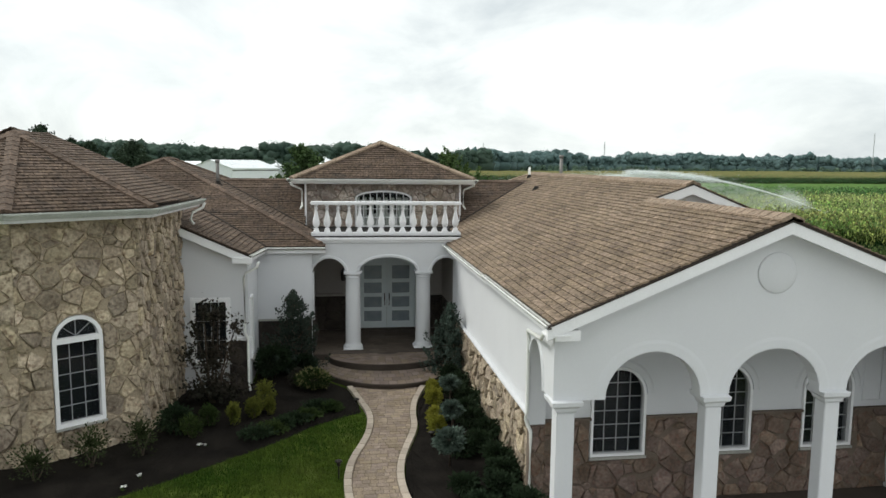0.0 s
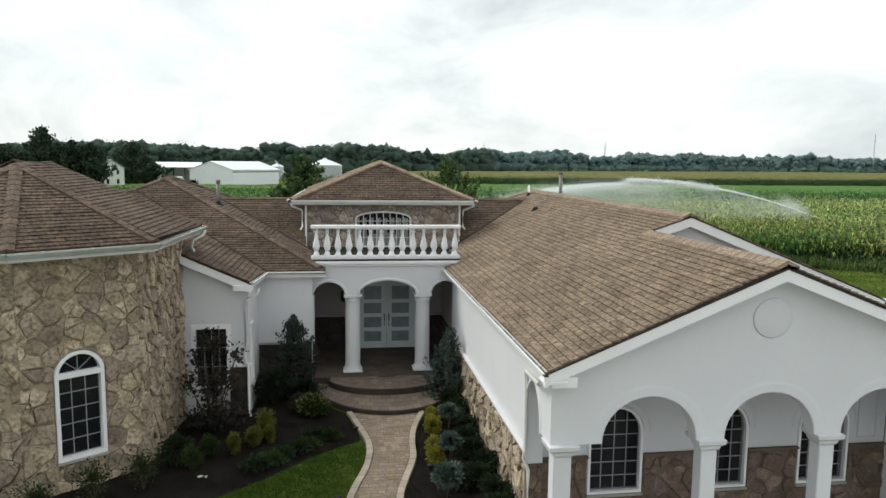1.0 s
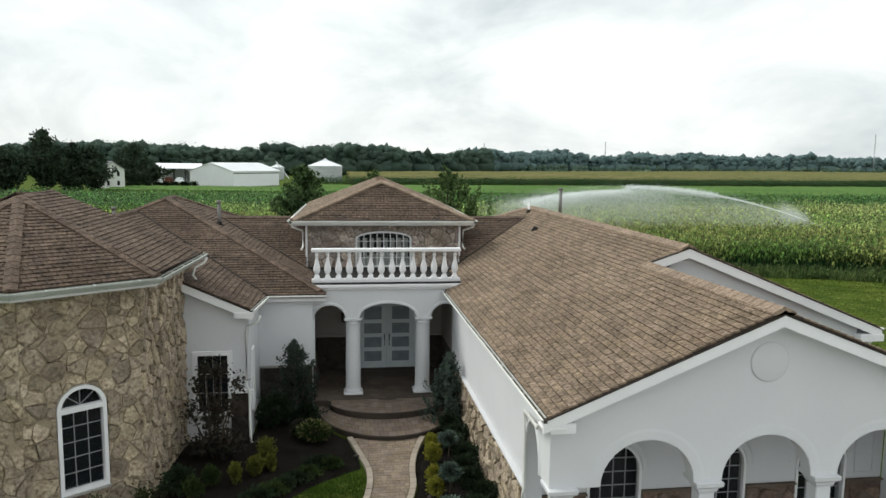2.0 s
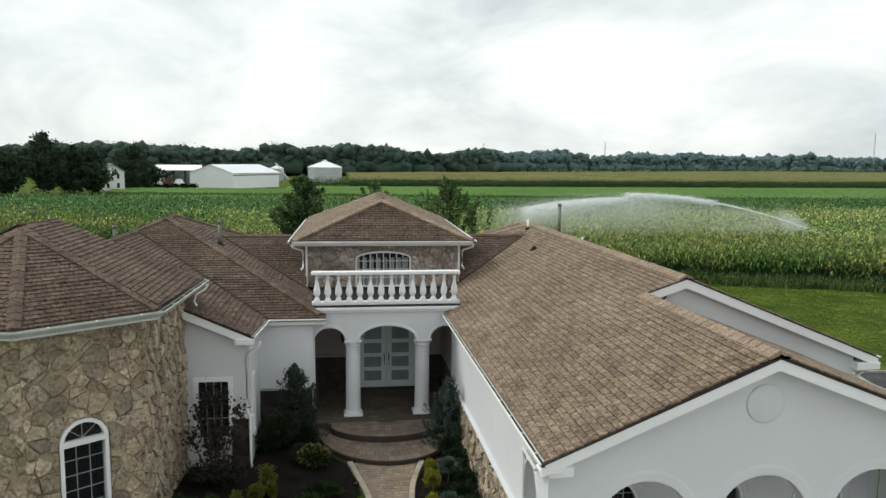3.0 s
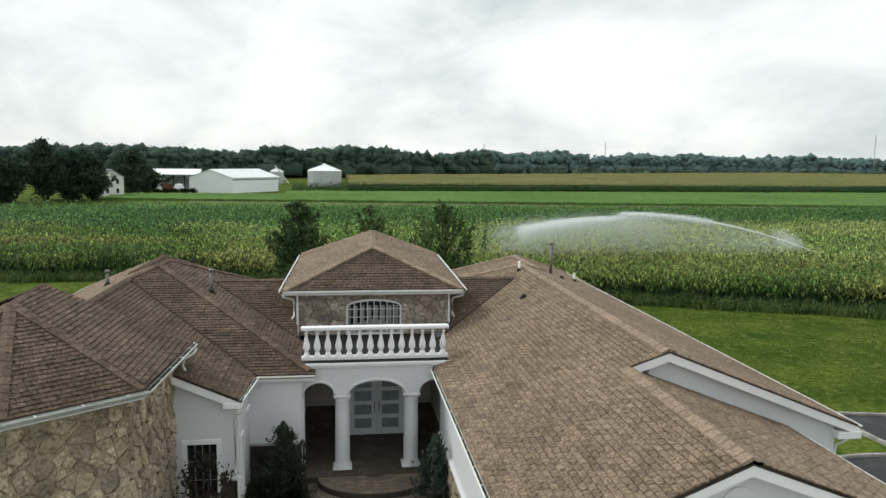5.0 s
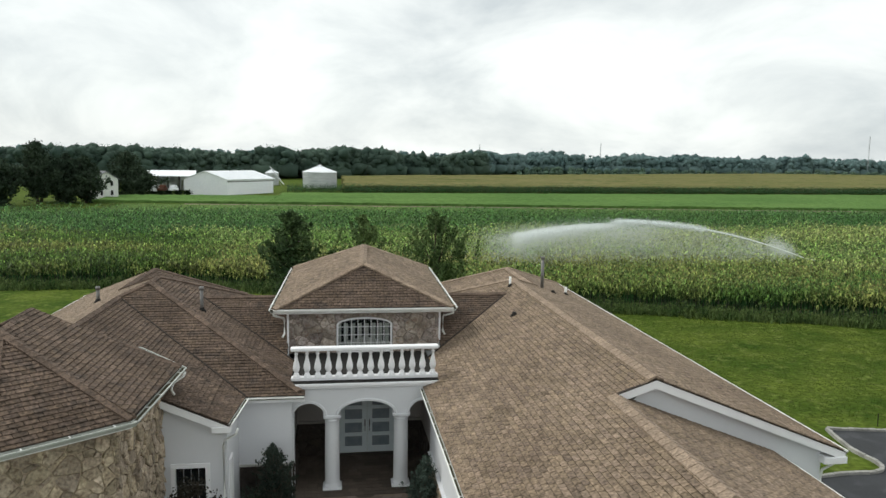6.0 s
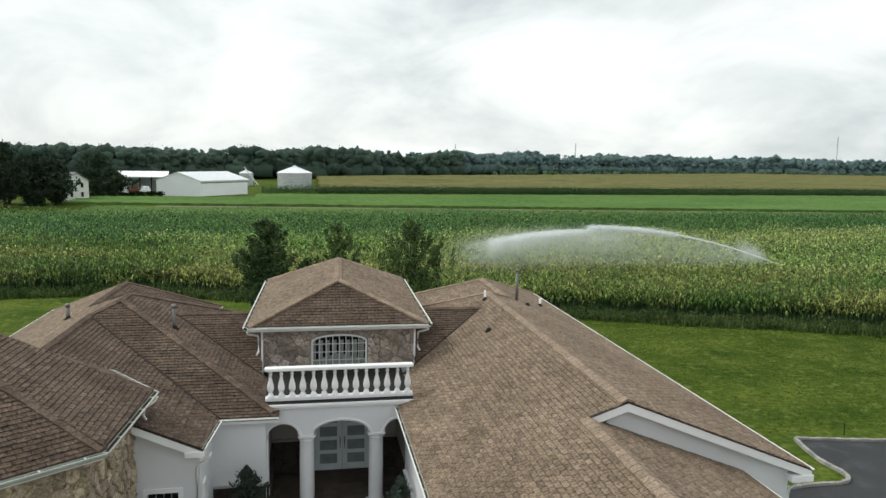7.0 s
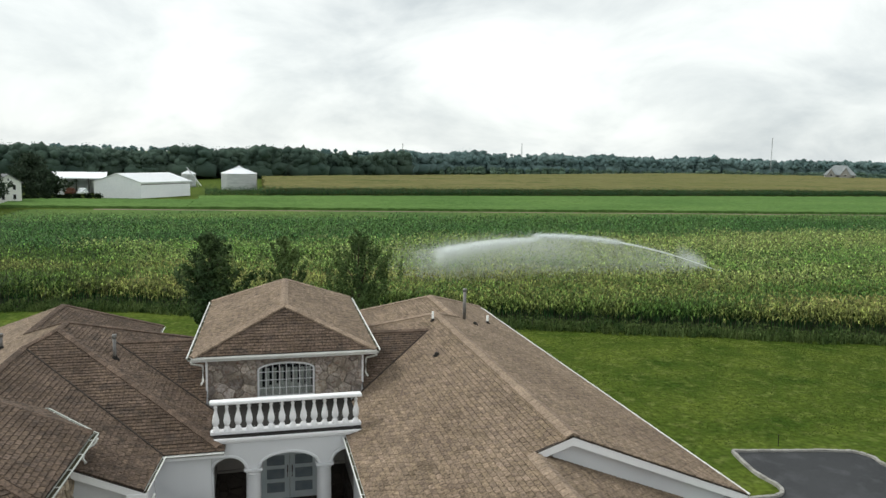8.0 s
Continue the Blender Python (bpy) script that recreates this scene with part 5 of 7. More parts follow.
column(-0.02, 22.75, 0.361, 2.8)
column(2.17, 22.75, 0.361, 2.8)
slab("porch_ceiling", [(-1.2, 22.6, 3.5), (3.1, 22.6, 3.5), (3.1, 25.25, 3.5), (-1.2, 25.25, 3.5)], (0, 0, 0.05), PORCH_SHADED)
# cornice and balcony deck
slab("balcony_deck", [(-1.3, 22.5, 3.78), (3.35, 22.5, 3.78), (3.35, 26.1, 3.78), (-1.3, 26.1, 3.78)], (0, 0, 0.09), RUBBER, None, "dark flat balcony roof")
for k, (g, z0, z1) in enumerate(((0.06, 3.70, 3.77), (0.11, 3.772, 3.862))):
    box_part("cornice", -1.27 - g * 0.5, 22.55 - g, z0, 3.32 + g * 0.5, 22.56, z1, TRIM, house, "", 0.012)
# balustrade
bal = box_part("balustrade", -1.29, 22.74, 3.885, 3.36, 23.0, 3.99, TRIM, house, "white turned balustrade on the balcony", 0.012)
box_part("handrail", -1.3, 22.72, 4.84, 3.37, 23.02, 4.94, TRIM, bal, "", 0.02)
bprof = [(0.075, 0.0), (0.075, 0.04), (0.05, 0.05), (0.045, 0.07), (0.075, 0.1), (0.1, 0.16), (0.106, 0.22), (0.098, 0.3), (0.075, 0.4), (0.052, 0.5), (0.042, 0.58), (0.04, 0.63), (0.06, 0.65), (0.06, 0.67), (0.042, 0.685), (0.046, 0.73), (0.07, 0.755), (0.07, 0.775)]
bal_me = None
for k in range(14):
    x = -1.13 + (3.2 + 1.13) * k / 13
    if bal_me is None:
        bm = bmesh.new()
        lathe(bm, bprof, (0, 0, 0), 16)
        bal_me = bpy.data.meshes.new("baluster")
        bm.to_mesh(bal_me)
        bm.free()
        bal_me.materials.append(TRIM)
        bal_me.polygons.foreach_set("use_smooth", [True] * len(bal_me.polygons))
    ob = new("baluster", bal_me)
    ob.parent = bal
    ob.matrix_basis = pose(x, 22.87, 4.07)
    bm = bmesh.new()
    tube(bm, [(x, 22.76, 3.99), (x, 22.98, 3.99)], 0.1, 12)
    part("baluster_foot", bm, TRIM, bal, "", True)

# tower walls and window
tw = Face((0, 26.1), (1, 0), (0, -1))
TWX0, TWX1 = -1.58, 3.86
thole = arch_hull(0.14, 2.12, 3.86, 4.88, 0.27, 14)
wall(tw, [(TWX0, 3.6), (TWX1, 3.6), (TWX1, 5.5), (TWX0, 5.5)], [thole], 0.25)
stones(tw, [(TWX0, 3.87), (TWX1, 3.87), (TWX1, 5.5), (TWX0, 5.5)], [arch_hull(0.12, 2.14, 3.8, 4.89, 0.28, 14)], 0.31, STONE_TOWER, MORTAR, 29, "grey-brown flagstone tower front", 0.04)
window(tw, 0.14, 2.12, 3.86, 4.88, 0.27, 8, 4, frame_w=0.055, curtain=True, front_bars=True, label="wide white arched window with pale curtains")
for x in (TWX0, TWX1):
    box_part("corner_board", x - 0.035, 26.02, 3.7, x + 0.035, 26.35, 5.5, TRIM, house, "", 0.006)
slab("wall", [(TWX0, 26.1, 3.6), (TWX0, 34.8, 3.6), (TWX0, 34.8, 5.5), (TWX0, 26.1, 5.5)], (0.25, 0, 0), STUCCO)
slab("wall", [(TWX1, 26.1, 3.6), (TWX1, 34.8, 3.6), (TWX1, 34.8, 5.5), (TWX1, 26.1, 5.5)], (-0.25, 0, 0), STUCCO)
slab("wall", [(TWX0, 34.8, 3.0), (TWX1, 34.8, 3.0), (TWX1, 34.8, 5.5), (TWX0, 34.8, 5.5)], (0, -0.25, 0), STUCCO)
slab("soffit", [(-2.0, 25.73, 5.42), (4.25, 25.73, 5.42), (4.25, 35.15, 5.42), (-2.0, 35.15, 5.42)], (0, 0, -0.03), TRIM)
for p, q, o_ in (((-2.05, 25.68, ZT - 0.02), (4.3, 25.68, ZT - 0.02), (0, -1, 0)), ((-1.85, 35.2, ZT - 0.02), (-2.05, 25.68, ZT - 0.02), (-1, 0.02, 0)), ((4.3, 25.68, ZT - 0.02), (4.5, 35.2, ZT - 0.02), (1, -0.02, 0))):
    gutter(p, q, o_, 0.13)
    slab("fascia", [Vector(p) - Vector(o_) * 0.03, Vector(q) - Vector(o_) * 0.03, Vector(q) - Vector(o_) * 0.03 - Vector((0, 0, 0.17)), Vector(p) - Vector(o_) * 0.03 - Vector((0, 0, 0.17))], Vector(o_) * 0.028, TRIM)
downspout([(-2.05, 25.62, 5.44), (-2.05, 25.64, 5.36), (-1.72, 25.95, 5.2), (-1.7, 26.02, 5.1), (-1.7, 26.02, 4.62), (-1.76, 25.9, 4.52)])
downspout([(4.3, 25.62, 5.44), (4.3, 25.64, 5.36), (3.99, 25.95, 5.2), (3.98, 26.02, 5.1), (3.98, 26.02, 4.62), (4.04, 25.9, 4.52)])

# stone bay walls
cxo, cyo = -7.6, 18.4
OW = []
for i in range(8):
    p, a_, b_ = Vector(OCT[i]), Vector(OCT[i - 1]), Vector(OCT[(i + 1) % 8])
    d1, d2 = (p - a_).normalized(), (b_ - p).normalized()
    n1, n2 = Vector((-d1.y, d1.x)), Vector((-d2.y, d2.x))
    if n1.dot(Vector((cxo, cyo)) - p) < 0:
        n1, n2 = -n1, -n2
    nb = (n1 + n2).normalized()
    OW.append(p + nb * 0.52 / max(nb.dot(n1), 0.3))
for i in range(8):
    p, q = OW[i], OW[(i + 1) % 8]
    d = (q - p).normalized()
    nrm = Vector((d.y, -d.x))
    if nrm.dot(p - Vector((cxo, cyo))) < 0:
        nrm = -nrm
    ln = (q - p).length
    f = Face((p.x, p.y), (d.x, d.y), (nrm.x, nrm.y))
    holes_w = []
    if i == 1:
        mid = ln / 2 + 0.07
        W0, W1 = mid - 0.49, mid + 0.49
        holes_w = [arch_hull(W0, W1, 0.70, 2.50, 0.49, 14)]
    wall(f, [(0, 0), (ln, 0), (ln, 5.1), (0, 5.1)], holes_w, 0.25)
    if i in (0, 1, 2):
        stones(f, [(-0.03, 0.0), (ln + 0.03, 0.0), (ln + 0.03, 5.08), (-0.03, 5.08)], [arch_hull(W0 - 0.01, W1 + 0.01, 0.64, 2.50, 0.50, 14)] if holes_w else (), (0.27, 0.29, 0.3)[i], STONE, MORTAR_TAN, 31 + i, "tan irregular flagstone facing", (0.09, 0.042, 0.046)[i], 1.35)
    if i == 1:
        window(f, W0, W1, 0.70, 2.50, 0.49, 3, 5, fan=True, frame_w=0.078, transom=True, proud=0.08, label="tall white arched window with fanlight and dark glass")
    p3, q3 = Vector((*OCT[i], ZO - 0.02)), Vector((*OCT[(i + 1) % 8], ZO - 0.02))
    gutter(p3 - (q3 - p3).normalized() * 0.05, q3 + (q3 - p3).normalized() * 0.05, (nrm.x, nrm.y, 0), 0.12, 0.9, GUTTER_GREY)
    n3 = Vector((nrm.x, nrm.y, 0))
    slab("fascia", [p3 - n3 * 0.03, q3 - n3 * 0.03, q3 - n3 * 0.03 - Vector((0, 0, 0.17)), p3 - n3 * 0.03 - Vector((0, 0, 0.17))], n3 * 0.028, TRIM)
slab("soffit", [(x + (cxo - x) * 0.01, y + (cyo - y) * 0.01, ZO - 0.18) for x, y in OCT], (0, 0, -0.03), TRIM)
downspout([(-3.95, 20.25, ZO - 0.12), (-4.0, 20.2, ZO - 0.24), (-4.22, 20.02, ZO - 0.36), (-4.27, 19.98, ZO - 0.55), (-4.18, 19.9, ZO - 0.65)])

# eaves gutters and fascia of the wings
for p, q, o_ in (((2.80, 10.9, 3.69), (2.83, 16.24, 3.66), (-1, 0, 0)), ((2.85, 16.25, ZE - 0.02), (2.85, 24.6, ZE - 0.02), (-1, 0, 0)), ((-2.78, 19.72, ZE + 0.05), (-2.6, 22.1, ZE - 0.02), (1, -0.075, 0)), ((-2.6, 22.1, ZE - 0.02), (-0.85, 22.1, ZE - 0.02), (0, -1, 0)),
                 ((12.86, 16.25, ZR - 0.02), (12.86, 40.7, ZR - 0.02), (1, 0, 0)), ((XFE, 10.9, ZFE - 0.02), (XFE, 16.44, ZFE - 0.02), (1, 0, 0)), ((-4.5, 34.9, ZE - 0.02), (-4.5, 38.8, ZE - 0.02), (1, 0, 0)), ((-12.45, 19.7, ZE - 0.02), (-12.45, 39, ZE - 0.02), (-1, 0, 0))):
    gutter(p, q, o_, 0.11 if p[0] > 12 else 0.08)
    p, q, o_ = Vector(p), Vector(q), Vector(o_)
    slab("fascia", [p - o_ * 0.03, q - o_ * 0.03, q - o_ * 0.03 - Vector((0, 0, 0.18)), p - o_ * 0.03 - Vector((0, 0, 0.18))], o_ * 0.028, TRIM)
    slab("soffit", [p - o_ * 0.03 - Vector((0, 0, 0.15)), q - o_ * 0.03 - Vector((0, 0, 0.15)), q - o_ * 0.3 - Vector((0, 0, 0.15)), p - o_ * 0.3 - Vector((0, 0, 0.15))], (0, 0, -0.03), TRIM)
downspout([(2.8, 11.3, ZE - 0.14), (2.8, 11.5, ZE - 0.3), (2.9, 12.7, 3.2), (2.92, 12.72, 3.0), (2.92, 12.72, 1.7), (2.9, 12.72, 1.55), (3.0, 12.72, 1.3), (3.0, 12.72, 0.15), (2.9, 12.6, 0.05)])
downspout([(-2.55, 19.9, ZE - 0.14), (-2.6, 19.9, ZE - 0.3), (-2.9, 19.86, 3.2), (-2.93, 19.86, 3.05), (-2.93, 19.86, 1.6), (-2.85, 19.76, 1.45), (-2.85, 19.78, 0.2), (-2.8, 19.65, 0.06)])
downspout([(12.91, 16.35, ZR - 0.14), (12.86, 16.35, ZR - 0.3), (12.5, 16.5, 3.1), (12.47, 16.52, 2.9), (12.47, 16.52, 0.1)])
# closing walls at the back and west
slab("wall", [(-12.2, 19.95, 0), (-12.2, 38.6, 0), (-12.2, 38.6, 3.6), (-12.2, 19.95, 3.6)], (0.25, 0, 0), STUCCO)
slab("wall", [(-12.2, 38.6, 0), (-4.8, 38.6, 0), (-4.8, 38.6, 3.6), (-12.2, 38.6, 3.6)], (0, -0.25, 0), STUCCO)
slab("wall", [(-4.8, 34.5, 0), (-4.8, 38.6, 0), (-4.8, 38.6, 3.6), (-4.8, 34.5, 3.6)], (-0.25, 0, 0), STUCCO)
slab("wall", [(-4.8, 34.5, 0), (-1.1, 34.5, 0), (-1.1, 34.5, 3.6), (-4.8, 34.5, 3.6)], (0, -0.25, 0), STUCCO)
slab("wall", [(-1.1, 32.6, 0), (3.1, 32.6, 0), (3.1, 32.6, 3.6), (-1.1, 32.6, 3.6)], (0, -0.25, 0), STUCCO)
slab("wall", [(3.1, 32.6, 0), (3.1, 35.0, 0), (3.1, 35.0, 3.6), (3.1, 32.6, 3.6)], (0.25, 0, 0), STUCCO)
slab("wall", [(3.1, 35.0, 0), (5.5, 35.0, 0), (5.5, 35.0, 3.6), (3.1, 35.0, 3.6)], (0, -0.25, 0), STUCCO)
slab("wall", [(5.5, 35.0, 0), (5.5, 40.0, 0), (5.5, 40.0, 3.6), (5.5, 35.0, 3.6)], (0.25, 0, 0), STUCCO)


# roof pipes
def vent(x, y, z, h, r, material, cap=False, boot=True, label=""):
    bm = bmesh.new()
    tube(bm, [(x, y, z - 0.2), (x, y, z + h)], r, 12)
    if cap:
        tube(bm, [(x, y, z + h - 0.02), (x, y, z + h + 0.1)], r * 1.35, 12)
    p = part("vent_pipe", bm, material, house, label, True)
    if boot:
        bm = bmesh.new()
        lathe(bm, [(r * 2.6, -0.12), (r * 2.4, 0.0), (r * 1.5, 0.07), (r * 1.1, 0.13)], (x, y, z), 12)
        part("flashing", bm, RUBBER, p, "black rubber flashing boot", True)


vent(-4.65, 26.85, ZE + SL * 3.8, 0.78, 0.06, PIPE_GREY, True, True, "grey metal flue pipe")
vent(-8.95, 29.4, zP - SL * 2.3, 0.5, 0.065, PIPE_GREY, True, True, "pale metal vent pipe with cap")
vent(9.35, 31.7, zG - SRR * 1.63, 1.35, 0.075, PIPE_GREY, True, False, "tall grey metal flue pipe")
vent(7.35, 29.6, ZE + SR * 4.5, 0.42, 0.05, PIPE_WHITE, False, True, "white plastic vent pipe")
vent(11.1, 33.6, zG - SRR * 3.38, 0.4, 0.06, PIPE_WHITE, False, True, "white plastic vent pipe")
vent(6.55, 25.6, ZE + SR * 3.7, 0.03, 0.06, RUBBER, False, True, "black roof vent stub")
vent(9.75, 31.3, zG - SRR * 2.03, 0.03, 0.06, RUBBER, False, True, "black roof vent stub")


# ---- garden ----
def smooth_line(pts, n=10):
    """Catmull-Rom through plan points."""
    res = []
    p = [pts[0]] + list(pts) + [pts[-1]]
    for i in range(1, len(p) - 2):
        for k in range(n):
            t = k / n
            res.append(tuple(0.5 * (2 * p[i][j] + (p[i + 1][j] - p[i - 1][j]) * t + (2 * p[i - 1][j] - 5 * p[i][j] + 4 * p[i + 1][j] - p[i + 2][j]) * t * t + (3 * p[i][j] - p[i - 1][j] - 3 * p[i + 1][j] + p[i + 2][j]) * t ** 3) for j in range(2)))
    res.append(pts[-1])
    return res


PL = smooth_line([(-0.25, 19.75), (0.02, 18.5), (0.2, 17.4), (0.1, 16.2), (-0.3, 14.6), (-0.36, 13.2), (-0.1, 11.6), (0.25, 10.2), (0.4, 8.5)])
PR = smooth_line([(1.9, 19.6), (1.55, 18.4), (1.4, 17.4), (1.32, 16.4), (0.88, 14.6), (0.82, 13.2), (1.1, 11.6), (1.5, 10.2), (1.65, 8.5)])


def x_on(line, y):
    for (x0, y0), (x1, y1) in zip(line, line[1:]):
        if y1 <= y <= y0:
            return x0 + (x1 - x0) * (y - y0) / (y1 - y0 + 1e-9)
    return line[-1][0] if y < line[-1][1] else line[0][0]


LAWN_EDGE = smooth_line([(0.08, 17.75), (-0.5, 17.35), (-1.0, 16.95), (-1.95, 15.9), (-3.0, 14.95), (-4.4, 13.75), (-6.5, 12.4), (-9.0, 11.6), (-13.0, 11.2)], 6)


def bed(name, outline, z, label):
    """A mulched bed: an uneven mounded sheet."""
    bm = bmesh.new()
    vs = [bm.verts.new((x, y, z)) for x, y in outline]
    bm.faces.new(vs)
    bmesh.ops.triangulate(bm, faces=bm.faces)
    for _ in range(3):
        bmesh.ops.subdivide_edges(bm, edges=[e_ for e_ in bm.edges if e_.calc_length() > 0.3], cuts=1, use_grid_fill=True)
        bmesh.ops.triangulate(bm, faces=bm.faces)
    for v in bm.verts:
        if not v.is_boundary:
            v.co.z += 0.05 * noise.noise(v.co * 1.3) + 0.025 * noise.noise(v.co * 6.0) + 0.03
        else:
            v.co.z -= 0.02
    fix_normals(bm)
    return tagged(part(name, bm, MULCH), label, "planting bed", "", "structure")


bed("planting_bed", [(-0.25, 19.7), (0.02, 18.4), (0.08, 17.8)] + LAWN_EDGE[1:] + [(-13.0, 20.5), (-2.8, 20.5), (-2.8, 22.4), (-1.2, 22.4), (-1.2, 21.0)], 0.03, "dark mulched bed along the house")
bed("planting_bed", [(1.93, 19.7)] + [(x + 0.02, y) for x, y in PR[1:]] + [(3.2, 8.5), (3.2, 22.6), (2.6, 22.3)], 0.03, "dark mulched bed along the stone wall")

# steps and porch floor


def half_disc(name, cx, cy, rx, ry, z0, z1, material, label=""):
    """A rounded step with a slightly overhanging nosing."""
    bm = bmesh.new()
    prof = [(0.985, z0), (0.985, z1 - 0.06), (1.0, z1 - 0.055), (1.0, z1 - 0.01), (0.992, z1)]
    rings = []
    for k_, z in prof:
        ring = [bm.verts.new((cx + rx * k_ * math.cos(t), cy - ry * k_ * math.sin(t), z)) for t in [math.pi * i / 48 for i in range(49)]]
        ring += [bm.verts.new((cx - rx * k_, cy + 0.8, z)), bm.verts.new((cx + rx * k_, cy + 0.8, z))]
        rings.append(ring)
    for A, B in zip(rings, rings[1:]):
        for i in range(len(A)):
            bm.faces.new((A[i], A[(i + 1) % len(A)], B[(i + 1) % len(A)], B[i]))
    bm.faces.new(rings[-1])
    bm.faces.new(rings[0][::-1])
    fix_normals(bm)
    return tagged(part(name, bm, material), label, "steps", "", "structure")


STEP_C = (1.0, 22.0)
step_low = half_disc("step_lower", *STEP_C, 2.12, 2.62, -0.05, 0.18, CONCRETE, "wide rounded brown paver step")
step_top = half_disc("step_upper", *STEP_C, 1.8, 1.28, 0.1, 0.36, CONCRETE, "rounded brown paver step at the porch")
porch_floor = slab("porch_floor", [(-1.24, 22.0, 0.358), (3.14, 22.0, 0.358), (3.14, 25.3, 0.358), (-1.24, 25.3, 0.358)], (0, 0, -0.4), CONCRETE)


def step_pavers(parent, rx, ry, rx_in, ry_in, z, rows, seed):
    """Pavers laid in arcs on a rounded step."""
    rng = random.Random(seed)
    for r in range(rows):
        f0, f1 = r / rows, (r + 1) / rows
        ax, ay = rx_in + (rx - rx_in) * f0, ry_in + (ry - ry_in) * f0
        bx, by = rx_in + (rx - rx_in) * f1, ry_in + (ry - ry_in) * f1
        n = max(8, int(math.pi * bx / 0.24))
        off = rng.random()
        for k in range(n):
            t0, t1 = math.pi * (k + 0.03) / n, math.pi * (k + 0.97) / n
            g = 0.02
            pts = [(STEP_C[0] + (ax + g * 0.3) * math.cos(t0), STEP_C[1] - (ay + g * 0.3) * math.sin(t0)), (STEP_C[0] + (bx - g * 0.3) * math.cos(t0), STEP_C[1] - (by - g * 0.3) * math.sin(t0)),
                   (STEP_C[0] + (bx - g * 0.3) * math.cos(t1), STEP_C[1] - (by - g * 0.3) * math.sin(t1)), (STEP_C[0] + (ax + g * 0.3) * math.cos(t1), STEP_C[1] - (ay + g * 0.3) * math.sin(t1))]
            h = 0.006 + rng.uniform(0, 0.003)
            v = [(x, y, z - 0.01) for x, y in pts] + [(x, y, z + h) for x, y in pts]
            soup("paver", v, [(4, 5, 6, 7), (0, 1, 5, 4), (1, 2, 6, 5), (2, 3, 7, 6), (3, 0, 4, 7)], PAVER_STEP, parent)


step_pavers(step_low, 2.1, 2.6, 1.8, 1.3, 0.18, 4, 5)
step_pavers(step_top, 1.78, 1.26, 0.3, 0.15, 0.36, 5, 6)


def flags(parent, x0, x1, y0, y1, z, w, d, material, seed):
    rng = random.Random(seed)
    y, r = y0, 0
    while y < y1 - 0.05:
        x = x0
        while x < x1 - 0.04:
            ww = min(w * rng.choice((0.75, 1.0, 1.0, 1.35)), x1 - x)
            dd = min(d, y1 - y)
            h = 0.005 + rng.uniform(0, 0.003)
            v = [(x + 0.005, y + 0.005), (x + ww - 0.005, y + 0.005), (x + ww - 0.005, y + dd - 0.005), (x + 0.005, y + dd - 0.005)]
            soup("paver", [(a_, b_, z - 0.01) for a_, b_ in v] + [(a_, b_, z + h) for a_, b_ in v], [(4, 5, 6, 7), (0, 1, 5, 4), (1, 2, 6, 5), (2, 3, 7, 6), (3, 0, 4, 7)], material, parent)
            x += ww
        y += d
        r += 1


flags(porch_floor, -1.2, 3.1, 22.05, 25.28, 0.36, 0.3, 0.24, PAVER_PORCH, 8)

# winding paved path with pale edging
bm = bmesh.new()
vs = [bm.verts.new((x, y, 0.035)) for x, y in PL] + [bm.verts.new((x, y, 0.035)) for x, y in PR[::-1]]
bm.faces.new(vs)
bmesh.ops.triangulate(bm, faces=bm.faces)
path = tagged(part("garden_path", bm, surface("joint_sand", (0.15, 0.12, 0.09), (0.19, 0.155, 0.115), 0.95, 3, 60, 0.2)), "winding tan paver path with pale edging", "path", "", "structure")
rng = random.Random(77)
EW = 0.15
y, row, laid, extra_v, extra_f = 19.7, 0, 0, [], []
while y > 8.8:
    d = 0.155
    yt, yb = y, y - d
    # the border eats into the path a little more where the edges lean
    l0 = max(x_on(PL, yt), x_on(PL, yb)) + EW * 1.02
    r0 = min(x_on(PR, yt), x_on(PR, yb)) - EW * 1.02
    x = l0 - rng.random() * 0.1
    while x < r0:
        w = rng.choice((0.155, 0.155, 0.235, 0.235, 0.11))
        a_, b_ = max(x, l0), min(x + w, r0)
        if b_ - a_ > 0.035:
            g = 0.0045
            h = 0.045 + rng.uniform(0, 0.006)
            q = [(a_ + g, yb + g), (b_ - g, yb + g), (b_ - g, yt - g), (a_ + g, yt - g)]
            q2 = [(a_ + g + .006, yb + g + .006), (b_ - g - .006, yb + g + .006), (b_ - g - .006, yt - g - .006), (a_ + g + .006, yt - g - .006)]
            v = [(p[0], p[1], 0.03) for p in q] + [(p[0], p[1], h - 0.006) for p in q] + [(p[0], p[1], h) for p in q2]
            f = [(8, 9, 10, 11)] + [(o_ + i, o_ + (i + 1) % 4, o_ + 4 + (i + 1) % 4, o_ + 4 + i) for o_ in (0, 4) for i in range(4)]
            if laid < 300:
                soup("paver", v, f, PAVER, path)
                laid += 1
            else:
                b0 = len(extra_v)
                extra_v += v
                extra_f += [tuple(b0 + i for i in t) for t in f]
        x += w
    y -= d
    row += 1
if extra_f:
    PAVER_REST = surface("tumbled_tan_paver_rest", (0.285, 0.225, 0.166), (0.37, 0.298, 0.222), 0.88, 1.6, 30, 0.4, 0.17, True, fine_mix=0.25, hue_shift=0.12)
    soup("paver_rest", extra_v, extra_f, PAVER_REST, path)["kind"] = "stuff"
for line, side in ((PL, 1), (PR, -1)):
    d = 0.0
    # resample by length
    acc = [0.0]
    for p, q in zip(line, line[1:]):
        acc.append(acc[-1] + math.dist(p, q))

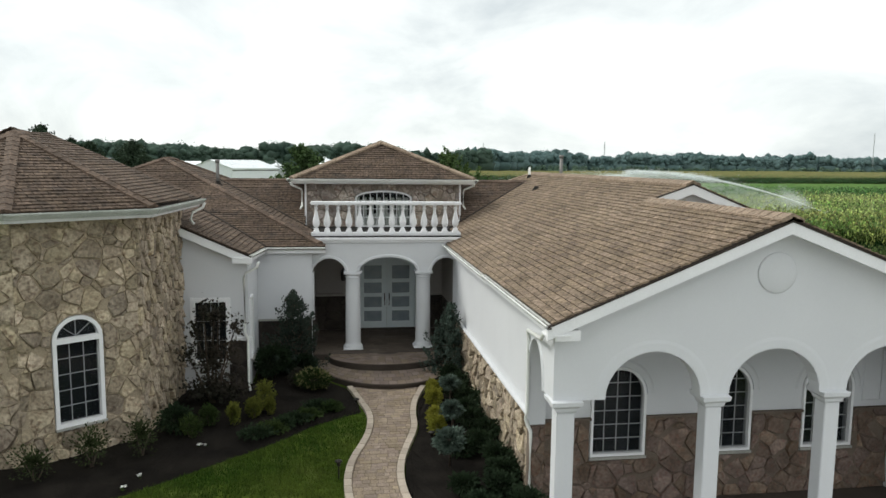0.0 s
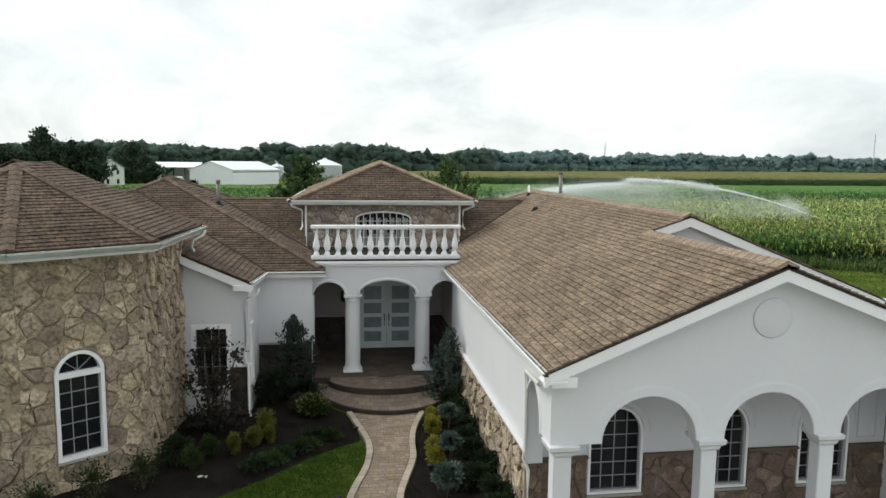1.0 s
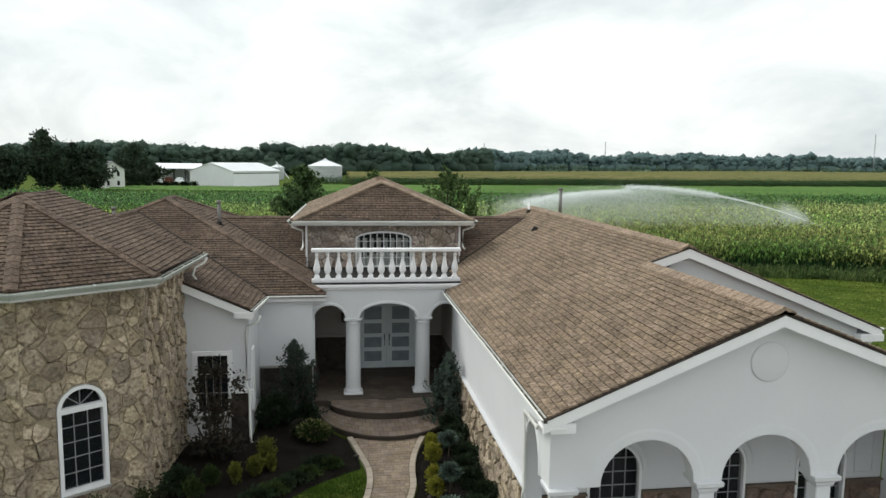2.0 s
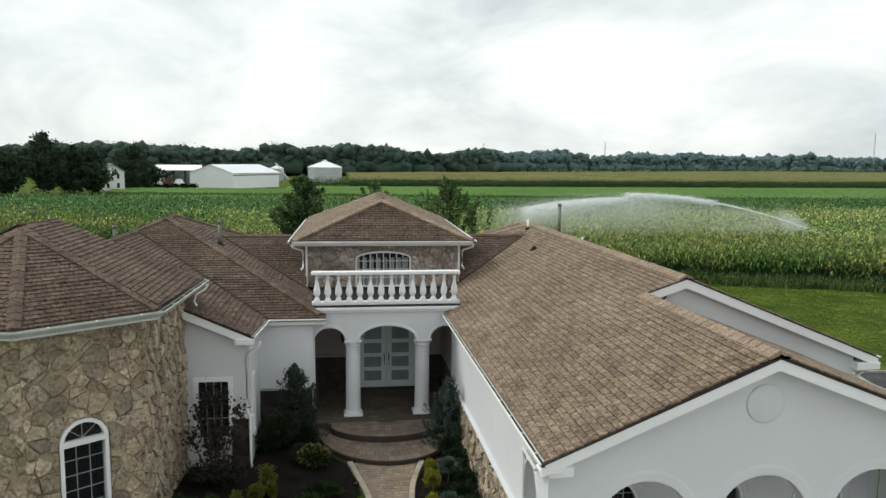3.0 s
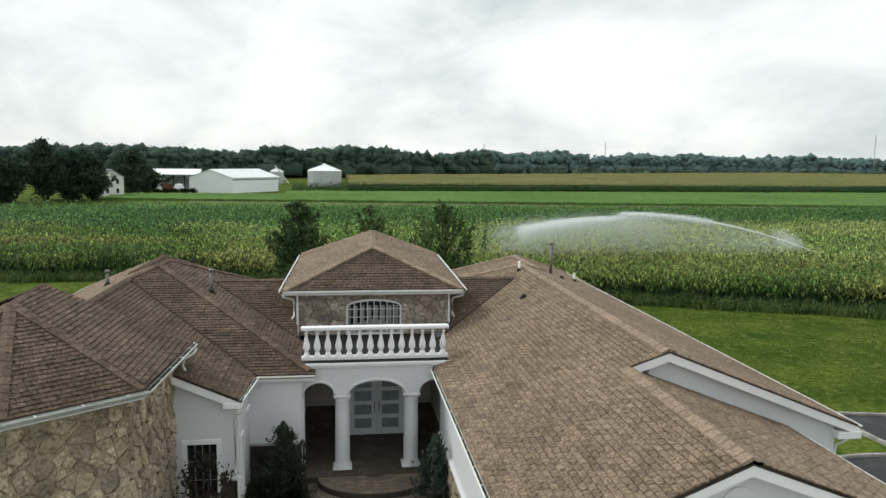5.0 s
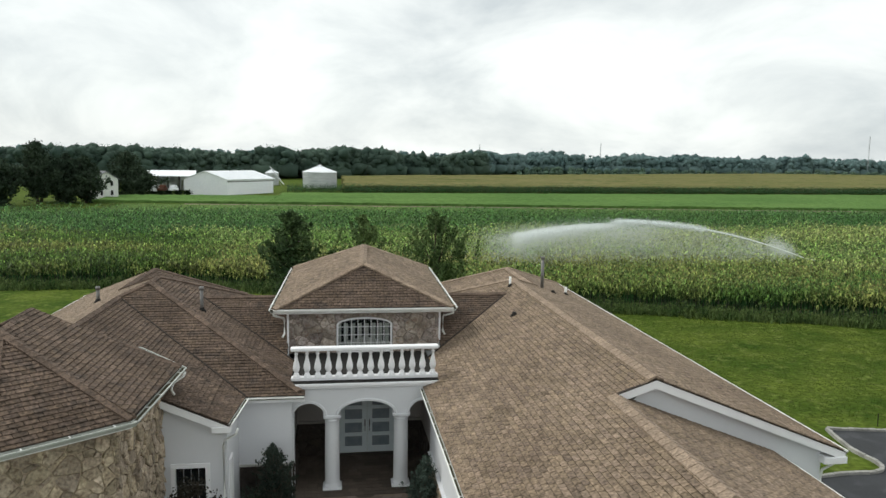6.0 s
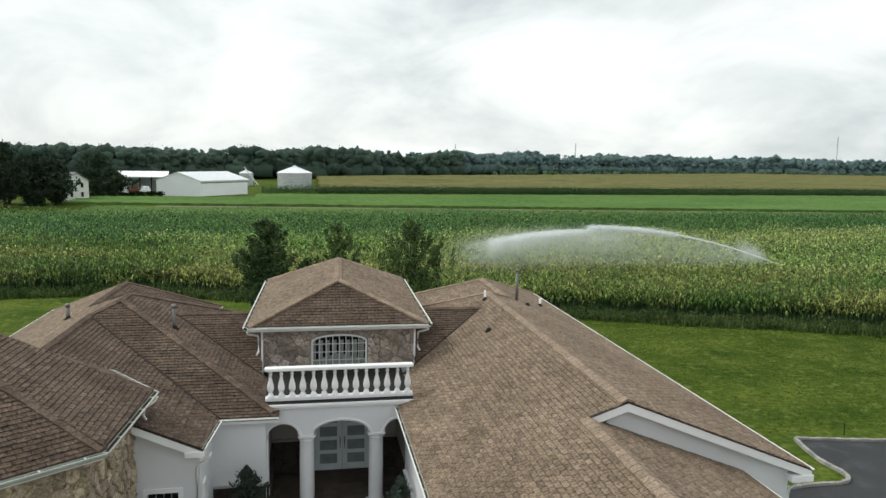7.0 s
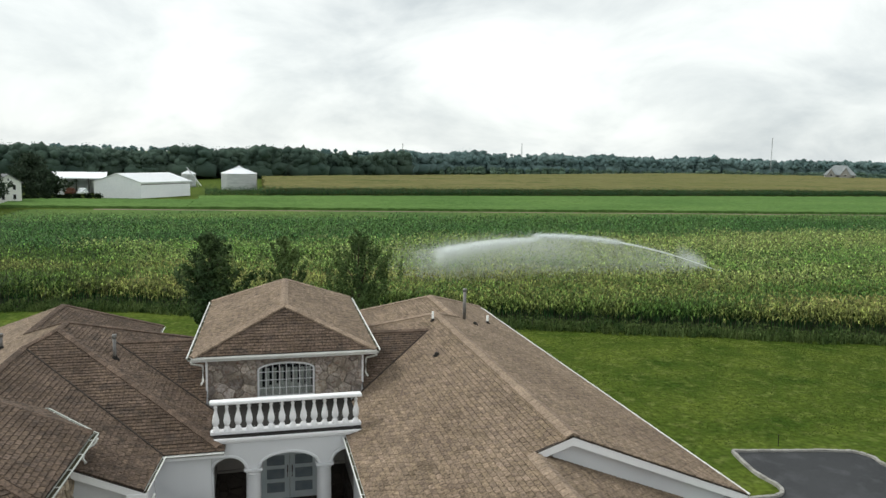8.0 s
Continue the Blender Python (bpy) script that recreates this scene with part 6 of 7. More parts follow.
    def on(s):
        for i in range(len(acc) - 1):
            if acc[i] <= s <= acc[i + 1]:
                t = (s - acc[i]) / (acc[i + 1] - acc[i] + 1e-9)
                return Vector((line[i][0] + t * (line[i + 1][0] - line[i][0]), line[i][1] + t * (line[i + 1][1] - line[i][1])))
        return Vector(line[-1])

    while d < acc[-1] - 0.2:
        p, q = on(d + 0.005), on(d + 0.295)
        t1, t2 = (on(d + 0.06) - on(max(d - 0.05, 0))).normalized(), (on(min(d + 0.35, acc[-1])) - on(d + 0.24)).normalized()
        n1, n2 = Vector((-t1.y, t1.x)) * side, Vector((-t2.y, t2.x)) * side
        h = 0.075 + rng.uniform(-0.004, 0.006)
        base = [p, q, q + n2 * EW, p + n1 * EW]
        cen = sum(base, Vector((0, 0))) / 4
        top = [c + (cen - c) * 0.06 for c in base]
        v = [(c.x, c.y, 0.0) for c in base] + [(c.x, c.y, h - 0.012) for c in base] + [(c.x, c.y, h) for c in top]
        f = [(8, 9, 10, 11)] + [(o_ + i, o_ + (i + 1) % 4, o_ + 4 + (i + 1) % 4, o_ + 4 + i) for o_ in (0, 4) for i in range(4)]
        soup("edging_stone", v, f, EDGING, path)
        d += 0.3


def lawn_spot(a_, b_):
    y = 17.7 - 8.2 * math.sqrt(a_)
    r = x_on(PL, y) - 0.02
    # left limit from the bed edge
    l = r - 0.05
    for (x0, y0), (x1, y1) in zip(LAWN_EDGE, LAWN_EDGE[1:]):
        if y1 <= y <= y0:
            l = x0 + (x1 - x0) * (y - y0) / (y1 - y0 + 1e-9)
    if y < LAWN_EDGE[-1][1]:
        l = -12.0
    return (l + (r - l) * b_, y, 0.0)


weeds("lawn_grass", 60000, lawn_spot, 0.035, 0.085, 0.007, BLADE, "short mown bright green grass", 3, "grass")
def rear_spot(a_, b_):
    x = 12.9 + 32 * a_
    y0 = 27.2 if x > 15.5 else 12.0
    return (x, y0 + (50.5 - 0.36 * (x - 18.7) - y0) * b_, 0.0)


weeds("rear_lawn_grass", 70000, rear_spot, 0.02, 0.05, 0.02, BLADE_REAR, "mown green lawn behind the house", 4, "grass")


def leaf_mesh(name, centres, size, material, seed, parent, label="", flat=0.0, long=1.6, up=0.0):
    """A crown of many small leaves, each a folded diamond turned at random."""
    rng = np.random.default_rng(seed)
    C = np.asarray(centres, dtype=float)
    n = len(C)
    d = rng.standard_normal((n, 3))
    d[:, 2] = d[:, 2] * (1 - flat) + up
    d /= np.linalg.norm(d, axis=1)[:, None]
    e_ = rng.standard_normal((n, 3))
    s = np.cross(d, e_)
    s /= np.linalg.norm(s, axis=1)[:, None]
    sz = size * rng.uniform(0.6, 1.3, n)[:, None]
    a_, b_ = C - d * sz * long / 2, C + d * sz * long / 2
    v = np.stack([a_, C + s * sz * 0.5, b_, C - s * sz * 0.5], 1).reshape(-1, 3)
    me = bpy.data.meshes.new(name)
    me.vertices.add(4 * n)
    me.vertices.foreach_set("co", v.astype(np.float32).ravel())
    me.loops.add(4 * n)
    me.loops.foreach_set("vertex_index", np.arange(4 * n, dtype=np.int32))
    me.polygons.add(n)
    me.polygons.foreach_set("loop_start", np.arange(0, 4 * n, 4, dtype=np.int32))
    me.update(calc_edges=True)
    return link_mesh(name, me, material, parent, label)


BARK = surface("brown_bark", (0.055, 0.04, 0.03), (0.09, 0.07, 0.052), 0.95, 3, 25, 0.6, stretch=(1, 1, 0.25))
EVERGREEN = leafy("dark_evergreen", (0.015, 0.026, 0.013), (0.026, 0.042, 0.02), 0.12, 0.35, 0.8)
BLUE_GREEN = leafy("blue_green_needles", (0.058, 0.082, 0.067), (0.09, 0.122, 0.098), 0.12, 0.4, 0.8)
GREY_GREEN = leafy("grey_green_needles", (0.024, 0.035, 0.027), (0.048, 0.064, 0.05), 0.12, 0.4, 0.8)
YELLOW_GREEN = leafy("yellow_green_foliage", (0.20, 0.205, 0.03), (0.30, 0.285, 0.05), 0.25, 0.3, 0.8)
GOLD_GREEN = leafy("olive_gold_foliage", (0.085, 0.098, 0.02), (0.145, 0.15, 0.03), 0.2, 0.3, 0.8)
MID_GREEN = leafy("mid_green_leaves", (0.027, 0.046, 0.014), (0.05, 0.073, 0.022), 0.25, 0.35, 0.8)
DULL_GREEN = leafy("dull_green_leaves", (0.026, 0.038, 0.015), (0.05, 0.064, 0.026), 0.25, 0.4, 0.8)
PLUM = leafy("dark_plum_leaves", (0.026, 0.028, 0.02), (0.044, 0.036, 0.028), 0.12, 0.35, 0.8)
PALE_LEAF = leafy("pale_flower_heads", (0.13, 0.13, 0.055), (0.2, 0.19, 0.09), 0.25, 0.3, 0.8)
TREE_GREEN = leafy("tree_leaves", (0.058, 0.10, 0.036), (0.14, 0.20, 0.072), 0.25, 0.6, 0.5)
TREE_SHADE = leafy("shade_tree_leaves", (0.032, 0.062, 0.026), (0.085, 0.13, 0.05), 0.18, 0.6, 0.5)
TREE_DARK = leafy("dark_tree_leaves", (0.026, 0.043, 0.028), (0.05, 0.074, 0.045), 0.15, 0.35, 0.1)


def blob_points(n, c, r, seed, hollow=0.55, lumps=6, lump=0.35):
    """Random points in an uneven, lumpy crown."""
    rng = np.random.default_rng(seed)
    d = rng.standard_normal((n, 3))
    d /= np.linalg.norm(d, axis=1)[:, None]
    dirs = rng.standard_normal((lumps * 4, 3))
    dirs /= np.linalg.norm(dirs, axis=1)[:, None]
    k = np.max(np.clip(d @ dirs.T, 0, 1) ** 14, axis=1)
    broad = np.max(np.clip(d @ dirs[:4].T, 0, 1) ** 2, axis=1)
    rad = rng.uniform(hollow, 1.0, n) * (1 - lump + lump * (0.75 * k + 0.5 * broad)) + rng.normal(0, 0.05, n)
    return np.asarray(c) + d * rad[:, None] * np.asarray(r)


def stems(parent, base, tips, r0, r1, material=None, name="stem"):
    for t in tips:
        b, t = Vector(base), Vector(t)
        bm = bmesh.new()
        m_ = b.lerp(t, 0.5) + Vector((0.04 * math.sin(t.x * 9), 0.04 * math.cos(t.y * 7), 0))
        tube(bm, [b, m_, t], [r0, (r0 + r1) / 2, r1], 6)
        part(name, bm, material or BARK, parent, "", True)


def shrub(name, x, y, rx, ry, rz, n, leaf, material, seed, label, group="", hollow=0.5, up=0.0, z=0.03, extra=None, lump=0.35):
    s = bare(name, label, "shrub", group, at=(x, y, z))
    stems(s, (x, y, z - 0.05), [(x + rx * 0.4 * math.cos(k * 2.1), y + ry * 0.4 * math.sin(k * 2.1), z + rz * 1.0) for k in range(3)], 0.02, 0.008)
    leaf_mesh("foliage", blob_points(int(n * 1.7), (x, y, z + rz), (rx, ry, rz), seed, hollow, 8, lump), leaf * 0.75, material, seed, s, "", 0.0, 1.6, up)
    if extra:
        tagged(leaf_mesh("blossom", blob_points(extra[0], (x, y, z + rz * 1.1), (rx * 1.02, ry * 1.02, rz * 1.0), seed + 1, 0.9, 8), extra[1], extra[2], seed + 1, s), "", "", "", "stuff")
    return s


wr = np.random.default_rng(31)
wa, wb, wh = wr.uniform(0, 1, 16000), wr.uniform(0, 1, 16000), wr.uniform(0, 1, 16000)
clump = 0.5 + 0.5 * np.sin(wa * 190) * np.sin(wa * 67 + 1)
wx, wy, _ = fv(-60 + 108 * wa, edge_v(-60 + 108 * wa) + 0.1 - (1.7 + 0.5 * clump) * wb)
tagged(leaf_mesh("field_edge_weed_leaves", np.stack([wx, wy, 0.05 + wh * (0.35 + 0.75 * clump) * (1.1 - 0.6 * wb)], 1), 0.13, WEED, 31, None), "broad-leaved weeds along the corn edge", "weeds", "", "stuff")
shrub("evergreen_shrub", -2.3, 20.75, 0.6, 0.55, 0.55, 1800, 0.07, EVERGREEN, 3, "dense dark evergreen shrub at the wall")
shrub("evergreen_shrub", -1.5, 20.9, 0.5, 0.4, 0.36, 1200, 0.07, EVERGREEN, 4, "dense dark evergreen shrub at the wall")
shrub("flowering_shrub", -1.12, 19.55, 0.55, 0.4, 0.3, 1300, 0.055, MID_GREEN, 5, "low shrub with pale green flower heads", "", 0.5, 0, 0.03, (260, 0.06, PALE_LEAF))
shrub("flowering_shrub", -1.55, 19.9, 0.3, 0.3, 0.28, 400, 0.07, PLUM, 6, "low dark-leaved shrub in the bed")
for k, (x, y, r, h) in enumerate(((-2.25, 18.05, 0.27, 0.44), (-2.47, 17.55, 0.23, 0.3), (-2.12, 17.75, 0.16, 0.26), (-2.88, 17.15, 0.19, 0.32), (-3.42, 17.05, 0.25, 0.32), (-3.72, 16.45, 0.3, 0.3))):
    shrub("golden_shrub" if k < 3 else "gold_tinged_shrub", x, y, r, r, h, 620, 0.05, GOLD_GREEN if k < 4 else MID_GREEN, 20 + k, "small upright golden-green conifer shrub in the mulch" if k < 4 else "small upright green shrub in the mulch", "small shrubs in the bed", 0.4, 0.9)
shrub("green_shrub", -4.1, 16.75, 0.42, 0.4, 0.36, 900, 0.07, EVERGREEN, 27, "loose dark green shrub by the stone bay")
for k, (x, y, r) in enumerate(((-0.95, 17.95, 0.42), (-0.65, 17.8, 0.3), (-1.5, 17.15, 0.42), (-1.2, 17.35, 0.34), (-2.25, 16.3, 0.42), (-1.95, 16.55, 0.36), (-1.75, 16.8, 0.3))):
    shrub("ground_cover_shrub", x, y, r * 1.2, r, 0.15, 520, 0.06, MID_GREEN if k % 2 else EVERGREEN, 40 + k, "low spreading green ground cover in dark mulch", "ground cover plants", 0.3)
for k, (x, y, r, h) in enumerate(((-4.5, 15.5, 0.44, 0.52), (-5.35, 15.05, 0.5, 0.5), (-6.2, 14.5, 0.5, 0.42), (-7.1, 14.3, 0.5, 0.42))):
    shrub("leafy_shrub", x, y, r, r * 0.8, h, 520, 0.05, DULL_GREEN, 60 + k, "loose dull green shrub against the flagstone", "shrubs along the stone bay", 0.12, 0.5, 0.03, None, 0.6)

# dark-leaved small tree before the gable window
pt = bare("plum_tree", "small multi-stemmed tree with dark plum leaves", "tree", at=(-3.62, 18.75, 0))
tips = [(-4.0, 18.8, 1.9), (-3.75, 18.5, 2.5), (-3.45, 18.9, 2.3), (-3.0, 18.6, 2.05), (-3.1, 18.4, 1.5), (-4.15, 18.5, 1.4), (-3.6, 19.1, 2.2)]
stems(pt, (-3.62, 18.75, -0.05), tips, 0.035, 0.01, None, "limb")
cl = np.concatenate([blob_points(120, t, (0.34, 0.3, 0.46), 80 + k, 0.1) for k, t in enumerate(tips)] + [blob_points(700, (-3.6, 18.75, 1.2), (0.5, 0.45, 0.9), 95, 0.1), blob_points(1300, (-3.5, 18.6, 0.5), (0.95, 0.6, 0.45), 96, 0.1)])
leaf_mesh("crown", cl, 0.062, PLUM, 81, pt)

# right-hand bed
for k, (x, y, zc, r) in enumerate(((2.3, 17.85, 0.66, 0.27), (2.05, 15.9, 0.68, 0.28), (1.74, 14.2, 0.64, 0.35))):
    s = bare("topiary_shrub", "blue-green pom-pom conifer on a short stem", "shrub", "pom-pom conifers by the path", at=(x, y, 0.03))
    bm = bmesh.new()
    tube(bm, [(x, y, 0), (x + 0.02, y, zc * 0.6), (x, y, zc)], [0.035, 0.03, 0.02], 7)
    part("stem", bm, BARK, s, "", True)
    leaf_mesh("crown", blob_points(1900, (x, y, zc), (r, r, r * 0.75), 100 + k, 0.45, 9, 0.34), 0.05, BLUE_GREEN, 100 + k, s, "", 0.1, 2.0)
for k, (x, y, r, h) in enumerate(((1.97, 18.5, 0.24, 0.3), (1.89, 17.8, 0.25, 0.32), (1.78, 16.7, 0.23, 0.26), (1.74, 15.97, 0.26, 0.28))):
    shrub("golden_shrub", x, y, r, r, h, 620, 0.055, YELLOW_GREEN, 120 + k, "bright golden-yellow feathery shrub beside the path", "golden shrubs by the path", 0.4, 0.4)
for k in range(12):
    x, y = 2.66 + 0.16 * math.sin(k * 2.4), 20.0 - k * 0.72
    shrub("low_evergreen", x, y, 0.42, 0.42, 0.26, 700, 0.06, EVERGREEN, 140 + k, "low dark evergreen shrub at the foot of the wall", "low evergreens along the wall", 0.35)
for k, (x, y) in enumerate(((2.05, 16.9), (2.1, 14.8), (1.85, 13.1), (2.05, 12.3))):
    shrub("trailing_evergreen", x, y, 0.4, 0.38, 0.2, 520, 0.07, EVERGREEN, 160 + k, "low trailing evergreen in dark mulch", "", 0.35)

# path lights, stakes and flower specks


def path_light(x, y):
    s = bare("path_light", "small black stake light beside the path", "garden light", "path lights", at=(x, y, 0))
    bm = bmesh.new()
    tube(bm, [(x, y, -0.02), (x, y, 0.32)], 0.014, 8)
    part("stake", bm, DARK_METAL, s)
    bm = bmesh.new()
    lathe(bm, [(0.03, 0.28), (0.04, 0.31), (0.04, 0.36), (0.075, 0.365), (0.07, 0.385), (0.01, 0.41)], (x, y, 0), 12)
    part("shade", bm, DARK_METAL, s, "", True)


path_light(-0.04, 17.7)
path_light(-0.47, 14.0)
path_light(1.52, 15.3)
FLOWER = surface("white_petals", (0.7, 0.7, 0.66), (0.78, 0.78, 0.75), 0.7, 5, 30, 0)
for k, (x, y) in enumerate(((-3.42, 15.85), (-3.3, 15.82), (-4.27, 14.39), (-4.43, 13.91))):
    fl = bare("white_flower", "small white flower in dark mulch", "flower", "white flowers", at=(x, y, 0.05))
    leaf_mesh("bloom", blob_points(14, (x, y, 0.12), (0.05, 0.05, 0.03), 170 + k, 0.2), 0.04, FLOWER, 170 + k, fl)
    leaf_mesh("leaf", blob_points(12, (x, y, 0.07), (0.06, 0.06, 0.04), 175 + k, 0.2), 0.04, MID_GREEN, 175 + k, fl)
# wall lantern in the porch
ln_ = bare("wall_lantern", "black lantern on the white porch wall", "wall lamp", at=(-0.3, 25.18, 2.2))
box_part("back_plate", -0.35, 25.24, 2.1, -0.25, 25.3, 2.45, DARK_METAL, ln_)
bm = bmesh.new()
lathe(bm, [(0.05, 0.0), (0.07, 0.03), (0.09, 0.3), (0.1, 0.32), (0.03, 0.4), (0.01, 0.46)], (-0.3, 25.13, 2.1), 6)
part("lantern_body", bm, DARK_METAL, ln_)

# Unseen pale sheets added in front to bounce neutral light onto the walls.
BOUNCE_GROUND = surface("pale_bounce_ground", (0.27, 0.265, 0.255), (0.35, 0.34, 0.33), 0.9, 0.4, 40, 0.3, fine_mix=0.15)
sheet("driveway", [(-14, -40), (45, -40), (45, 1.95), (-14, 1.95)], 0.012, BOUNCE_GROUND, "unseen pale ground added to bounce neutral light at the house", "driveway")
sheet("bounce_sheet", [(3.07, 2.01), (10.58, 2.01), (10.58, 10.98), (3.07, 10.98)], SUNK + 0.02, BOUNCE_GROUND, "unseen pale ground added to bounce neutral light at the arcade", "driveway")

# ---- parking apron with granite kerb ----
KERB_LINE = smooth_line([(16.0, 22.15), (17.9, 22.35), (19.1, 22.35), (19.62, 22.7), (19.75, 23.3), (19.65, 24.2), (19.85, 25.4), (20.1, 26.4)], 6)
KERB_LINE += [(21.4, 26.15), (22.6, 25.9), (24.0, 25.65), (25.35, 25.3)] + smooth_line([(25.35, 25.3), (25.75, 24.6), (25.6, 23.6), (26.5, 21.5), (30, 18)], 4)[1:]
sheet("parking_apron", [(16.0, 22.1)] + KERB_LINE + [(40, 10), (40, 6), (16.0, 6)], 0.03, ASPHALT, "dark grey worn asphalt parking apron", "asphalt", 0.06)
kerb = tagged(link_mesh("kerb", bpy.data.meshes.new("kerb_bed"), KERB), "pale granite block kerb round the asphalt", "kerb", "", "structure")
bm = bmesh.new()
tube(bm, [(x, y, 0.0) for x, y in KERB_LINE], 0.07, 6)
bm.to_mesh(kerb.data)
bm.free()
acc = [0.0]
for p, q in zip(KERB_LINE, KERB_LINE[1:]):
    acc.append(acc[-1] + math.dist(p, q))
d = 0.0
while d < acc[-1] - 0.3:
    def on(s):
        for i in range(len(acc) - 1):
            if acc[i] <= s <= acc[i + 1]:
                t = (s - acc[i]) / (acc[i + 1] - acc[i] + 1e-9)
                return Vector((KERB_LINE[i][0] + t * (KERB_LINE[i + 1][0] - KERB_LINE[i][0]), KERB_LINE[i][1] + t * (KERB_LINE[i + 1][1] - KERB_LINE[i][1])))
        return Vector(KERB_LINE[-1])
    p, q = on(d + 0.008), on(d + 0.27)
    t = (q - p).normalized()
    n = Vector((-t.y, t.x)) * 0.07
    h = 0.13 + rng.uniform(-0.012, 0.012)
    base = [p - n, q - n, q + n, p + n]
    cen = (p + q) / 2
    top = [c + (cen - c) * 0.1 for c in base]
    v = [(c.x, c.y, -0.03) for c in base] + [(c.x, c.y, h - 0.02) for c in base] + [(c.x, c.y, h) for c in top]
    soup("kerb_stone", v, [(8, 9, 10, 11)] + [(o_ + i, o_ + (i + 1) % 4, o_ + 4 + (i + 1) % 4, o_ + 4 + i) for o_ in (0, 4) for i in range(4)], KERB, kerb)
    d += 0.28
mk = bare("marker_stake", "thin dark marker stake in the lawn by the kerb", "stake", at=(22.6, 26.6, 0))
bm = bmesh.new()
tube(bm, [(22.6, 26.6, -0.05), (22.58, 26.6, 0.55)], 0.02, 8)
part("stake", bm, DARK_METAL, mk)


# ---- trees behind the house ----
def tree(name, x, y, h, r, seed, label, material=TREE_GREEN, leaf=0.12, shoots=240, per=70, clear=0.12, rise=0.6, trunk=0.14, waist=0.45, tuft=0.2, category="tree"):
    """Tree: tapered trunk, limbs, and many leafy shoots that reach an uneven crown outline; waist is the height of its widest part."""
    rng = np.random.default_rng(seed)
    t = bare(name, label, category, at=(x, y, 0))
    bm = bmesh.new()
    tube(bm, [(x, y, -0.1), (x + 0.05, y, h * 0.3), (x - 0.04, y + 0.05, h * 0.65), (x, y, h * 0.93)], [trunk, trunk * 0.75, trunk * 0.4, trunk * 0.08], 9)
    part("trunk", bm, BARK, t, "", True)
    for k in range(9):
        a_ = k * 2.4 + rng.uniform(-.4, .4)
        z0 = h * (clear + 0.05 + 0.55 * k / 9)
        rr = r * rng.uniform(0.45, 0.7) * (1 - 0.4 * k / 9)
        tip = Vector((x + rr * math.cos(a_), y + rr * math.sin(a_), min(z0 + rr * (0.5 + rise), h * 0.9)))
        bm = bmesh.new()
        tube(bm, [Vector((x, y, z0)), Vector((x, y, z0)).lerp(tip, 0.5) + Vector((0, 0, -0.08)), tip], [trunk * 0.4, trunk * 0.24, trunk * 0.06], 6)
        part("limb", bm, BARK, t, "", True)
    pts, twigs_v, twigs_f = [], [], []
    lobes = rng.uniform(0, math.tau, 5)
    for k in range(shoots):
        f = rng.uniform(0.0, 1.0)
        a_ = rng.uniform(0, math.tau)
        # crown half-width at this height
        prof = (f / waist) ** 0.55 if f < waist else max(1 - ((f - waist) / (1 - waist)) ** 1.7, 0.0) ** 0.8
        lob = 0.92 + 0.2 * math.sin(3 * a_ + lobes[0] + f * 6) + 0.16 * math.sin(5 * a_ + lobes[1] - f * 11) + rng.normal(0, 0.14)
        rad = r * max(prof, 0.08) * max(lob, 0.25) * rng.uniform(0.4, 1.0) ** 0.7 * 1.1
        tip = np.array([x + rad * math.cos(a_), y + rad * math.sin(a_), h * (clear + (1 - clear) * f) + rng.normal(0, 0.02) * h])
        ln = r * rng.uniform(0.35, 0.6)
        d = np.array([math.cos(a_), math.sin(a_), rise + 0.5 * f])
        d = d / np.linalg.norm(d) + rng.normal(0, 0.22, 3)
        root = tip - d * ln
        m = int(per * rng.uniform(0.6, 1.3))
        s_ = rng.uniform(0.1, 1.05, m)[:, None]
        pts.append(root + d * ln * s_ + rng.normal(0, 1, (m, 3)) * (tuft * r * (0.55 - 0.35 * s_)))
        o_ = np.array([-d[1], d[0], 0.0]) * 0.012
        b0 = len(twigs_v)
        twigs_v += [tuple(root - o_), tuple(root + o_), tuple(tip), tuple(root + np.array([0, 0, 0.02]))]
        twigs_f += [(b0, b0 + 1, b0 + 2), (b0 + 1, b0 + 3, b0 + 2), (b0 + 3, b0, b0 + 2)]
    soup("twigs", twigs_v, twigs_f, BARK, t)["kind"] = "stuff"
    leaf_mesh("crown", np.concatenate(pts), leaf, material, seed, t, "", 0.0, 1.8, 0.35)
    return t


tree("dwarf_conifer", -1.75, 21.25, 2.45, 0.82, 1, "grey-green pyramidal dwarf conifer beside the porch", GREY_GREEN, 0.042, 230, 42, 0.03, 1.0, 0.05, 0.14, 0.16, "conifer")
tree("dwarf_conifer", 2.72, 20.7, 2.15, 0.66, 2, "blue-green pyramidal dwarf conifer against the stone wall", BLUE_GREEN, 0.04, 230, 42, 0.03, 1.2, 0.05, 0.16, 0.16, "conifer")
tree("shade_tree", -2.8, 49.6, 7.25, 2.3, 3, "dark green leafy tree on the rear lawn", TREE_SHADE, 0.14, 190, 70, 0.1, 0.7, 0.16, 0.6, 0.17)
tree("slender_tree", 2.0, 49.8, 6.9, 1.9, 4, "slender sparse green tree on the rear lawn", TREE_GREEN, 0.12, 120, 64, 0.2, 1.7, 0.1, 0.7, 0.1)
tree("shade_tree", 7.2, 51.4, 7.0, 2.6, 5, "upright green tree with feathery branch tips", TREE_GREEN, 0.11, 230, 60, 0.08, 1.9, 0.14, 0.66, 0.085)

# ---- farm across the fields ----
METAL_WHITE = surface("white_ribbed_metal", (0.83, 0.86, 0.89), (0.88, 0.9, 0.92), 0.5, 0.3, 3, 0.2, fine_mix=0.04, spec=0.4)
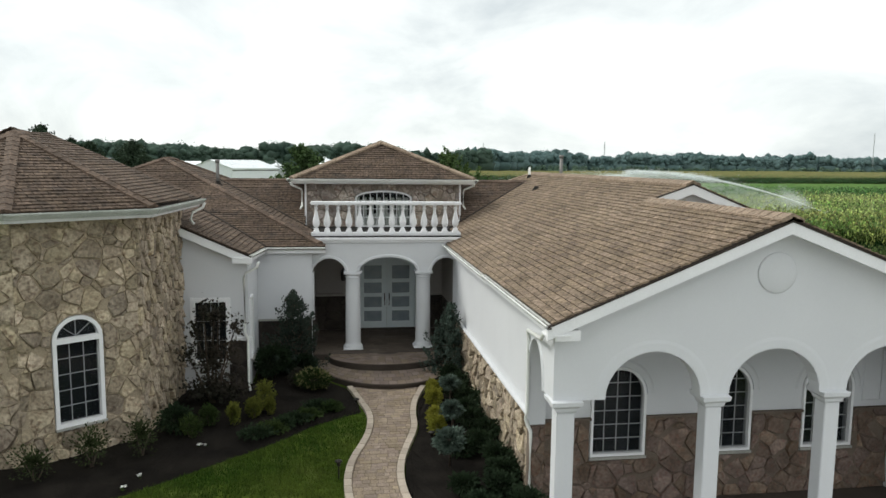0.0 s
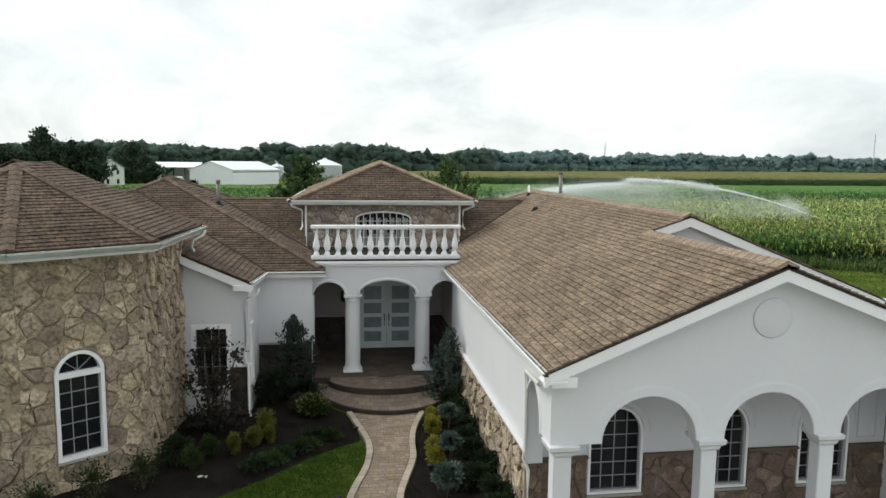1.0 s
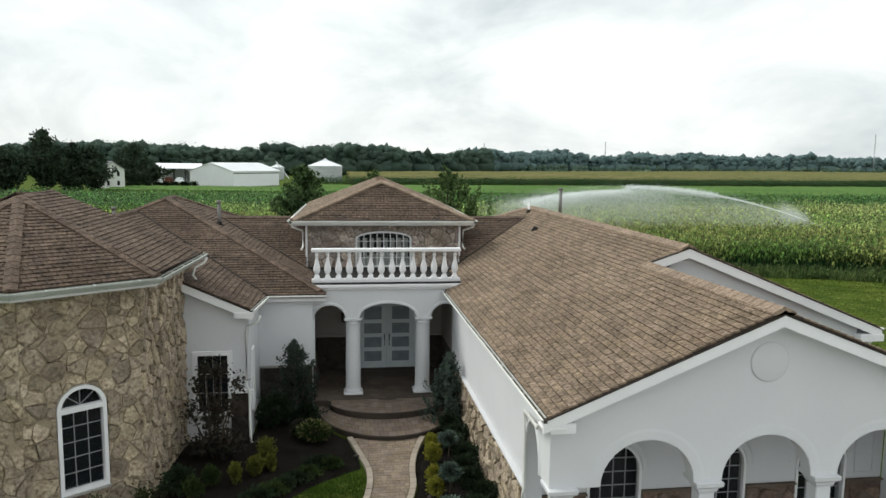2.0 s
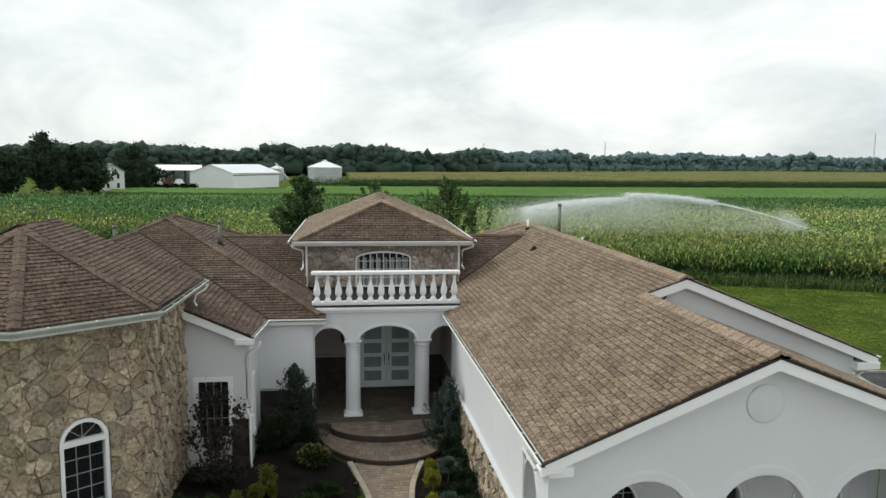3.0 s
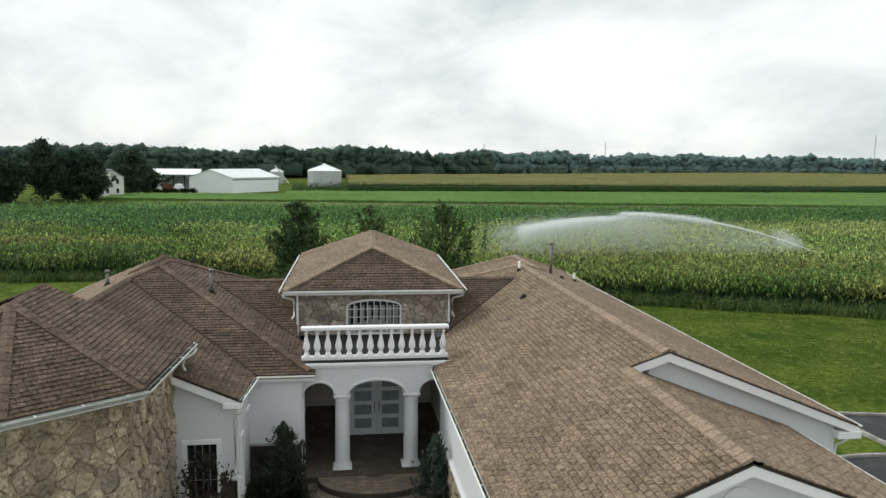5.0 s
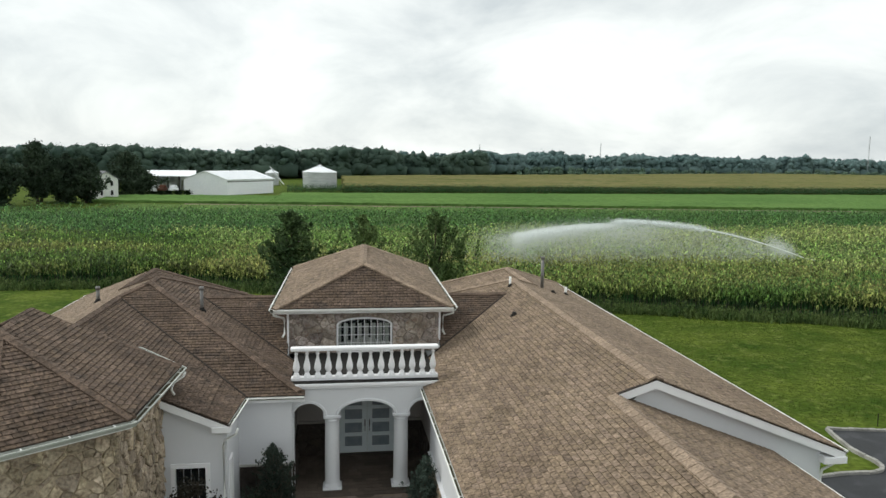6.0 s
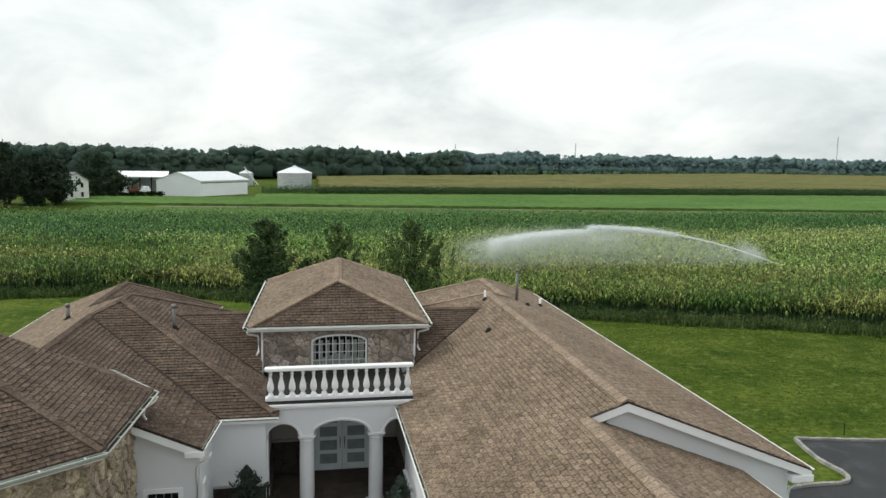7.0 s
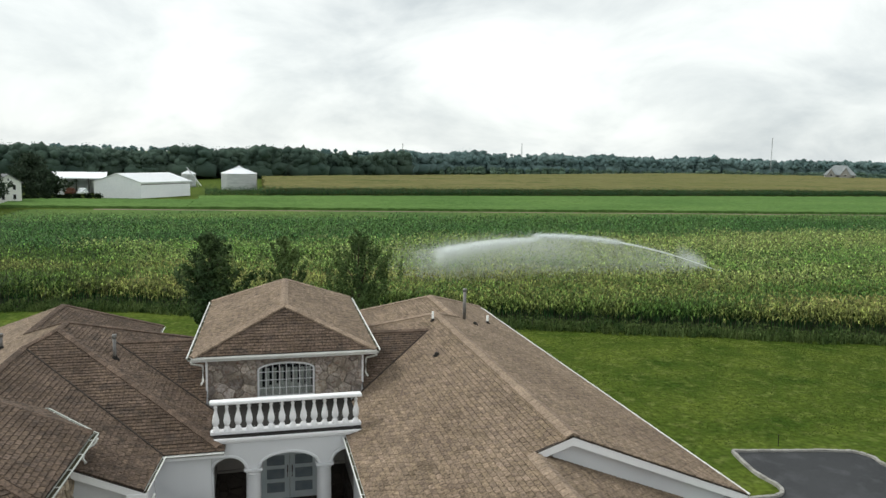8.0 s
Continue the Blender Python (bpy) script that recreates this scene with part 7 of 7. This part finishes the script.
METAL_GALV = surface("galvanised_steel", (0.42, 0.45, 0.46), (0.55, 0.57, 0.58), 0.45, 0.4, 2, 0.3, metal=0.3, fine_mix=0.12, stretch=(1, 1, 5))
SIDING = surface("white_clapboard", (0.72, 0.72, 0.70), (0.78, 0.78, 0.76), 0.7, 0.5, 8, 0.2, fine_mix=0.05)
GREY_ROOF = surface("grey_shingle_roof", (0.15, 0.155, 0.165), (0.21, 0.21, 0.215), 0.9, 0.4, 6, 0.3, fine_mix=0.2)


def block(thing, p, q, depth, h, ridge, wall_mat, roof_mat, over=0.4, z=0.0, ribs=0):
    """Gabled building: p to q is the gable end, depth runs away from it."""
    p, q = Vector((*p, z)), Vector((*q, z))
    a_ = q - p
    d = Vector((*depth, 0))
    up = Vector((0, 0, 1))
    m_ = (p + q) / 2
    bm = bmesh.new()
    prism(bm, [p, q, q + up * h, m_ + up * ridge, p + up * h], d)
    fix_normals(bm)
    part("wall", bm, wall_mat, thing)
    dn, an = d.normalized(), a_.normalized()
    sl = (ridge - h) / (a_.length / 2)
    for side in (-1, 1):
        e_ = (p if side < 0 else q) + an * side * over + up * (h - sl * over)
        rd = m_ + up * ridge
        bm = bmesh.new()
        prism(bm, [e_ - dn * over + up * 0.05, rd - dn * over + up * 0.05, rd + d + dn * over + up * 0.05, e_ + d + dn * over + up * 0.05], up * 0.12)
        fix_normals(bm)
        rf = part("roof", bm, roof_mat, thing)
        for k in range(ribs):
            t = (k + 0.5) / ribs
            b0, b1 = e_ + d * t + up * 0.17, rd + d * t + up * 0.17
            bm = bmesh.new()
            prism(bm, [b0 - dn * 0.04, b1 - dn * 0.04, b1 + dn * 0.04, b0 + dn * 0.04], up * 0.05)
            fix_normals(bm)
            part("rib", bm, roof_mat, rf)
    return thing


def far_window(thing, c, along, w, h):
    c, al = Vector(c), Vector((*along, 0)).normalized()
    n = Vector((al.y, -al.x, 0))
    bm = bmesh.new()
    prism(bm, [c - al * w / 2 + n * 0.02, c + al * w / 2 + n * 0.02, c + al * w / 2 + n * 0.02 + Vector((0, 0, h)), c - al * w / 2 + n * 0.02 + Vector((0, 0, h))], n * 0.04)
    fix_normals(bm)
    w_ = part("window", bm, TRIM, thing)
    bm = bmesh.new()
    k = 0.1
    prism(bm, [c - al * (w / 2 - k) + n * 0.065 + Vector((0, 0, k)), c + al * (w / 2 - k) + n * 0.065 + Vector((0, 0, k)), c + al * (w / 2 - k) + n * 0.065 + Vector((0, 0, h - k)), c - al * (w / 2 - k) + n * 0.065 + Vector((0, 0, h - k))], n * 0.01)
    fix_normals(bm)
    part("pane", bm, DARK_ROOM, w_)


barn = bare("barn", "long white metal barn with a bright white roof", "barn", at=(-33, 198, 0))
block(barn, (-39.2, 198.6), (-28.0, 197.2), (10.7, 13.2), 4.0, 6.1, METAL_WHITE, METAL_WHITE, 0.3, 0, 14)
# long dark vent strip under the eave of the long side
dv = Vector((10.7, 13.2, 0))
dvn = Vector((13.2, -10.7, 0)).normalized()
b0 = Vector((-28.0, 197.2, 3.35))
slab("vent_strip", [b0 + dvn * 0.02, b0 + dv + dvn * 0.02, b0 + dv + dvn * 0.02 + Vector((0, 0, 0.25)), b0 + dvn * 0.02 + Vector((0, 0, 0.25))], dvn * 0.03, PIPE_GREY, barn)
shed = bare("machine_shed", "open-fronted white machine shed with dark interior", "shed", at=(-46, 213, 0))
slab("roof", [(-54.5, 209.5, 4.3), (-38.5, 210.8, 4.3), (-40.0, 221, 5.6), (-56.0, 219.5, 5.6)], (0, 0, 0.2), METAL_WHITE, shed)
slab("back_wall", [(-55.5, 219.2, 0), (-40.2, 220.6, 0), (-40.2, 220.6, 5.4), (-55.5, 219.2, 5.4)], (0, 0.2, 0), METAL_WHITE, shed)
slab("front_wall", [(-52.6, 211.0, 0), (-49.0, 211.3, 0), (-49.0, 211.3, 4.2), (-52.6, 211.0, 4.2)], (0, 0.2, 0), METAL_WHITE, shed)
slab("side_wall", [(-52.6, 211.3, 0), (-55.3, 219.0, 0), (-55.3, 219.0, 5.2), (-52.6, 211.3, 4.2)], (0.2, 0, 0), METAL_WHITE, shed)
slab("side_wall", [(-40.0, 212.0, 0), (-40.4, 220.4, 0), (-40.4, 220.4, 5.2), (-40.0, 212.0, 4.2)], (-0.2, 0, 0), METAL_WHITE, shed)
for x in (-46.0, -43.0):
    box_part("post", x, 210.9, 0, x + 0.25, 211.15, 4.3, DARK_ROOM, shed)


def silo(x, y, r, h, cone, label):
    s = bare("grain_bin", label, "silo", at=(x, y, 0))
    bm = bmesh.new()
    prof = []
    n = int(h / 0.8)
    for k in range(n):
        z = h * k / n
        prof += [(r, z), (r * 1.004, z + h / n * 0.5)]
    prof += [(r, h)]
    lathe(bm, prof, (x, y, 0), 40)
    body = part("body", bm, METAL_GALV, s, "", True)
    bm = bmesh.new()
    lathe(bm, [(r * 1.03, h - 0.05), (r * 1.03, h + 0.02), (r * 0.12, h + cone), (r * 0.12, h + cone + 0.25), (r * 0.14, h + cone + 0.3), (0.02, h + cone + 0.55)], (x, y, 0), 40)
    part("roof", bm, METAL_WHITE, s)
    for k in range(20):
        a_ = math.tau * k / 20
        bm = bmesh.new()
        tube(bm, [(x + r * 1.03 * math.cos(a_), y + r * 1.03 * math.sin(a_), h + 0.06), (x + r * 0.13 * math.cos(a_), y + r * 0.13 * math.sin(a_), h + cone + 0.04)], 0.05, 5)
        part("rib", bm, METAL_WHITE, s)
    for k in range(14):
        a_ = math.tau * k / 14
        bm = bmesh.new()
        tube(bm, [(x + r * 1.01 * math.cos(a_), y + r * 1.01 * math.sin(a_), 0), (x + r * 1.01 * math.cos(a_), y + r * 1.01 * math.sin(a_), h)], 0.05, 5)
        part("stiffener", bm, METAL_GALV, body)
    return s


silo(-5.1, 245.5, 5.5, 5.2, 1.9, "large round galvanised grain bin with conical roof")
silo(-22.0, 262, 2.3, 4.4, 1.0, "small round galvanised grain bin behind the barn")
sg = bare("grain_auger", "slanting grey grain auger beside the bin", "auger", at=(-20, 258, 0))
bm = bmesh.new()
tube(bm, [(-17.5, 255, 0.6), (-22.5, 261.5, 6.4)], 0.16, 8)
part("auger_tube", bm, METAL_GALV, sg)
bm = bmesh.new()
tube(bm, [(-19.5, 257.6, 3.4), (-18.6, 258.4, 0.0)], 0.07, 6)
part("leg", bm, METAL_GALV, sg)
bm = bmesh.new()
tube(bm, [(-19.5, 257.6, 3.4), (-20.6, 257.0, 0.0)], 0.07, 6)
part("leg", bm, METAL_GALV, sg)

fh = bare("farmhouse", "white two-storey clapboard farmhouse with grey roof", "house", at=(-52, 178, 0))
block(fh, (-54.0, 175.2), (-49.9, 178.6), (-5.0, 6.2), 4.6, 6.3, SIDING, GREY_ROOF, 0.35)
al = (4.1, 3.4)
for u, z in ((0.28, 0.8), (0.72, 0.8), (0.28, 2.9), (0.72, 2.9)):
    far_window(fh, (-54.0 + 4.1 * u, 175.2 + 3.4 * u, z), al, 0.8, 1.3)
far_window(fh, (-51.95, 176.9, 4.9), al, 0.5, 0.7)
for u, z in ((0.3, 0.8), (0.7, 0.8), (0.3, 2.9), (0.7, 2.9)):
    far_window(fh, (-49.9 - 5.0 * u, 178.6 + 6.2 * u, z), (-5.0, 6.2), 0.8, 1.3)

# parked farm machines by the shed


def wagon(x, y, body_mat, label):
    w = bare("farm_truck", label, "vehicle", at=(x, y, 0))
    bm = bmesh.new()
    add_box(bm, x - 1.0, y - 2.2, 0.6, x + 1.0, y + 2.2, 1.25, 0.12)
    part("body", bm, body_mat, w)
    bm = bmesh.new()
    add_box(bm, x - 0.9, y - 0.9, 1.25, x + 0.9, y + 1.0, 2.0, 0.2)
    part("cab", bm, body_mat, w)
    for sx in (-1, 1):
        for sy in (-1.4, 1.4):
            bm = bmesh.new()
            tube(bm, [(x + sx * 0.8, y + sy, 0.4), (x + sx * 1.05, y + sy, 0.4)], 0.4, 14)
            part("wheel", bm, RUBBER, w)


wagon(-43.6, 207.0, METAL_WHITE, "white pickup truck parked before the shed")
wagon(-46.8, 208.5, surface("rust_red_paint", (0.12, 0.05, 0.035), (0.17, 0.08, 0.05), 0.6, 2, 20, 0.1), "rusty red farm wagon parked before the shed")


def yard_tree(x, y, h, r, seed, label="tall dark farmyard tree", waist=0.3, clear=0.1, rise=0.1):
    tree("yard_tree", x, y, h, r, seed, label, TREE_DARK, 0.36, 170, 42, clear, rise, 0.3, waist, 0.2)


for k, (x, y, h, r, waist, rise) in enumerate(((-65.0, 152, 9.0, 6.2, 0.55, 0.4), (-59.0, 156, 12.6, 4.6, 0.4, 0.3), (-62, 166, 10.4, 5.5, 0.5, 0.3), (-55.0, 160.5, 9.8, 4.6, 0.35, 0.05), (-52.2, 163.5, 9.6, 4.2, 0.25, 0.0), (-70.5, 149, 9.0, 6, 0.5, 0.4), (-52.5, 196, 10.6, 5.4, 0.4, 0.1), (-48.5, 193, 6.6, 4.4, 0.4, 0.2), (-58, 168, 9.0, 4.6, 0.4, 0.2))):
    yard_tree(x, y, h, r, 300 + k, "tall dark farmyard conifer" if rise < 0.15 else "dark broad-crowned farmyard tree", waist, 0.1 if rise < 0.15 else 0.2, rise)
for k in range(9):
    x, y = -53.5 + 2.0 * k, 184.5 + 1.2 * k + 0.8 * math.sin(k * 2)
    shrub("farm_hedge_bush", x, y, 1.3, 1.1, 0.75, 260, 0.35, EVERGREEN, 330 + k, "dark bush in the farmyard hedge", "farmyard hedge", 0.3, 0, 0)

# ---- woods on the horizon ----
# Air haze over the distance is mixed in as paler, bluer leaf colour.
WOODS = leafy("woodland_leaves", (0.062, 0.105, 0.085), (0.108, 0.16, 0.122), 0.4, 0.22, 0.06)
WOODS_HAZY = leafy("hazy_woodland_leaves", (0.13, 0.215, 0.215), (0.19, 0.275, 0.265), 0.45, 0.22, 0.02)
YOUNG = leafy("young_woodland_leaves", (0.11, 0.18, 0.14), (0.16, 0.235, 0.17), 0.4, 0.35, 0.02)


def clump_shape():
    bm = bmesh.new()
    bmesh.ops.create_icosphere(bm, subdivisions=1, radius=1.0)
    bm.verts.ensure_lookup_table()
    v, f = np.array([tuple(q.co) for q in bm.verts]), np.array([[q.index for q in p.verts] for p in bm.faces])
    bm.free()
    return v, f


def woods(name, line, n, h0, h1, depth, clumps, per, material, label, seed, leaf=0.6):
    """Many broad crowns along a line of plan points: rough clumps of foliage with loose leaves over them."""
    rng = np.random.default_rng(seed)
    bv, bf = clump_shape()
    seg = [math.dist(line[i], line[i + 1]) for i in range(len(line) - 1)]
    tot = sum(seg)
    cs, vv, ff = [], [], []
    for k in range(n):
        s = rng.uniform(0, tot)
        i = 0
        while s > seg[i] and i < len(seg) - 1:
            s -= seg[i]
            i += 1
        f = s / seg[i]
        x = line[i][0] + f * (line[i + 1][0] - line[i][0])
        y = line[i][1] + f * (line[i + 1][1] - line[i][1])
        dd = rng.uniform(0, depth)
        nrm = math.hypot(x, y)
        x, y = x + x / nrm * dd, y + y / nrm * dd
        swell = 0.5 + 0.8 * noise.noise(Vector((x * 0.03, y * 0.03, 3.0)))
        h = h0 + (h1 - h0) * (0.75 * swell + 0.25 * rng.uniform() ** 2)
        r = h * rng.uniform(0.32, 0.52)
        for q in range(clumps):
            a_, z_ = rng.uniform(0, math.tau), 0.3 + 0.62 * (q + rng.uniform()) / clumps
            out_ = r * 0.62 * math.sqrt(max(0.05, 1 - (2 * z_ - 1.05) ** 2)) * rng.uniform(0.4, 1.0)
            c = np.array([x + out_ * math.cos(a_), y + out_ * math.sin(a_), h * z_ * 0.92])
            cr = r * rng.uniform(0.26, 0.44)
            rough_ = 1 + rng.normal(0, 0.24, len(bv))[:, None]
            ff.append(bf + len(bv) * len(vv))
            vv.append(c + bv * rough_ * cr * np.array([1, 1, 0.85]))
        cs.append(blob_points(per, (x, y, h * 0.55), (r, r, h * 0.46), seed * 1000 + k, 0.62, 7, 0.3))
        # low growth that closes the edge of the wood
        c = np.array([x, y, h * 0.25])
        ff.append(bf + len(bv) * len(vv))
        vv.append(c + bv * (1 + rng.normal(0, 0.15, len(bv))[:, None]) * np.array([r * 1.0, r * 1.0, h * 0.3]))
    V, F = np.concatenate(vv), np.concatenate(ff)
    C = np.concatenate(cs)
    d = rng.standard_normal((len(C), 3))
    d /= np.linalg.norm(d, axis=1)[:, None]
    s_ = np.cross(d, rng.standard_normal((len(C), 3)))
    s_ /= np.linalg.norm(s_, axis=1)[:, None]
    L = np.stack([C - d * leaf * 0.6, C + s_ * leaf * 0.5, C + d * leaf * 0.6], 1).reshape(-1, 3)
    allv = np.concatenate([V, L])
    tri = np.concatenate([F.reshape(-1), np.arange(len(V), len(allv))])
    me = bpy.data.meshes.new(name)
    me.vertices.add(len(allv))
    me.vertices.foreach_set("co", allv.astype(np.float32).ravel())
    me.loops.add(len(tri))
    me.loops.foreach_set("vertex_index", tri.astype(np.int32))
    me.polygons.add(len(tri) // 3)
    me.polygons.foreach_set("loop_start", np.arange(0, len(tri), 3, dtype=np.int32))
    me.materials.append(material)
    me.update(calc_edges=True)
    return tagged(new(name, me), label, "woods", "", "stuff")


woods("far_woods", [(-330, 260), (-230, 285), (-150, 300), (-80, 305), (-20, 330), (30, 360), (80, 400)], 520, 10.5, 17.0, 30, 15, 420, WOODS, "dark broadleaf wood behind the farm", 21)
woods("far_woods", [(70, 400), (130, 470), (240, 495), (340, 500), (520, 500), (700, 470)], 560, 10.0, 17.5, 40, 14, 320, WOODS_HAZY, "dark wood along the far edge of the fields", 22)
woods("young_woods", [(110, 440), (200, 476), (330, 482), (520, 468)], 200, 3.0, 7.0, 12, 9, 200, YOUNG, "paler young trees before the far wood", 23)
woods("distant_woods", [(-700, 560), (-300, 700), (100, 800), (500, 780), (900, 640)], 520, 14, 18, 60, 6, 120, WOODS_HAZY, "hazy blue-green woods on the horizon", 24)

# ---- masts and a distant house ----


def mast(x, y, h):
    m_ = bare("radio_mast", "thin grey lattice mast on the horizon", "mast", "distant masts", at=(x, y, 0))
    for k in range(3):
        a_ = k * math.tau / 3
        bm = bmesh.new()
        tube(bm, [(x + 0.5 * math.cos(a_), y + 0.5 * math.sin(a_), 0), (x + 0.25 * math.cos(a_), y + 0.25 * math.sin(a_), h)], 0.09, 5)
        part("leg", bm, METAL_GALV, m_)
    for k in range(int(h / 2.5)):
        z = k * 2.5
        bm = bmesh.new()
        tube(bm, [(x - 0.45, y, z), (x + 0.45, y, z + 1.2), (x - 0.4, y, z + 2.4)], 0.07, 4)
        part("brace", bm, PIPE_GREY, m_)


mast(398, 500, 31)
mast(188, 503, 22)
mast(103, 520, 20)
dh = bare("distant_house", "large pale house with grey hip roofs far away", "house", at=(399, 430, 0))
FAR_BRICK = surface("pale_brown_brick", (0.27, 0.265, 0.25), (0.34, 0.33, 0.315), 0.8, 1, 8, 0.1)

PALE_ROOF = surface("pale_grey_shingle_roof", (0.235, 0.26, 0.27), (0.30, 0.32, 0.325), 0.9, 0.4, 6, 0.3, fine_mix=0.2)


def hip_block(thing, c, along, length, width, h, ridge):
    """Hip-roofed wing: walls to h, roof rising from wide eaves to a short ridge."""
    c, al = Vector((*c, 0)), Vector((*along, 0)).normalized()
    n, up = Vector((-al.y, al.x, 0)), Vector((0, 0, 1))
    L, W = length / 2, width / 2
    bm = bmesh.new()
    prism(bm, [c - al * L - n * W, c + al * L - n * W, c + al * L + n * W, c - al * L + n * W], up * h)
    fix_normals(bm)
    part("wall", bm, FAR_BRICK, thing)
    o_ = 0.6
    bm = bmesh.new()
    e_ = [bm.verts.new(c + al * (sx * (L + o_)) + n * (sy * (W + o_)) + up * (h + 0.02)) for sx, sy in ((-1, -1), (1, -1), (1, 1), (-1, 1))]
    k = max(L - W, 0.4)
    r0, r1 = bm.verts.new(c - al * k + up * ridge), bm.verts.new(c + al * k + up * ridge)
    for f in ((e_[0], e_[1], r1, r0), (e_[1], e_[2], r1), (e_[2], e_[3], r0, r1), (e_[3], e_[0], r0), (e_[3], e_[2], e_[1], e_[0])):
        bm.faces.new(f)
    fix_normals(bm)
    part("roof", bm, PALE_ROOF, thing)


DH = Vector((404.8, 435.4))
dal, dn_ = Vector((18, -15)).normalized(), Vector((15, 18)).normalized()
hip_block(dh, tuple(DH), tuple(dal), 19, 11, 4.0, 10.8)
for off, wid, hh, rg in ((-6.0, 5.4, 3.8, 8.2), (3.0, 6.4, 4.0, 9.2)):
    p0 = DH + dal * off - dn_ * 8.0
    block(dh, tuple(p0 - dal * wid / 2), tuple(p0 + dal * wid / 2), tuple(dn_ * 7.5), hh, rg, FAR_BRICK, PALE_ROOF, 0.4)
    for z in (0.9, 3.1):
        far_window(dh, (p0.x, p0.y, z), tuple(dal), 1.8, 1.5)
for off in (-8.6, -1.6, 8.0):
    q0 = DH + dal * off - dn_ * 5.5
    far_window(dh, (q0.x, q0.y, 1.2), tuple(dal), 1.5, 2.2)

# ---- travelling sprinkler in the corn ----
gun = bare("field_sprinkler", "irrigation gun throwing a long arc of water over corn", "sprinkler", at=(43.1, 60.4, 0))
S0 = Vector((43.1, 60.4, 2.1))
bm = bmesh.new()
tube(bm, [(S0.x, S0.y, 0), (S0.x, S0.y, 2.1)], 0.08, 10)
part("riser", bm, METAL_GALV, gun, "", True)
for k in range(3):
    a_ = k * math.tau / 3
    bm = bmesh.new()
    tube(bm, [(S0.x + 0.9 * math.cos(a_), S0.y + 0.9 * math.sin(a_), 0), (S0.x, S0.y, 1.5)], 0.04, 6)
    part("leg", bm, METAL_GALV, gun)
bm = bmesh.new()
tube(bm, [(S0.x + 0.3, S0.y, 2.05), (S0.x, S0.y, 2.13), S0 + Vector((-0.5, 0.03, 0.12))], [0.09, 0.08, 0.035], 10)
part("nozzle", bm, METAL_GALV, gun, "", True)


def water(name, alpha):
    m_ = bpy.data.materials.new(name)
    m_.use_nodes = True
    n, l = m_.node_tree.nodes, m_.node_tree.links
    b = n["Principled BSDF"]
    b.inputs["Base Color"].default_value = (0.86, 0.9, 0.9, 1)
    b.inputs["Roughness"].default_value = 0.4
    tr = n.new("ShaderNodeBsdfTransparent")
    tl = n.new("ShaderNodeBsdfTranslucent")
    tl.inputs[0].default_value = (0.9, 0.93, 0.93, 1)
    m1, m2 = n.new("ShaderNodeMixShader"), n.new("ShaderNodeMixShader")
    m1.inputs[0].default_value = 0.5
    m2.inputs[0].default_value = alpha
    l.new(b.outputs[0], m1.inputs[1])
    l.new(tl.outputs[0], m1.inputs[2])
    l.new(tr.outputs[0], m2.inputs[1])
    l.new(m1.outputs[0], m2.inputs[2])
    l.new(m2.outputs[0], n["Material Output"].inputs["Surface"])
    return m_


JET, MIST = water("water_jet", 0.7), water("water_mist", 0.44)


def jet_at(t):
    """Path of the jet: t 0 at the nozzle, 1 where it falls."""
    return Vector((42.6 - 28.2 * t, 60.45 + 1.5 * t, 2.2 + 10.5 * t - 8.4 * t * t))


bm = bmesh.new()
tube(bm, [jet_at(k / 40 * 0.63) for k in range(41)], [0.04 + 0.085 * (k / 40) for k in range(41)], 8)
part("water_jet", bm, JET, gun, "white jet of water", True)
wr = np.random.default_rng(9)
cs = []
# the older, broken stream: a little lower than the jet, blunt and white where it falls apart
for k in range(46000):
    k_ = wr.uniform() ** 0.6
    c = jet_at(0.6 + 0.36 * k_)
    cs.append((c.x + wr.normal() * (0.1 + 0.1 * k_), c.y + wr.normal() * (0.2 + 0.4 * k_), c.z - 0.25 - abs(wr.normal()) * (0.08 + 0.55 * k_) + 0.06 * wr.normal()))
# mist that trails under it
for k in range(36000):
    t = 0.5 + 0.5 * wr.uniform()
    c = jet_at(t)
    cs.append((c.x + wr.normal() * 1.0 - 0.4, c.y + wr.normal() * 1.6, max(c.z - 0.3 - abs(wr.normal()) * 1.2, 2.0)))
# a thin veil that falls from the whole arc
for k in range(60000):
    t = 0.03 + 0.95 * wr.uniform() ** 0.8
    c = jet_at(t)
    f = wr.uniform() ** 1.2
    cs.append((c.x + wr.normal() * (0.3 + 1.8 * t) - f * 1.8, c.y + wr.normal() * (0.3 + 2.6 * t), c.z - f * max(c.z - 2.0, 0.1) + 0.2 * wr.normal()))
# a puff of fine drops off the first part of the jet
for k in range(5000):
    c = jet_at(0.03 + 0.08 * wr.uniform())
    drift = abs(wr.normal())
    cs.append((c.x + wr.normal() * 0.35, c.y + 0.2 + 0.8 * drift, max(c.z + 0.5 * drift + wr.normal() * 0.3 - 0.1, 1.6)))
leaf_mesh("spray", np.array(cs), 0.036, MIST, 12, gun, "fine falling spray", 0.0, 2.2, -0.8)
cs = []
for k in range(8000):
    t = wr.uniform(0.35, 0.64)
    c = jet_at(t)
    cs.append((c.x + wr.normal() * 0.25, c.y + wr.normal() * 0.25, c.z + wr.normal() * 0.13 - 0.05))
leaf_mesh("spray", np.array(cs), 0.055, MIST, 13, gun, "white broken end of the jet", 0.7, 3.0, 0)
